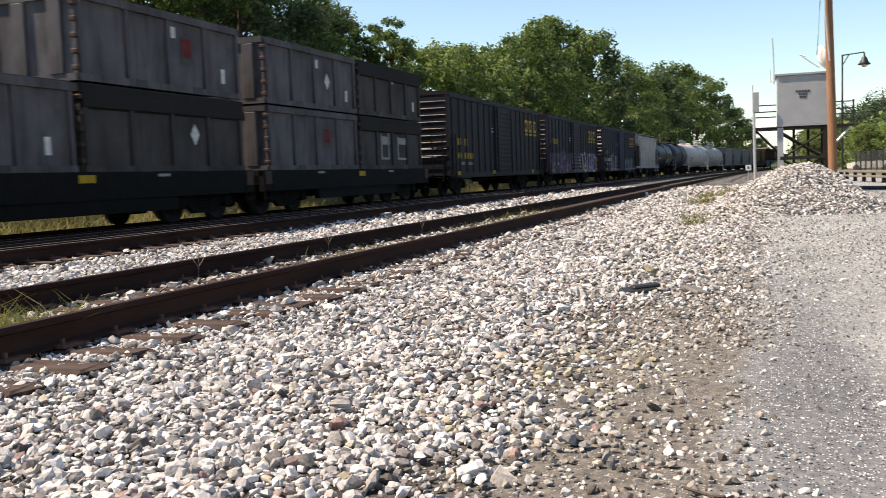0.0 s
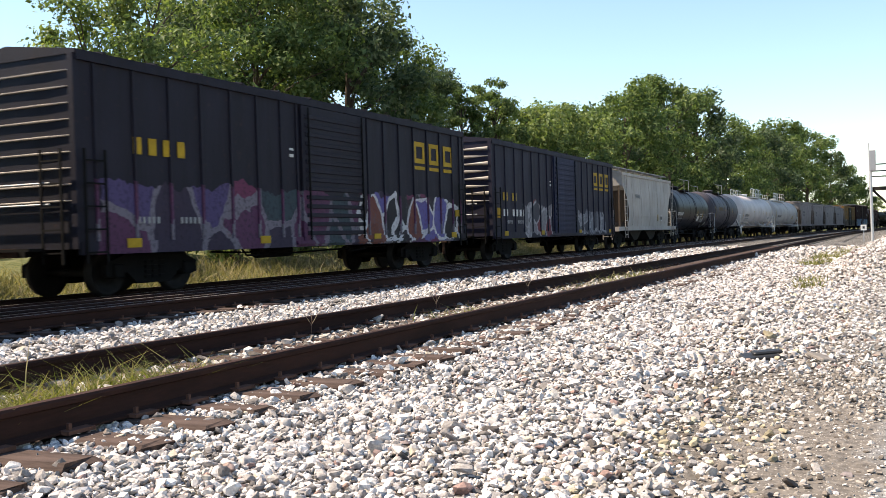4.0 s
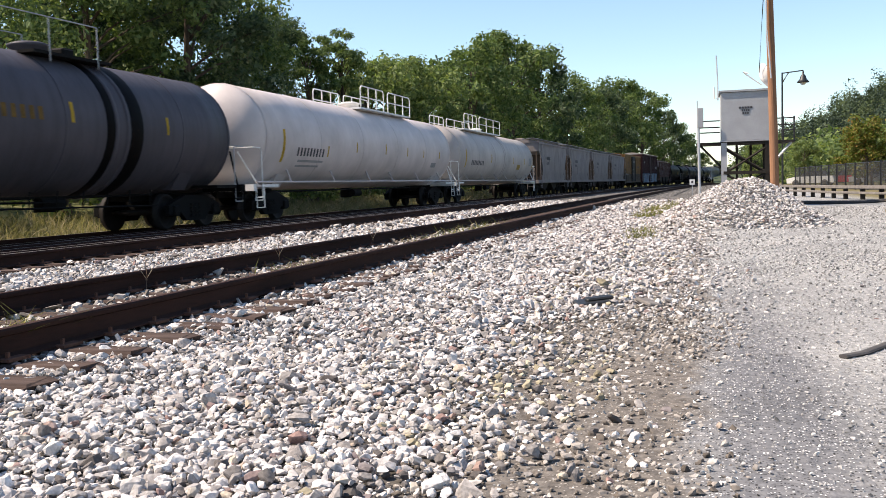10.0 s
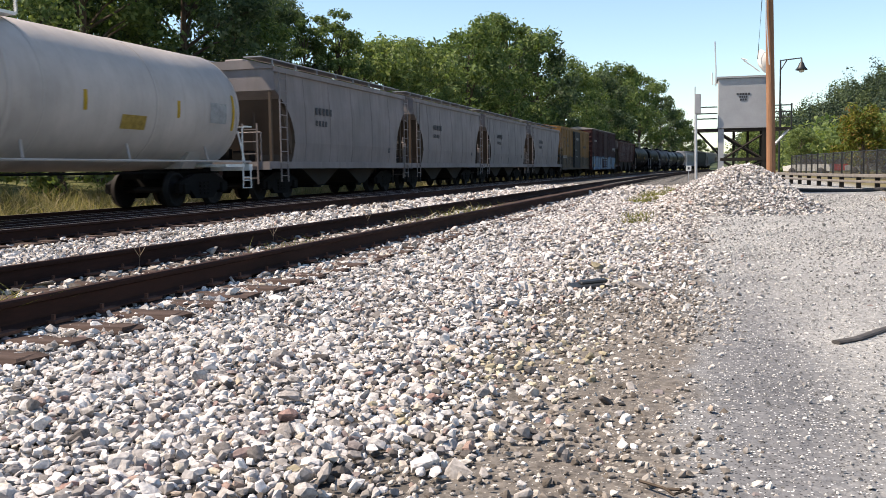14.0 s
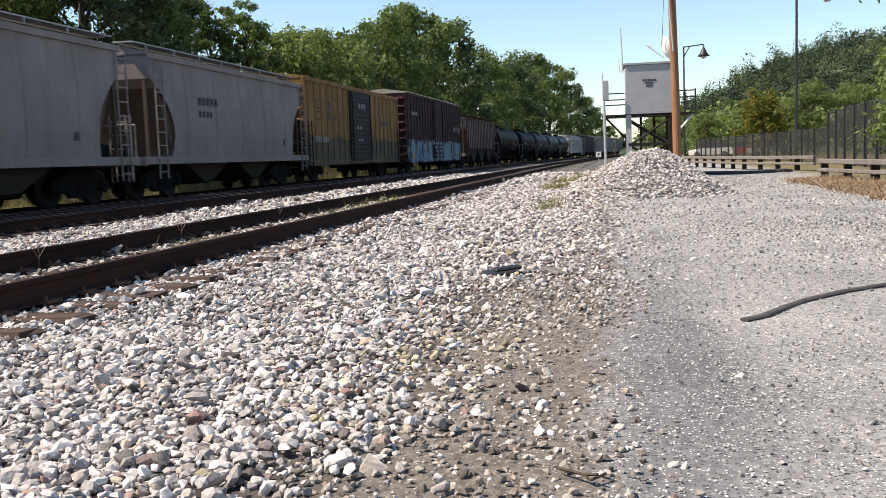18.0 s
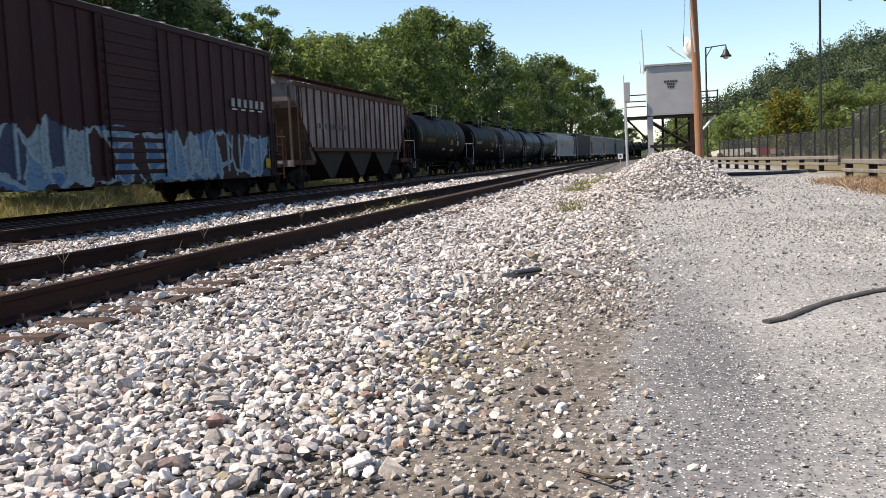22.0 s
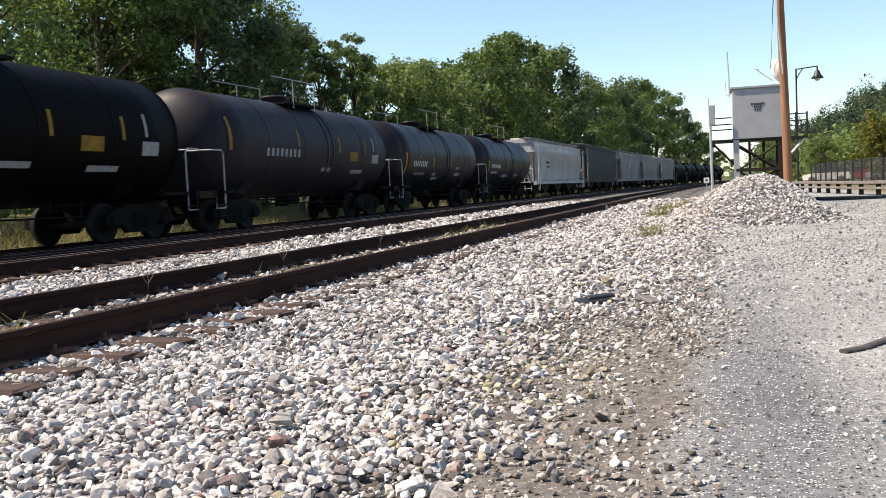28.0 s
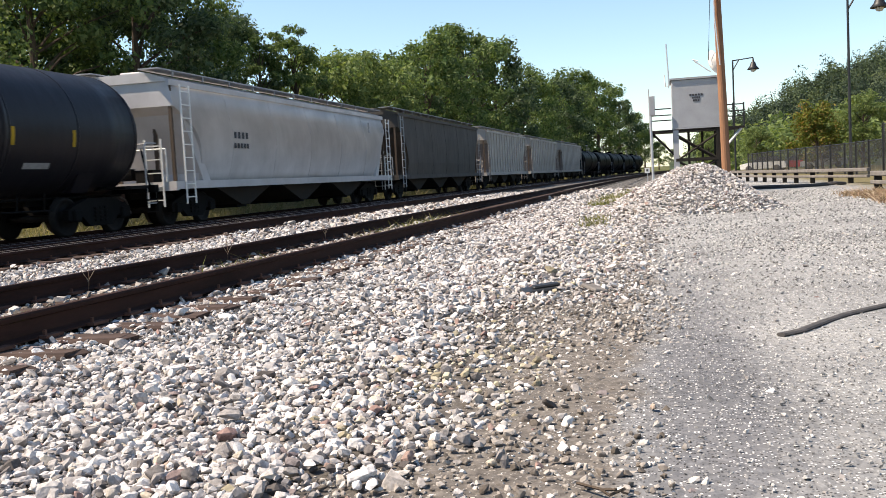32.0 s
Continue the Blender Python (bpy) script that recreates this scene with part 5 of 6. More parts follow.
def stroked(car, rows, mat, x):
    """Block-shaped lettering strokes: an open block with a bar under it, for painted emblems."""
    for y0, y1, z0, z1, kind in rows:
        w, h, q = y1 - y0, z1 - z0, (y1 - y0) * 0.20
        sets = [(0, q, 0, h), (w - q, w, 0, h), (q, w - q, 0, q), (q, w - q, h - q, h)]
        bm = bars(*[(0, 0.006, a, b, c, d) for a, b, c, d in sets], (0, 0.006, 0, w, -0.30 * h, -0.14 * h))
        part("emblem_block", bm, mat, car, "yellow block-shaped emblem").matrix_basis = pose(x, y0, z0)


def lens_rib(heights, reach, mat):
    """A pressed rib across an end wall whose height swells and tapers."""
    bm = bmesh.new()
    n = len(heights)
    rings = []
    for k, h in enumerate(heights):
        x = -reach + 2 * reach * k / (n - 1)
        rings.append([bm.verts.new((x, y, z)) for y, z in ((0.02, -h), (-0.9 * h - 0.01, -0.3 * h), (-0.9 * h - 0.01, 0.3 * h), (0.02, h))])
    for q, w in zip(rings, rings[1:]):
        for k in range(4):
            bm.faces.new((q[k], q[(k + 1) % 4], w[(k + 1) % 4], w[k]))
    bm.faces.new(rings[0])
    bm.faces.new(rings[-1])
    return outline_mesh("end_rib", bm, mat)


def boxcar(label, half, mat, z0, z1, posts, door, door_mat, rib_mat=None, group="boxcars", ribs=9, post_w=0.07, slab_roof=None, lad=None, rib_low=0.35, rib_h=0.11, thin=False):
    car = thing("boxcar", label, "boxcar", group)
    skin = SIDE - 0.06
    part("body", bars((-skin, skin, -half, half, z0, z1)), mat, car)
    roof = [(-skin - 0.05, z1), (skin + 0.05, z1), (skin + 0.05, z1 + 0.07), (0, z1 + 0.27), (-skin - 0.05, z1 + 0.07)]
    part("roof", prism(bmesh.new(), roof, -half - 0.02, half + 0.02), slab_roof or mat, car)
    seam = outline_mesh("roof_seam", prism(bmesh.new(), [(-skin - 0.07, z1 + 0.06), (skin + 0.07, z1 + 0.06), (skin + 0.07, z1 + 0.10), (0, z1 + 0.31), (-skin - 0.07, z1 + 0.10)], -0.04, 0.04), slab_roof or mat)
    for k in range(int(half * 2 / 1.25)):
        piece("roof_seam", seam, car, pose(0, -half + 0.6 + 1.25 * k, 0))
    part("side_sill", bars((skin - 0.03, SIDE - 0.01, -half, half, z0 - 0.10, z0 + 0.12), (-SIDE + 0.01, -skin + 0.03, -half, half, z0 - 0.10, z0 + 0.12)), mat, car)
    part("top_chord", bars((skin - 0.02, SIDE + 0.0, -half, half, z1 - 0.10, z1 + 0.05), (-SIDE, -skin + 0.02, -half, half, z1 - 0.10, z1 + 0.05)), mat, car)
    post = outline_mesh("side_post", bars((-0.05, 0.03, -post_w / 2, post_w / 2, z0 + 0.10, z1 - 0.10), bevel=0.012), mat)
    for y in posts:
        for s in (-1, 1):
            piece("side_post", post, car, pose(s * (skin + 0.01), y, 0, 0, 0, 0 if s > 0 else 180))
    d0, d1 = door
    dr = part("door", bars((skin, SIDE + 0.015, d0, d1, z0 + 0.02, z1 - 0.12)), door_mat, car)
    door_rib = outline_mesh("door_rib", bars((SIDE + 0.01, SIDE + 0.04, d0 + 0.12, d1 - 0.12, 0.0, 0.10), bevel=0.012), door_mat)
    for k in range(14):
        piece("door_rib", door_rib, dr, pose(0, 0, z0 + 0.15 + (z1 - z0 - 0.35) * k / 14))
    for y in (d0 + 0.22, d1 - 0.25):
        part("door_bar", tubes([[(SIDE + 0.06, y, z0 + 0.05), (SIDE + 0.06, y, z1 - 0.15)]], 0.022, 6), M["steel"], dr)
    part("door_track", bars((skin, SIDE + 0.05, d0 - 0.3, d1 + (d1 - d0) * 0.9, z0 - 0.05, z0 + 0.03)), mat, car)
    rib = outline_mesh("end_rib", prism(bmesh.new(), [(-0.0, -rib_h), (-0.09, -0.3 * rib_h), (-0.09, 0.3 * rib_h), (0.0, rib_h)], -skin + 0.12, skin - 0.12, "x"), rib_mat or mat)
    dart = rib
    if rib_low > 1:
        rib, dart = lens_rib((0.012, 0.055, 0.085, 0.055, 0.012), skin - 0.1, rib_mat or mat), lens_rib((0.075, 0.045, 0.015, 0.045, 0.075), skin - 0.1, rib_mat or mat)
    if thin:
        rib = dart = lens_rib((0.016, 0.026, 0.022, 0.026, 0.016), skin - 0.1, rib_mat or mat)
    for s in (-1, 1):
        for k in range(ribs):
            z = z0 + rib_low + (z1 - z0 - rib_low - 0.15) * k / (ribs - 0.6)
            piece("end_rib", (rib, dart)[k % 2], car, pose(0, s * (half + 0.002), z, 0, 0, 0 if s < 0 else 180))
        part("corner_post", bars((skin - 0.10, skin + 0.02, s * half - 0.05, s * half + 0.05, z0, z1)), mat, car)
        lm = lad or ladder_mesh(z0 - 0.25, z0 + 1.65, 0.45)
        piece("ladder", lm, car, pose(SIDE + 0.03, s * (half - 0.30), 0))
        piece("end_ladder", lm, car, pose(skin - 0.45, s * (half + 0.14), 0, 0, 0, 90))
        part("crossover_platform", bars((-0.9, 0.9, s * (half + 0.32) - 0.16, s * (half + 0.32) + 0.16, z0 - 0.02, z0 + 0.03)), M["steel"], car)
        part("grab_rail", tubes([[(-1.1, s * (half + 0.12), z0 + 1.1), (1.0, s * (half + 0.12), z0 + 1.1)], [(-1.1, s * (half + 0.12), z0 + 0.75), (1.0, s * (half + 0.12), z0 + 0.75)]], 0.018, 5), M["galv"], car)
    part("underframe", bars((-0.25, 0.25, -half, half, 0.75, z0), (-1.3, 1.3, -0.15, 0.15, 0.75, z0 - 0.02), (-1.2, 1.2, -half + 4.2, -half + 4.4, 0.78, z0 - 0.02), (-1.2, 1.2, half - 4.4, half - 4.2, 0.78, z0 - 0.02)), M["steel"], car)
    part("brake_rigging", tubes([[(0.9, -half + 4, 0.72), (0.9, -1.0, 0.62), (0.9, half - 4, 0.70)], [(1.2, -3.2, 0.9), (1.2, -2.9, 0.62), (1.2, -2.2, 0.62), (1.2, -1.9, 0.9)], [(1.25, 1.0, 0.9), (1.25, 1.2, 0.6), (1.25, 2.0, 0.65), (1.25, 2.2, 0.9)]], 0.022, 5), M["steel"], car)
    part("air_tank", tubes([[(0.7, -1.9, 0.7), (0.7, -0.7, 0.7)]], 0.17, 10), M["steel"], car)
    running_gear(car, half, 2.2)
    return car


def markers(car, ys, z, mat=None, w=0.34, h=0.16):
    for y in ys:
        part("reflector", bars((0, 0.008, 0, w, 0, h)), mat or M["yellow"], car, "yellow reflective patch").matrix_basis = pose(SIDE + 0.002, y, z)


def hopper(label, half, mat, zt=3.95, posts=0, bays=3, slope=2.2, end_mat=None, group="covered hoppers", deck=0.75, straight=False, trim=None, post_mat=None, under_mat=None, zb=1.06, rounded=False):
    """A covered hopper: full sides that are cut away below at both ends, sloping end sheets, chutes, hatches and a roof walk."""
    car = thing("covered_hopper", label, "hopper car", group)
    zs = [1.06, 1.35, 1.7, 2.0, 2.3, 2.5, zt - 1.1, zt - 0.85, zt - 0.62, zt]
    bulge = [0.95, 0.975, 1.0, 1.0, 1.0, 1.0, 0.995, 0.985, 0.97, 0.945] if not straight else [0.98] * 10
    if rounded:
        bulge = [0.84, 0.90, 0.955, 0.985, 1.0, 1.0, 0.995, 0.96, 0.92, 0.84]
    low_panels = zb > 1.1
    if low_panels:
        kept = [(z, q) for z, q in zip(zs, bulge) if z > zb + 0.1]
        zs, bulge = [zb] + [z for z, q in kept], [bulge[0]] + [q for z, q in kept]
    bent = lambda z: slope * (1 - (1 - max(0.0, min(1.0, (zt - 0.62 - z) / (zt - 0.62 - 1.75)))) ** 2) - 0.25 * slope * max(0.0, 1.75 - z) ** 2
    cut = (lambda z: slope * max(0.0, min(1.0, (zt - 0.55 - z) / (zt - 0.55 - zb)))) if low_panels else bent
    body = SIDE - 0.02
    bm = bmesh.new()
    grid = {}
    for k, z in enumerate(zs):
        for sx in (-1, 1):
            for sy in (-1, 1):
                grid[k, sx, sy] = bm.verts.new((sx * body * bulge[k], sy * (half - cut(z)), z))
    for k in range(len(zs) - 1):
        for a, b in (((1, -1), (1, 1)), ((1, 1), (-1, 1)), ((-1, 1), (-1, -1)), ((-1, -1), (1, -1))):
            f = bm.faces.new((grid[k, *a], grid[k, *b], grid[k + 1, *b], grid[k + 1, *a]))
            f.smooth = rounded and a[0] == b[0]
    bm.faces.new([grid[0, *q] for q in ((-1, -1), (-1, 1), (1, 1), (1, -1))])
    bm.faces.new([grid[len(zs) - 1, *q] for q in ((1, -1), (1, 1), (-1, 1), (-1, -1))])
    bmesh.ops.recalc_face_normals(bm, faces=bm.faces)
    bm.normal_update()
    for f in bm.faces:
        if abs(f.normal.y) > 0.3 and f.calc_center_median().z < zt - 0.75:
            f.material_index = 1
    part("body", bm, mat, car).data.materials.append(end_mat or P["tan"])
    w = body * bulge[-1]
    part("roof", prism(bmesh.new(), [(-w - 0.04, zt), (w + 0.04, zt), (w + 0.04, zt + 0.05), (0.8, zt + 0.24), (-0.8, zt + 0.24), (-w - 0.04, zt + 0.05)], -half - 0.05, half + 0.05), mat, car)
    part("eave_angle", bars((w, w + 0.07, -half - 0.05, half + 0.05, zt - 0.10, zt + 0.05), (-w - 0.07, -w, -half - 0.05, half + 0.05, zt - 0.10, zt + 0.05)), post_mat or mat, car)
    hatch = outline_mesh("hatch", bars((-0.3, 0.3, -0.55, 0.55, 0.0, 0.12), bevel=0.03), mat)
    for k in range(int(half)):
        piece("hatch", hatch, car, pose(0, -half + 1.0 + 2.0 * k, zt + 0.24))
    for s in (-1, 1):
        part("roof_walk", bars((s * 0.95 - 0.28, s * 0.95 + 0.28, -half - 0.25, half + 0.25, zt + 0.30, zt + 0.33)), trim if low_panels else post_mat or M["galv"], car, "grating walk along the roof")
        stand = outline_mesh("walk_bracket", bars((-0.02, 0.02, -0.02, 0.02, 0, 0.15)), trim if low_panels else M["galv"])
        for k in range(int(half * 2 / 1.6)):
            piece("walk_bracket", stand, car, pose(s * 1.2, -half + 0.5 + 1.6 * k, zt + 0.16))
    if low_panels:
        # a rusted sill along the foot of the panels, with stub sills at the ends
        part("side_sill", bars((body - 0.10, SIDE - 0.0, -half + slope, half - slope, zb - 0.10, zb + 0.04), (-SIDE + 0.0, -body + 0.10, -half + slope, half - slope, zb - 0.10, zb + 0.04)), trim, car)
        for q in (-1, 1):
            part("end_sill", bars((body - 0.12, SIDE, min(q * (half + deck), q * (half - slope)), max(q * (half + deck), q * (half - slope)), 0.95, 1.12), (-SIDE, -body + 0.12, min(q * (half + deck), q * (half - slope)), max(q * (half + deck), q * (half - slope)), 0.95, 1.12)), trim, car)
    else:
        part("side_sill", bars((body - 0.12, SIDE + 0.01, -half - deck, half + deck, 0.93, 1.13), (-SIDE - 0.01, -body + 0.12, -half - deck, half + deck, 0.93, 1.13)), post_mat or mat, car)
    if posts:
        post = outline_mesh("side_post", bars((-0.03, 0.06, -0.026 if low_panels else -0.045, 0.026 if low_panels else 0.045, zb + 0.04, zt - 0.08), bevel=0.015), post_mat or mat)
        for k in range(posts):
            y = -half + (k + 0.5) * 2 * half / posts
            for s in (-1, 1):
                o = piece("side_post", post, car, pose(s * (body * 0.985), y, 0, 0, 0, 0 if s > 0 else 180))
                if abs(y) > half - slope * 0.55:
                    o.scale = (1, 1, 0.55)
                    o.location.z = (zt - 0.08) * 0.45
    if not posts:
        for k in range(1, 6):
            y = -half + 2 * half * k / 6
            part("weld_seam", tubes([[(body * b, y, z) for b, z in zip(bulge, zs)]], 0.011, 4), mat, car)
    lad = ladder_mesh(0.55, zt - 0.1, 0.45, 9, trim or mat)
    short = ladder_mesh(0.5, 2.2, 0.45, 5, trim or mat)
    for s in (-1, 1):
        e = half + deck
        part("end_deck", bars((-SIDE, SIDE, s * e - 0.06, s * e + 0.06, 0.90, 1.13), (-1.4, 1.4, s * (half - 0.7) - 0.75, s * (half - 0.7) + 1.2, 1.06, 1.10)), mat, car)
        for x in (-1.32, 1.32):
            part("end_post", bars((x - 0.04, x + 0.04, s * (half - 0.05) - 0.04, s * (half - 0.05) + 0.04, 1.1, zt - 0.05)), P["tan"], car)
        for x in (-0.55, 0.55):
            part("slope_brace", bars((x - 0.04, x + 0.04, s * (half - 0.55) - 0.04, s * (half - 0.55) + 0.04, 1.1, zt - 1.0)), P["tan"], car)
        piece("ladder", lad, car, pose(SIDE + 0.03, s * (half - 0.30 if s < 0 else half - 0.10), 0))
        piece("end_ladder", short, car, pose(1.0, s * (e + 0.08), 0, 0, 0, 90))
        part("crossover_rail", tubes([[(-1.3, s * e, 1.95), (1.3, s * e, 1.95)], [(1.3, s * e, 1.1), (1.3, s * e, 1.95)], [(-1.3, s * e, 1.1), (-1.3, s * e, 1.95)]], 0.022, 5), trim or mat, car)
        part("slope_sheet", prism(bmesh.new(), [(s * (half - 0.25), zt - 0.66), (s * (half - slope - 0.10), 1.05), (s * (half - slope - 0.5), 1.05), (s * (half - 0.6), zt - 0.66)], -body + 0.1, body - 0.1, "x"), end_mat or P["tan"], car)
        part("brake_gear" if s < 0 else "end_frame", bars((-0.9, 0.2, s * (e - 0.25) - 0.1, s * (e - 0.25) + 0.1, 1.2, 1.5), (0.35, 0.85, s * (e - 0.3) - 0.2, s * (e - 0.3) + 0.2, 1.12, 1.45)), M["steel"], car)
    span = 2 * (half - max(slope, 1.9) - 0.2)
    for k in range(bays):
        y = -span / 2 + (k + 0.5) * span / bays
        q = span / bays * 0.48
        bm = bmesh.new()
        prism(bm, [(y - q, zb), (y + q, zb), (y + 0.28, 0.40), (y - 0.28, 0.40)], -1.15 if zb < 1.1 else -1.42, 1.15 if zb < 1.1 else 1.42, "x")
        ch = part("chute", bm, under_mat or P["under"], car)
        part("gate", bars((-0.9, 1.0, y - 0.33, y + 0.33, 0.32, 0.42)), M["steel"], ch)
    part("underframe", bars((-0.22, 0.22, -half - deck, half + deck, 0.72, 0.98)), M["steel"], car)
    running_gear(car, half + deck, 1.75)
    return car


def tank(label, half, mat, R=1.42, zc=2.26, group="tank cars", head_mat=None, rail="wire", strap=True, long=False, marks=(), loops=((-2.3, -0.5), (0.5, 2.3)), hatch_y=-0.2):
    """A tank car: shell, dished heads, top platform and fittings, end decks with hand rails."""
    car = thing("tank_car", label, "tank car", group)
    dish = 0.70
    L = half - 0.05
    bm = bmesh.new()
    ys = np.linspace(-(L - dish), L - dish, 12)
    lathe(bm, [(R, float(y)) for y in ys], "y", 40)
    sh = part("shell", bm, mat, car)
    sh.location.z = zc
    prof = [(R * math.cos(a), (L - dish) + dish * math.sin(a)) for a in np.linspace(0, math.pi / 2 - 0.02, 8)]
    head = outline_mesh("head", lathe(bmesh.new(), prof, "y", 40), head_mat or mat)
    for s in (-1, 1):
        piece("head", head, car, pose(0, 0, zc, 0, 0, 0 if s > 0 else 180))
        seam = outline_mesh("weld_seam", lathe(bmesh.new(), [(R + 0.004, -0.02), (R + 0.010, 0.0), (R + 0.004, 0.02)], "y", 40), mat)
        piece("weld_seam", seam, car, pose(0, s * (L - dish), zc))
    for k in range(1, 5):
        piece("weld_seam", seam, car, pose(0, -(L - dish) + 2 * (L - dish) * k / 5, zc))
    if strap:
        band = outline_mesh("strap", lathe(bmesh.new(), [(R + 0.004, -0.06), (R + 0.02, -0.055), (R + 0.02, 0.055), (R + 0.004, 0.06)], "y", 40), head_mat or mat)
        for y in (0.55, 0.95):
            piece("strap", band, car, pose(0, y, zc))
    top = zc + R
    trim = M["white"] if rail == "white" else M["steel"]
    w0, w1 = (loops[0][0], loops[-1][1]) if long else (-1.2, 1.2)
    part("top_platform", bars((-0.95, -0.55, w0, w1, top - 0.12, top - 0.06), (0.55, 0.95, w0, w1, top - 0.12, top - 0.06)), trim, car)
    part("manway", lathe(bmesh.new(), [(0.38, top - 0.1), (0.38, top + 0.14), (0.42, top + 0.16), (0.42, top + 0.20), (0.28, top + 0.25), (0.0, top + 0.27)], "z", 20), trim if rail == "white" else mat, car).location.y = hatch_y
    part("valve_cover", bars((-0.2, 0.2, hatch_y + 0.8, hatch_y + 1.2, top - 0.05, top + 0.25), bevel=0.04), M["steel"], car)
    for s in (-1, 1):
        x = s * 0.95
        lines = []
        for y0, y1 in loops:
            lines += [[(x, y0, top - 0.1), (x, y0, top + 0.62), (x, y0 + 0.1, top + 0.72), (x, y1 - 0.1, top + 0.72), (x, y1, top + 0.62), (x, y1, top - 0.1)],
                      [(x, y0, top + 0.32), (x, y1, top + 0.32)]]
            lines += [[(x, y0 + (y1 - y0) * q, top - 0.1), (x, y0 + (y1 - y0) * q, top + 0.72)] for q in (0.33, 0.67)]
        if rail == "wire":
            lines = [[(x, -0.75, top - 0.25), (x, -0.75, top + 0.62)], [(x, 0.75, top - 0.25), (x, 0.75, top + 0.62)], [(x, -2.1, top + 0.60), (x, 0.75, top + 0.62)]]
        for pts in lines:
            part("platform_rail", tubes([pts], 0.024 if rail == "white" else 0.014, 5), trim if rail == "white" else M["galv"], car)
    if rail == "white":
        for y in (-L + 2.2, L - 2.2):
            for k in range(3):
                part("bottom_stay", tubes([[(SIDE - 0.1, y * (1 - 0.42 * k), 1.12), (R * 0.78, y * (1 - 0.42 * k) + 0.3, zc - R * 0.60)]], 0.026, 5), mat, car)
        part("side_rail", tubes([[(SIDE - 0.1, -L, 1.12), (SIDE - 0.1, L, 1.12)], [(-SIDE + 0.1, -L, 1.12), (-SIDE + 0.1, L, 1.12)]], 0.03, 6), mat, car)
    for s in (-1, 1):
        e = s * half
        part("end_deck", bars((-SIDE + 0.1, SIDE - 0.1, e - 0.9 * s - 0.5, e - 0.9 * s + 0.5, 0.98, 1.05), (-SIDE + 0.1, SIDE - 0.1, e - 0.12, e + 0.05, 0.88, 1.06)), trim, car)
        part("stub_sill", bars((-0.3, 0.3, min(e, e - 3.3 * s), max(e, e - 3.3 * s), 0.70, 1.0)), M["steel"], car)
        part("saddle", prism(bmesh.new(), [(-0.9, 0.95), (0.9, 0.95), (1.15, 1.35), (-1.15, 1.35)], e - s * 2.3 - 0.3, e - s * 2.3 + 0.3), head_mat or mat, car)
        for q in (-1, 1):
            x = q * (SIDE - 0.12)
            part("hand_rail", tubes([[(x, e - 0.45 * s, 0.62), (x, e - 0.45 * s, 1.96), (x, e - 0.37 * s, 2.06), (x, e + 0.08 * s, 2.06), (q * 0.75, e + 0.10 * s, 2.06)],
                                     [(x, e - 0.45 * s, 0.62), (x, e - 0.02 * s, 0.62), (x, e - 0.02 * s, 1.0)]], 0.020, 6), M["white"] if rail == "white" else M["galv"], car)
        part("end_brace", tubes([[(SIDE - 0.16, e - 0.25 * s, 1.05), (SIDE - 0.55, e + 0.12 * s, 1.95)]], 0.026, 5), trim, car)
        part("step", tubes([[(SIDE - 0.1, e - 0.5 * s, 1.0), (SIDE - 0.1, e - 0.5 * s, 0.42), (SIDE - 0.1, e - 0.05 * s, 0.42), (SIDE - 0.1, e - 0.05 * s, 1.0)], [(SIDE - 0.1, e - 0.5 * s, 0.7), (SIDE - 0.1, e - 0.05 * s, 0.7)]], 0.02, 5), trim, car)
    part("outlet", lathe(bmesh.new(), [(0.22, 0.55), (0.22, zc - R + 0.06)], "z", 12), M["steel"], car)
    part("brake_pipe", tubes([[(0.5, -L, 0.85), (0.5, L, 0.85)]], 0.03, 5), M["steel"], car)
    span = half - 3.3
    if not long:
        part("brake_rigging", tubes([[(0.95, -span, 0.66), (0.95, span, 0.60)], [(0.8, -span, 0.78), (0.8, -0.4, 0.74)]]
                                    + [[(0.95, y, 0.63), (0.95, y + 0.05, zc - R + 0.15)] for y in np.linspace(-span * 0.9, span * 0.9, 7)], 0.02, 5), M["steel"], car)
    part("brake_cylinder", tubes([[(0.6, -0.9, 0.72), (0.6, -0.2, 0.72)]], 0.13, 10), M["steel"], car)
    for y0, y1, dz, h2, key in marks:
        # a marking bent to the shell
        a0 = math.asin(max(-1, min(1, dz / R)))
        a1 = math.asin(max(-1, min(1, (dz + h2) / R)))
        n = max(1, round((a1 - a0) / 0.12))
        bm = bmesh.new()
        cols = [[bm.verts.new(((R + 0.008) * math.cos(a0 + (a1 - a0) * k / n), y, zc + (R + 0.008) * math.sin(a0 + (a1 - a0) * k / n))) for k in range(n + 1)] for y in (y0, y1)]
        for k in range(n):
            bm.faces.new((cols[0][k], cols[1][k], cols[1][k + 1], cols[0][k + 1]))
        part("marking", bm, M[key], car)
    running_gear(car, half, 1.75)
    return car


def word(y0, y1, dz, h, n, key):
    w = (y1 - y0) / n
    return [(y0 + (k + 0.12) * w, y0 + (k + 0.64) * w, dz, h, key) for k in range(n)]


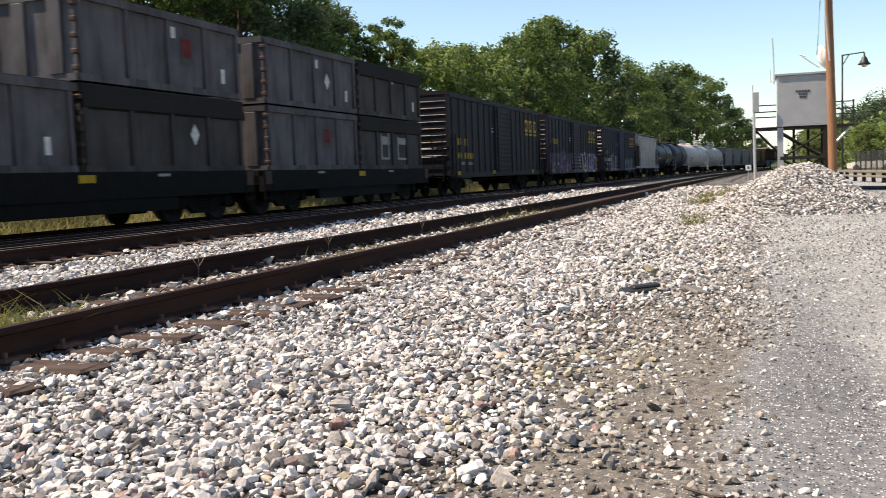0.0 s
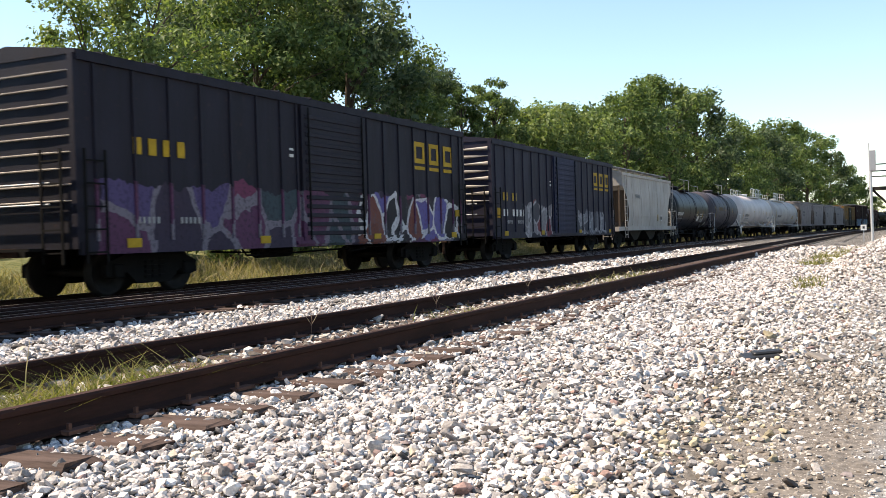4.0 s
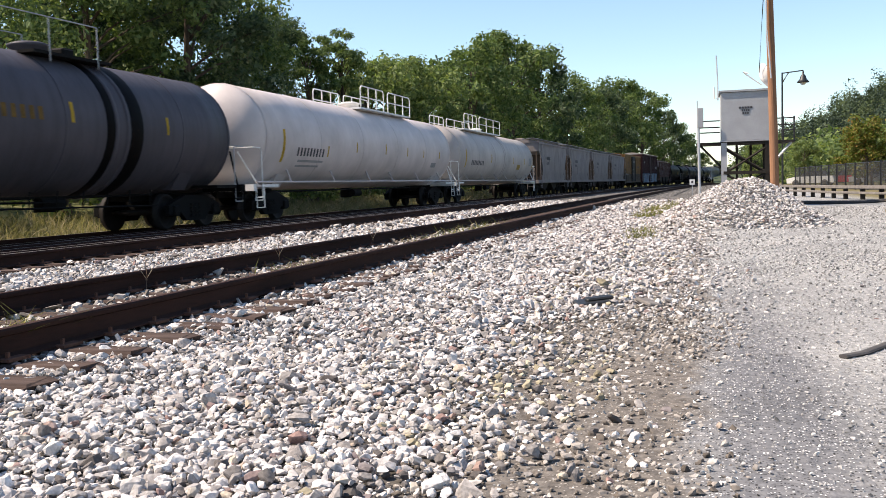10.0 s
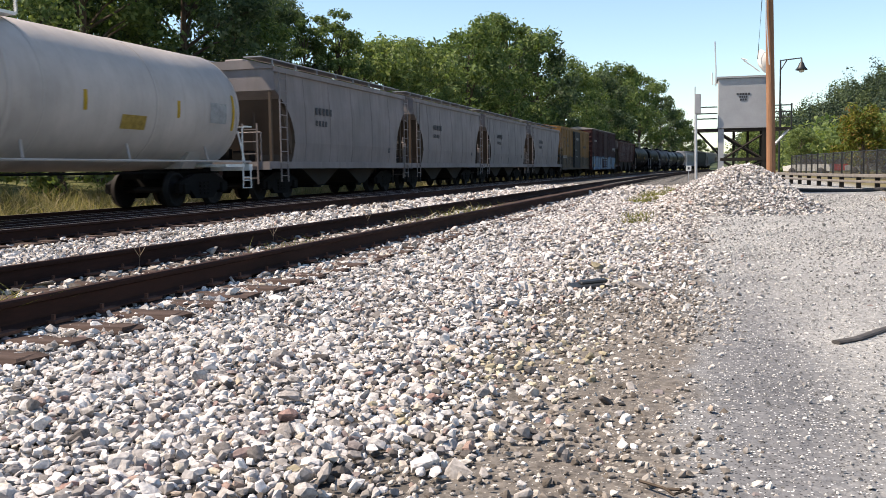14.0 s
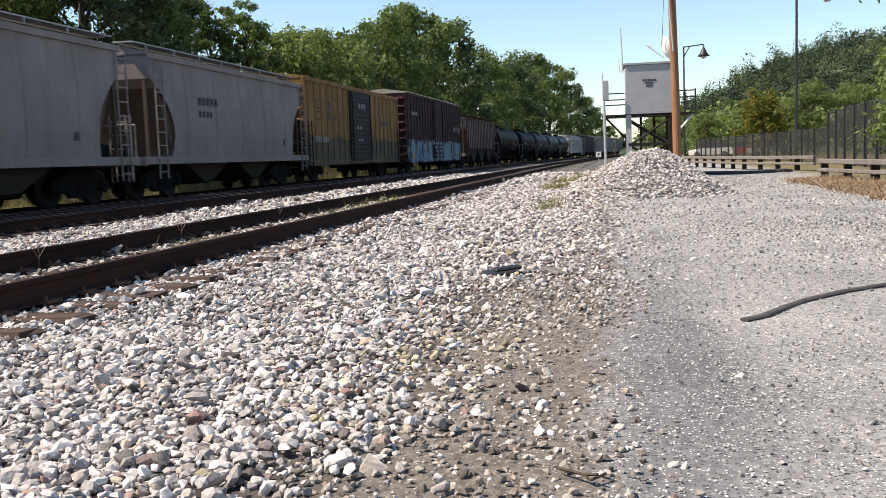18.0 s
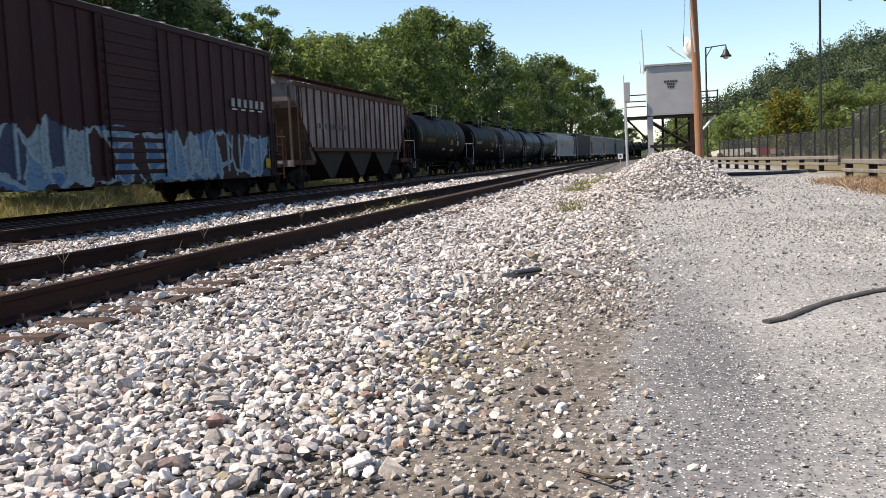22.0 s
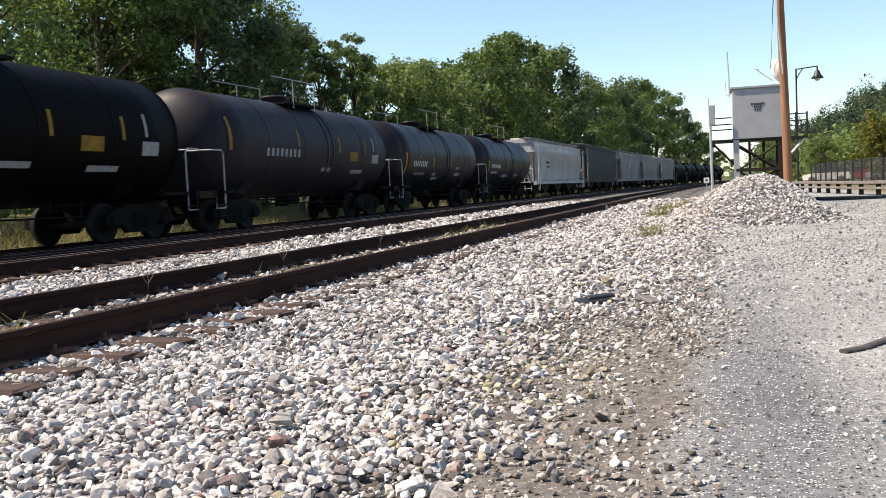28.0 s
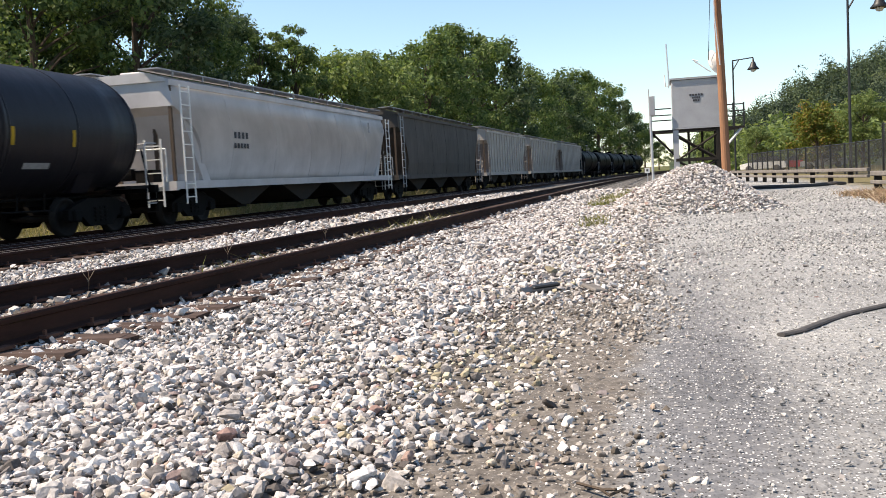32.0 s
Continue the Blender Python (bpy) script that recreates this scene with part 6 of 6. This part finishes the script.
def flatcar(label, half):
    car = thing("flat_car", label, "flat car", "container flat cars")
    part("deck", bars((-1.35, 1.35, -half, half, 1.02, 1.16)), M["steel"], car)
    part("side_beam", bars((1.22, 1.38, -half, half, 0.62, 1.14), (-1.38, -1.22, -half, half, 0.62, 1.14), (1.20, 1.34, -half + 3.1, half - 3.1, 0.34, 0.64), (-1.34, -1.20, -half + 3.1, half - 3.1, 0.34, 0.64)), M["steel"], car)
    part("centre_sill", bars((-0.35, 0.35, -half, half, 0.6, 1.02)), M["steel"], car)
    for y in (-half + 0.2, half - 0.2):
        part("end_beam", bars((-1.4, 1.4, y - 0.15, y + 0.15, 0.8, 1.14)), M["iron"], car)
        part("grab_iron", tubes([[(1.38, y - 0.2, 0.4), (1.38, y - 0.2, 1.0)], [(1.38, y + 0.2, 0.4), (1.38, y + 0.2, 1.0)], [(1.38, y - 0.2, 0.45), (1.38, y + 0.2, 0.45)]], 0.02, 5), M["steel"], car)
    part("marker", bars((1.385, 1.392, -0.2, 0.25, 0.95, 1.1)), M["yellow"], car)
    part("marker_pair", bars((1.385, 1.392, -3.0, -2.6, 1.05, 1.11), (1.385, 1.392, 2.2, 2.6, 1.05, 1.11)), M["ltr_grey"], car, "pale reflective strips")
    running_gear(car, half, 1.7)
    return car


def container(label, mat, length=5.62, h=1.72, placard=None, variant=0):
    c = thing("waste_container", label, "container", "stacked containers")
    hx, hy = 1.28, length / 2
    part("box", bars((-hx, hx, -hy, hy, 0.14, h - 0.02)), mat, c)
    part("top_rim", bars((hx - 0.04, hx + 0.07, -hy, hy, h - 0.16, h), (-hx - 0.07, -hx + 0.04, -hy, hy, h - 0.16, h), (-hx, hx, -hy - 0.05, -hy + 0.06, h - 0.14, h), (-hx, hx, hy - 0.06, hy + 0.05, h - 0.14, h)), mat, c)
    part("lid", bars((-hx + 0.02, hx - 0.02, -hy + 0.03, hy - 0.03, h - 0.03, h + 0.03)), P["container2"], c)
    # a dark band along the upper sides of the brown-grey containers
    for s in (-1, 1) if mat == P["container2"] else ():
        part("cover_flap", prism(bmesh.new(), [(s * (hx + 0.012), h - 0.46), (s * (hx + 0.075), h - 0.42), (s * (hx + 0.09), h - 0.01), (s * (hx - 0.1), h + 0.035), (s * (hx - 0.1), h - 0.4)], -hy + 0.02, hy - 0.02), P["darkband"], c, "dark band along the top of the side")
    part("bottom_rail", bars((hx - 0.05, hx + 0.06, -hy, hy, 0.02, 0.16), (-hx - 0.06, -hx + 0.05, -hy, hy, 0.02, 0.16), (-hx, hx, -hy - 0.04, -hy + 0.1, 0.02, 0.16)), mat, c)
    rib = outline_mesh("side_rib", bars((-0.02, 0.06, -0.06, 0.06, 0.15, h - 0.15), bevel=0.012), mat)
    for k in range(5):
        y = -hy + 0.10 + (2 * hy - 0.20) * k / 4
        for s in (-1, 1):
            piece("side_rib", rib, c, pose(s * hx, y, 0, 0, 0, 0 if s > 0 else 180))
    erib = outline_mesh("end_rib", bars((-0.16, 0.16, -0.06, 0.0, 0.15, h - 0.15), bevel=0.015), mat)
    for x in (-0.85, 0.0, 0.85):
        piece("end_rib", erib, c, pose(x, -hy, 0))
    for x in (-hx - 0.02, hx + 0.02):
        bm = bmesh.new()
        for k in range(5):
            block(bm, x - 0.07, x + 0.07, -hy - 0.10, -hy - 0.01, 0.2 + 0.30 * k, 0.30 + 0.30 * k, 0.02)
        part("hinge_column", bm, M["iron"], c, "rusted lock column")
    for y in (-1.0, 1.0):
        part("fork_pocket", bars((hx + 0.055, hx + 0.07, y - 0.18, y + 0.18, 0.02, 0.17)), M["black"], c)
    if variant % 2 == 0:
        part("label_plate", bars((hx + 0.004, hx + 0.012, 0.15, 0.30, 1.18, 1.42)), M["ltr_white"], c, "white label")
        part("label_plate", bars((hx + 0.004, hx + 0.012, 2.05, 2.2, 0.35, 0.68)), M["ltr_white"], c, "white label")
    if placard == "red":
        part("placard", bars((hx + 0.004, hx + 0.010, 0.48, 0.92, 0.66, 1.26)), M["black"], c, "dark placard frame")
        part("placard", bars((hx + 0.010, hx + 0.014, 0.53, 0.87, 0.80, 1.21)), M["faded_red"], c, "dark red faded placard")
    elif placard == "diamond":
        bm = bmesh.new()
        bm.faces.new([bm.verts.new((hx + 0.012, 0.85 + a, 0.85 + b)) for a, b in ((0, -0.24), (0.17, 0), (0, 0.24), (-0.17, 0))])
        part("placard", bm, M["ltr_white"], c, "white diamond placard")
    elif placard == "scrawl":
        part("scrawl", bars((hx + 0.006, hx + 0.012, -0.9, -0.25, 0.35, 0.42), (hx + 0.006, hx + 0.012, -0.95, -0.86, 0.35, 1.2), (hx + 0.006, hx + 0.012, -0.9, -0.2, 0.85, 1.12), (hx + 0.006, hx + 0.012, -0.34, -0.25, 0.42, 1.25), (hx + 0.006, hx + 0.012, 0.5, 1.4, 0.35, 0.42), (hx + 0.006, hx + 0.012, 0.5, 0.58, 0.42, 1.15), (hx + 0.006, hx + 0.012, 0.55, 1.35, 0.88, 1.1), (hx + 0.006, hx + 0.012, 1.3, 1.4, 0.42, 1.25)), M["ltr_grey"], c, "faded white scrawl")
    return c


# places along the train: the metre mark of each car's middle at the clip's start
TRAIN_CARS = []


def couple(car, u, lift=0.0):
    TRAIN_CARS.append((car, u, lift))
    return car


couple(flatcar("low black container flat car under stacked boxes", 6.05), 14.3)
couple(flatcar("low black container flat car beneath waste containers", 6.0), 26.85)
for k, (u, level, mat, pl) in enumerate(((11.35, 0, "container", "red"), (17.2, 0, "container2", "diamond"), (17.2, 1, "container", "red"),
                                         (24.0, 0, "container", "red"), (24.0, 1, "container", "diamond"), (29.65, 0, "container2", "scrawl"), (29.65, 1, "container2", None))):
    lab = "grey ribbed steel waste container " + ("stacked on another one" if level else "standing on a flat car")
    couple(container(lab, P[mat], 5.5 if u > 20 else 5.65, 1.70, pl, k), u, 1.12 + 1.74 * level)

NPOST = [-7.3, -6.4, -5.5, -4.62, -3.72, -2.85, -2.0, -1.4, 1.75, 2.6, 3.45, 4.3, 5.15, 6.0, 6.85, 7.4]
for u, key, lab in ((42.7, "navy1", "dark navy ribbed boxcar with yellow block markings"), (59.9, "navy2", "dark navy boxcar with purple and white sprayed pieces"), (77.53, "navy3", "dark navy boxcar with silver sprayed pieces on its lower side")):
    # light grey on the end ribs paints in the sun caught by navy ribs
    b = boxcar(lab, 7.6 if key == "navy3" else 7.7, P[key], 0.86, 4.06, NPOST, (-1.28, 1.57), P["door_blue"] if key == "navy3" else P[key], P["lightgrey"], group="navy boxcars", ribs=8 if key == "navy3" else 9, rib_low=1.2 if key == "navy3" else 0.8, thin=key != "navy3")
    stroked(b, [(4.35, 5.0, 2.98, 3.58, 0), (5.3, 5.9, 2.98, 3.58, 1), (6.25, 6.9, 2.98, 3.58, 2)], M["yellow"], SIDE - 0.05)
    if key == "navy2":
        letters(b, [(-6.5, -5.0, 2.5, 2.8, 4)], M["yellow"], label="yellow marking block")
    else:
        letters(b, [(-6.72, -6.15, 2.08, 2.36, 2), (-5.84, -5.29, 2.08, 2.36, 2)], M["yellow"], label="yellow marking block")
        letters(b, [(-6.70, -6.15, 1.54, 1.78, 2), (-5.84, -4.45, 1.54, 1.78, 4)], M["ltr_white"] if key == "navy3" else M["yellow"], label="painted number block")
    letters(b, [(-6.4, -5.8, 1.28, 1.40, 5), (-5.3, -4.7, 1.28, 1.40, 5)], M["ltr_grey"])
    letters(b, [(-1.75, -1.45, 2.75, 2.82, 1), (-1.75, -1.45, 2.9, 2.95, 1)], M["ltr_white"])
    markers(b, (-6.7, -2.9, 0.1, 1.9, 6.6) if key != "navy1" else (-6.9, -1.8, 5.5), 0.86)
    if key == "navy3":
        part("panel", bars((0, 0.008, 0, 0.42, 0, 0.34)), M["yellow"], b, "yellow square panel").matrix_basis = pose(SIDE - 0.045, -7.34, 1.48)
    if key == "navy2":
        part("panel", bars((0, 0.008, 0, 0.45, 0, 0.20)), M["yellow"], b, "yellow reflective panel").matrix_basis = pose(SIDE - 0.045, 7.0, 1.5)
    couple(b, u)

h5 = hopper("pale grey covered hopper with brown sloping ends", 5.65, P["lightgrey"], 3.82, 0, 2, 1.05, P["tan"], "pale grey hopper", 1.0)
letters(h5, [(-3.3, -2.2, 2.62, 2.82, 5)], M["ltr_grey"], SIDE + 0.0)
letters(h5, [(1.72, 1.97, 1.44, 1.80, 1)], M["yellow"], SIDE - 0.005, "faded yellow label")
letters(h5, [(2.0, 2.2, 1.42, 1.50, 1)], M["ltr_white"], SIDE - 0.005)
letters(h5, [(2.42, 2.97, 1.44, 1.74, 1)], M["ltr_white"], SIDE - 0.008)
letters(h5, [(2.47, 2.87, 1.48, 1.70, 1)], M["ltr_dark"], SIDE + 0.0, "dark plate with a white rim")
couple(h5, 92.75)

placards = [(1.75, 1.87, -0.38, 0.34, "yellow"), (3.6, 3.72, -0.6, 0.55, "yellow"), (1.9, 2.5, -0.77, 0.38, "ltr_white"), (1.3, 1.72, -0.33, 0.06, "ltr_white"),
    (1.4, 1.72, -0.43, 0.05, "ltr_white"), (2.76, 3.1, -0.33, 0.08, "ltr_white"), (3.15, 3.5, -0.31, 0.08, "ltr_white"), (2.9, 3.4, -0.47, 0.08, "ltr_white"), (3.2, 3.56, -0.80, 0.26, "ltr_grey"), (3.78, 4.05, -0.80, 0.26, "ltr_white"),
    (5.0, 5.35, -0.5, 0.12, "ltr_grey"), (5.5, 5.7, -1.08, 0.24, "ltr_white")] + word(3.85, 4.85, -0.35, 0.1, 5, "ltr_grey") + word(3.85, 4.85, -0.5, 0.1, 5, "ltr_grey") + word(-4.6, -2.9, -0.40, 0.2, 7, "ltr_white") + word(-4.4, -3.0, -0.62, 0.08, 5, "ltr_grey")
couple(tank("glossy black tank car with orange-edged placards", 6.2, P["slate"], 1.42, 2.22, marks=[(y0 - 0.35, y1 - 0.35, dz, h, key) for y0, y1, dz, h, key in placards]), 106.05)
grey_tank = tank("dark grey tank car with a strapped, residue-stained middle", 5.95, P["soot"], 1.48, 2.30, marks=word(-3.5, -1.6, 0.0, 0.25, 8, "ltr_rust") + [(-4.9, -4.8, -0.6, 0.9, "yellow"), (2.4, 2.5, -0.1, 0.4, "yellow"), (-0.9, -0.8, 0.0, 0.4, "yellow")])
for y0, y1 in ((0.22, 0.52), (1.0, 1.5)):
    band = part("residue", lathe(bmesh.new(), [(1.485, y0), (1.489, y0 + 0.02), (1.489, y1 - 0.02), (1.485, y1)], "y", 40), P["coal"], grey_tank, "black residue round the shell")
    band.location.z = 2.30
couple(grey_tank, 119.05)
LPG_LINES = [(-7.2, -5.3, -0.70, 0.07, "ltr_grey"), (-7.2, -5.5, -0.84, 0.06, "ltr_grey")]
couple(tank("long white pressure tank car with a railed top platform", 10.15, P["cream"], 1.52, 2.42, rail="white", strap=False, long=True, loops=((-0.6, 1.9), (2.4, 5.2)), hatch_y=0.6,
            marks=word(-7.4, -5.3, -0.52, 0.25, 9, "ltr_dark") + LPG_LINES + [(-8.4, -8.25, -0.72, 0.95, "yellow"), (-5.1, -5.0, -0.5, 0.35, "yellow"), (-2.6, -2.5, -0.3, 0.35, "yellow"), (0.4, 0.5, -0.3, 0.4, "yellow"), (3.0, 3.1, -0.3, 0.35, "yellow"), (5.2, 5.3, -0.3, 0.3, "yellow"), (7.6, 7.7, -0.3, 0.3, "yellow"), (6.6, 7.3, -0.7, 0.2, "ltr_grey")]), 135.8)
couple(tank("long off-white pressure tank car with grime streaks", 10.05, P["cream2"], 1.52, 2.42, rail="white", strap=True, long=True, loops=((-6.4, -3.8), (-3.2, 1.9)), hatch_y=-0.5,
            marks=word(-7.1, -4.4, -0.48, 0.24, 9, "ltr_dark") + [(-8.3, -8.15, -0.6, 0.9, "yellow"), (-2.8, -2.65, -0.3, 0.45, "yellow"), (0.5, 0.6, -0.4, 0.45, "yellow"), (3.0, 3.12, -0.3, 0.4, "yellow"), (6.4, 6.52, -0.3, 0.4, "yellow"), (9.0, 9.12, -0.5, 0.9, "yellow"), (4.3, 5.2, -0.62, 0.3, "ochre_plate"), (7.9, 8.7, -0.35, 0.5, "ltr_grey")]), 156.6)

first = hopper("weathered grey two-bay covered hopper", 5.85, P["grey"], 3.78, 0, 2, 1.15, P["tan"], "grey two-bay hoppers", 0.55)
letters(first, [(-3.2, -1.8, 2.6, 2.82, 5), (-3.2, -2.2, 2.25, 2.42, 4)], M["ltr_dark"], SIDE + 0.0)
letters(first, [(3.6, 3.9, 1.5, 1.7, 1)], M["ltr_dark"], SIDE + 0.0)
couple(first, 174.0)
TWINS = [174.0 + 13.0 * k for k in (1, 2, 3)]
for u in TWINS:
    c = copy_thing(first, pose(0, 0, 0))
    for t in c.children:
        if t.name.startswith("truck"):
            for w in t.children:
                if w.name.startswith("wheelset"):
                    WHEELS[0 if w.location.y < 0 else 1].append(w)
    couple(c, u + (0.2 if u > 205 else 0))

b14 = boxcar("dirty yellow boxcar with a black plug door", 7.8, P["ochre"], 0.80, 4.12, [-7.4, -6.6, -5.8, -5.0, -4.2, -3.4, -2.6, -1.95, 2.1, 2.9, 3.7, 4.5, 5.3, 6.1, 6.9, 7.5], (-1.72, 1.82), P["ochre_door"], P["ochre"], group="yellow boxcar", ribs=7)
letters(b14, [(-4.87, -4.35, 3.02, 3.32, 1), (-4.93, -4.45, 2.59, 2.88, 1), (-4.13, -3.60, 2.60, 2.80, 1)], M["ltr_dark"], SIDE - 0.04, "dark stencilled block")
for y, z in ((-6.55, 2.54), (-6.55, 3.0)):
    part("emblem", bars((0, 0.006, 0, 0.95, 0, 0.05), (0, 0.006, 0, 0.95, 0.31, 0.36), (0, 0.006, 0, 0.06, 0.05, 0.31), (0, 0.006, 0.89, 0.95, 0.05, 0.31)), M["ltr_dark"], b14, "faded dark outlined emblem").matrix_basis = pose(SIDE - 0.04, y, z)
letters(b14, [(-6.75, -4.97, 1.64, 1.88, 8)], M["ltr_grey"], SIDE - 0.03)
letters(b14, [(-0.5, 0.8, 3.25, 3.48, 3), (-0.9, 0.1, 2.3, 2.42, 2), (-0.7, 0.3, 1.75, 1.85, 2)], M["ltr_grey"], SIDE + 0.05)
letters(b14, [(4.0, 6.0, 2.62, 2.82, 3)], M["ltr_dark"], SIDE - 0.04)
couple(b14, 227.3)
b15 = boxcar("maroon high-cube boxcar with pale blue sprayed lower side", 8.8, P["maroon"], 0.72, 4.62, [-8.4 + 0.8 * k for k in range(22)], (-1.4, 1.5), P["maroon"], None, group="maroon boxcar", ribs=8, post_w=0.09, slab_roof=P["lightgrey"])
letters(b15, [(5.4, 8.0, 2.75, 3.0, 6)], M["ltr_grey"], SIDE + 0.04)
letters(b15, [(5.4, 7.9, 2.66, 2.70, 4)], M["ltr_white"], SIDE + 0.04)
letters(b15, [(-7.8, -6.2, 3.4, 3.6, 4)], M["ltr_grey"], SIDE + 0.04)
markers(b15, (-7.9, 7.9), 0.9, w=0.4, h=0.3)
couple(b15, 246.0)
# the posts are pale; their brown colour stands for the shadow beside them
h16 = hopper("rust-streaked pale grey ribbed hopper", 8.1, P["rusty"], 3.86, 20, 3, 1.7, P["tan"], "rust-streaked hopper", 0.5, True, post_mat=P["rust_postshade"], trim=P["rust_postshade"], under_mat=P["under"], zb=1.55)
letters(h16, [(-6.0, -4.9, 2.3, 2.5, 3), (-4.3, -2.2, 2.3, 2.5, 6)], M["ltr_dark"], SIDE + 0.05)
couple(h16, 265.0)

YM = [(-5.6, -5.45, -0.2, 0.85, "faded_yellow"), (-1.6, -1.5, 0.0, 0.5, "faded_yellow"), (1.4, 1.5, -0.1, 0.5, "faded_yellow"), (3.6, 3.7, -0.1, 0.5, "faded_yellow")]
SIGNS = [(2.3, 3.0, -0.35, 0.3, "faded_yellow"), (4.3, 4.9, -0.4, 0.3, "ltr_grey"), (4.4, 4.5, 0.0, 0.5, "ltr_grey"), (0.2, 1.0, -0.7, 0.12, "ltr_grey"), (2.6, 3.6, -0.75, 0.12, "ltr_grey")]
couple(tank("long black tank car with faded yellow markings", 7.9, P["coal"], 1.46, 2.28, strap=False, marks=word(-4.4, -2.0, -0.25, 0.22, 9, "ltr_rust") + YM + SIGNS), 282.35)
couple(tank("black tank car with white markings", 6.35, P["coal"], 1.44, 2.26, strap=False, marks=word(-4.2, -2.2, -0.2, 0.22, 8, "ltr_grey") + YM + SIGNS), 298.2)
couple(tank("dark grey tank car with pale stencilled markings", 6.4, P["graphite"], 1.46, 2.28, marks=word(-3.6, -1.4, -0.3, 0.22, 8, "ltr_grey") + YM + SIGNS), 311.75)
couple(tank("black tank car with bold white markings", 6.2, P["slate"], 1.44, 2.26, marks=word(-4.16, -2.3, -0.42, 0.22, 8, "ltr_white") + word(-3.9, -2.4, -0.76, 0.10, 6, "ltr_grey") + [(-5.1, -4.96, -0.74, 0.84, "yellow"), (-3.35, -3.22, -0.12, 0.2, "yellow"), (-1.52, -1.40, -0.42, 0.4, "yellow"),
    (-1.3, -0.9, -0.78, 0.1, "ltr_grey"), (-1.2, -0.4, -0.95, 0.1, "ltr_grey"), (1.0, 1.12, -0.4, 0.4, "yellow"), (2.0, 2.5, -0.5, 0.1, "ltr_grey"), (2.0, 2.9, -0.8, 0.14, "ltr_grey")]), 324.9)
couple(tank("black tank car with small white markings", 6.1, P["slate"], 1.44, 2.26, marks=word(-4.3, -2.2, -0.38, 0.2, 9, "ltr_white") + [(-4.9, -4.78, -0.6, 0.6, "yellow"), (-2.35, -2.25, -0.5, 0.5, "yellow"), (-0.5, -0.4, -0.35, 0.4, "yellow"), (1.1, 1.2, -0.35, 0.35, "yellow"), (3.0, 3.1, -0.35, 0.35, "yellow"), (-4.2, -2.8, -0.66, 0.12, "ltr_grey"), (-1.4, -0.3, -0.85, 0.16, "ltr_grey"), (1.6, 2.4, -0.8, 0.12, "ltr_grey")]), 337.95)

h22 = hopper("clean white covered hopper with railed roof walk", 9.0, P["chalk"], 3.66, 0, 3, 1.2, P["chalk"], "white hopper", 0.3, trim=M["white"], rounded=True)
letters(h22, [(-6.0, -5.0, 2.30, 2.48, 4), (-6.0, -5.0, 2.02, 2.16, 5)], M["ltr_dark"], SIDE - 0.005)
letters(h22, [(6.2, 6.6, 2.9, 3.3, 1)], M["ltr_grey"], SIDE - 0.005)
couple(h22, 354.15)
couple(hopper("dull dark grey covered hopper", 9.0, P["drab"], 3.95, 0, 3, 1.3, None, "dark hopper", 0.5, trim=M["galv"]), 374.2)
last = hopper("pale grey covered hopper in a string of four", 8.0, P["lightgrey"], 3.95, 16, 3, 1.2, P["grey"], "pale ribbed hoppers", 0.5, True)
couple(last, 394.0)
for u in (412.5, 431.8):
    c = copy_thing(last, pose(0, 0, 0))
    for t in c.children:
        if t.name.startswith("truck"):
            for w in t.children:
                if w.name.startswith("wheelset"):
                    WHEELS[0 if w.location.y < 0 else 1].append(w)
    couple(c, u)
dark = tank("black tank car far back in the train", 7.6, P["coal"], 1.44, 2.26, group="far black tank cars")
couple(dark, 450.5)
for u in (466.6, 482.7, 498.8, 514.9):
    c = copy_thing(dark, pose(0, 0, 0))
    for t in c.children:
        if t.name.startswith("truck"):
            for w in t.children:
                if w.name.startswith("wheelset"):
                    WHEELS[0 if w.location.y < 0 else 1].append(w)
    couple(c, u)


# ---- what moves ----
def run(t):
    """Metres that the train has gone at t seconds: it slows a little."""
    if t <= 20:
        return 10.28 * t - 0.0015 * t * t
    s = 10.28 * 20 - 0.6
    q = min(t, 29.0) - 20
    s += 10.22 * q - 0.0289 * q * q
    return s + 9.7 * max(0.0, t - 29) - 0.0167 * max(0.0, t - 29) ** 2


def motions():
    steps = [0.5 * k for k in range(65)]
    for car, u, lift in TRAIN_CARS:
        rows = []
        for t in steps:
            y = u - run(t)
            rows.append((t, pose(TRAIN + bend(y), y, RAIL_TRAIN + lift, 0, 0, heading(y))))
        walk(car, rows)
    spins = [(k / 30.0, math.degrees(run(k / 30.0) / 0.43)) for k in range(961)]
    for group, y in zip(WHEELS, (-0.89, 0.89)):
        lead = group[0]
        walk(lead, [(t, pose(0, y, 0.43, a % 360.0, 0, 0)) for t, a in spins])
        act, slot = lead.animation_data.action, lead.animation_data.action_slot
        for w in group[1:]:
            w.rotation_mode = "QUATERNION"
            w.animation_data_create()
            w.animation_data.action = act
            w.animation_data.action_slot = slot


motions()
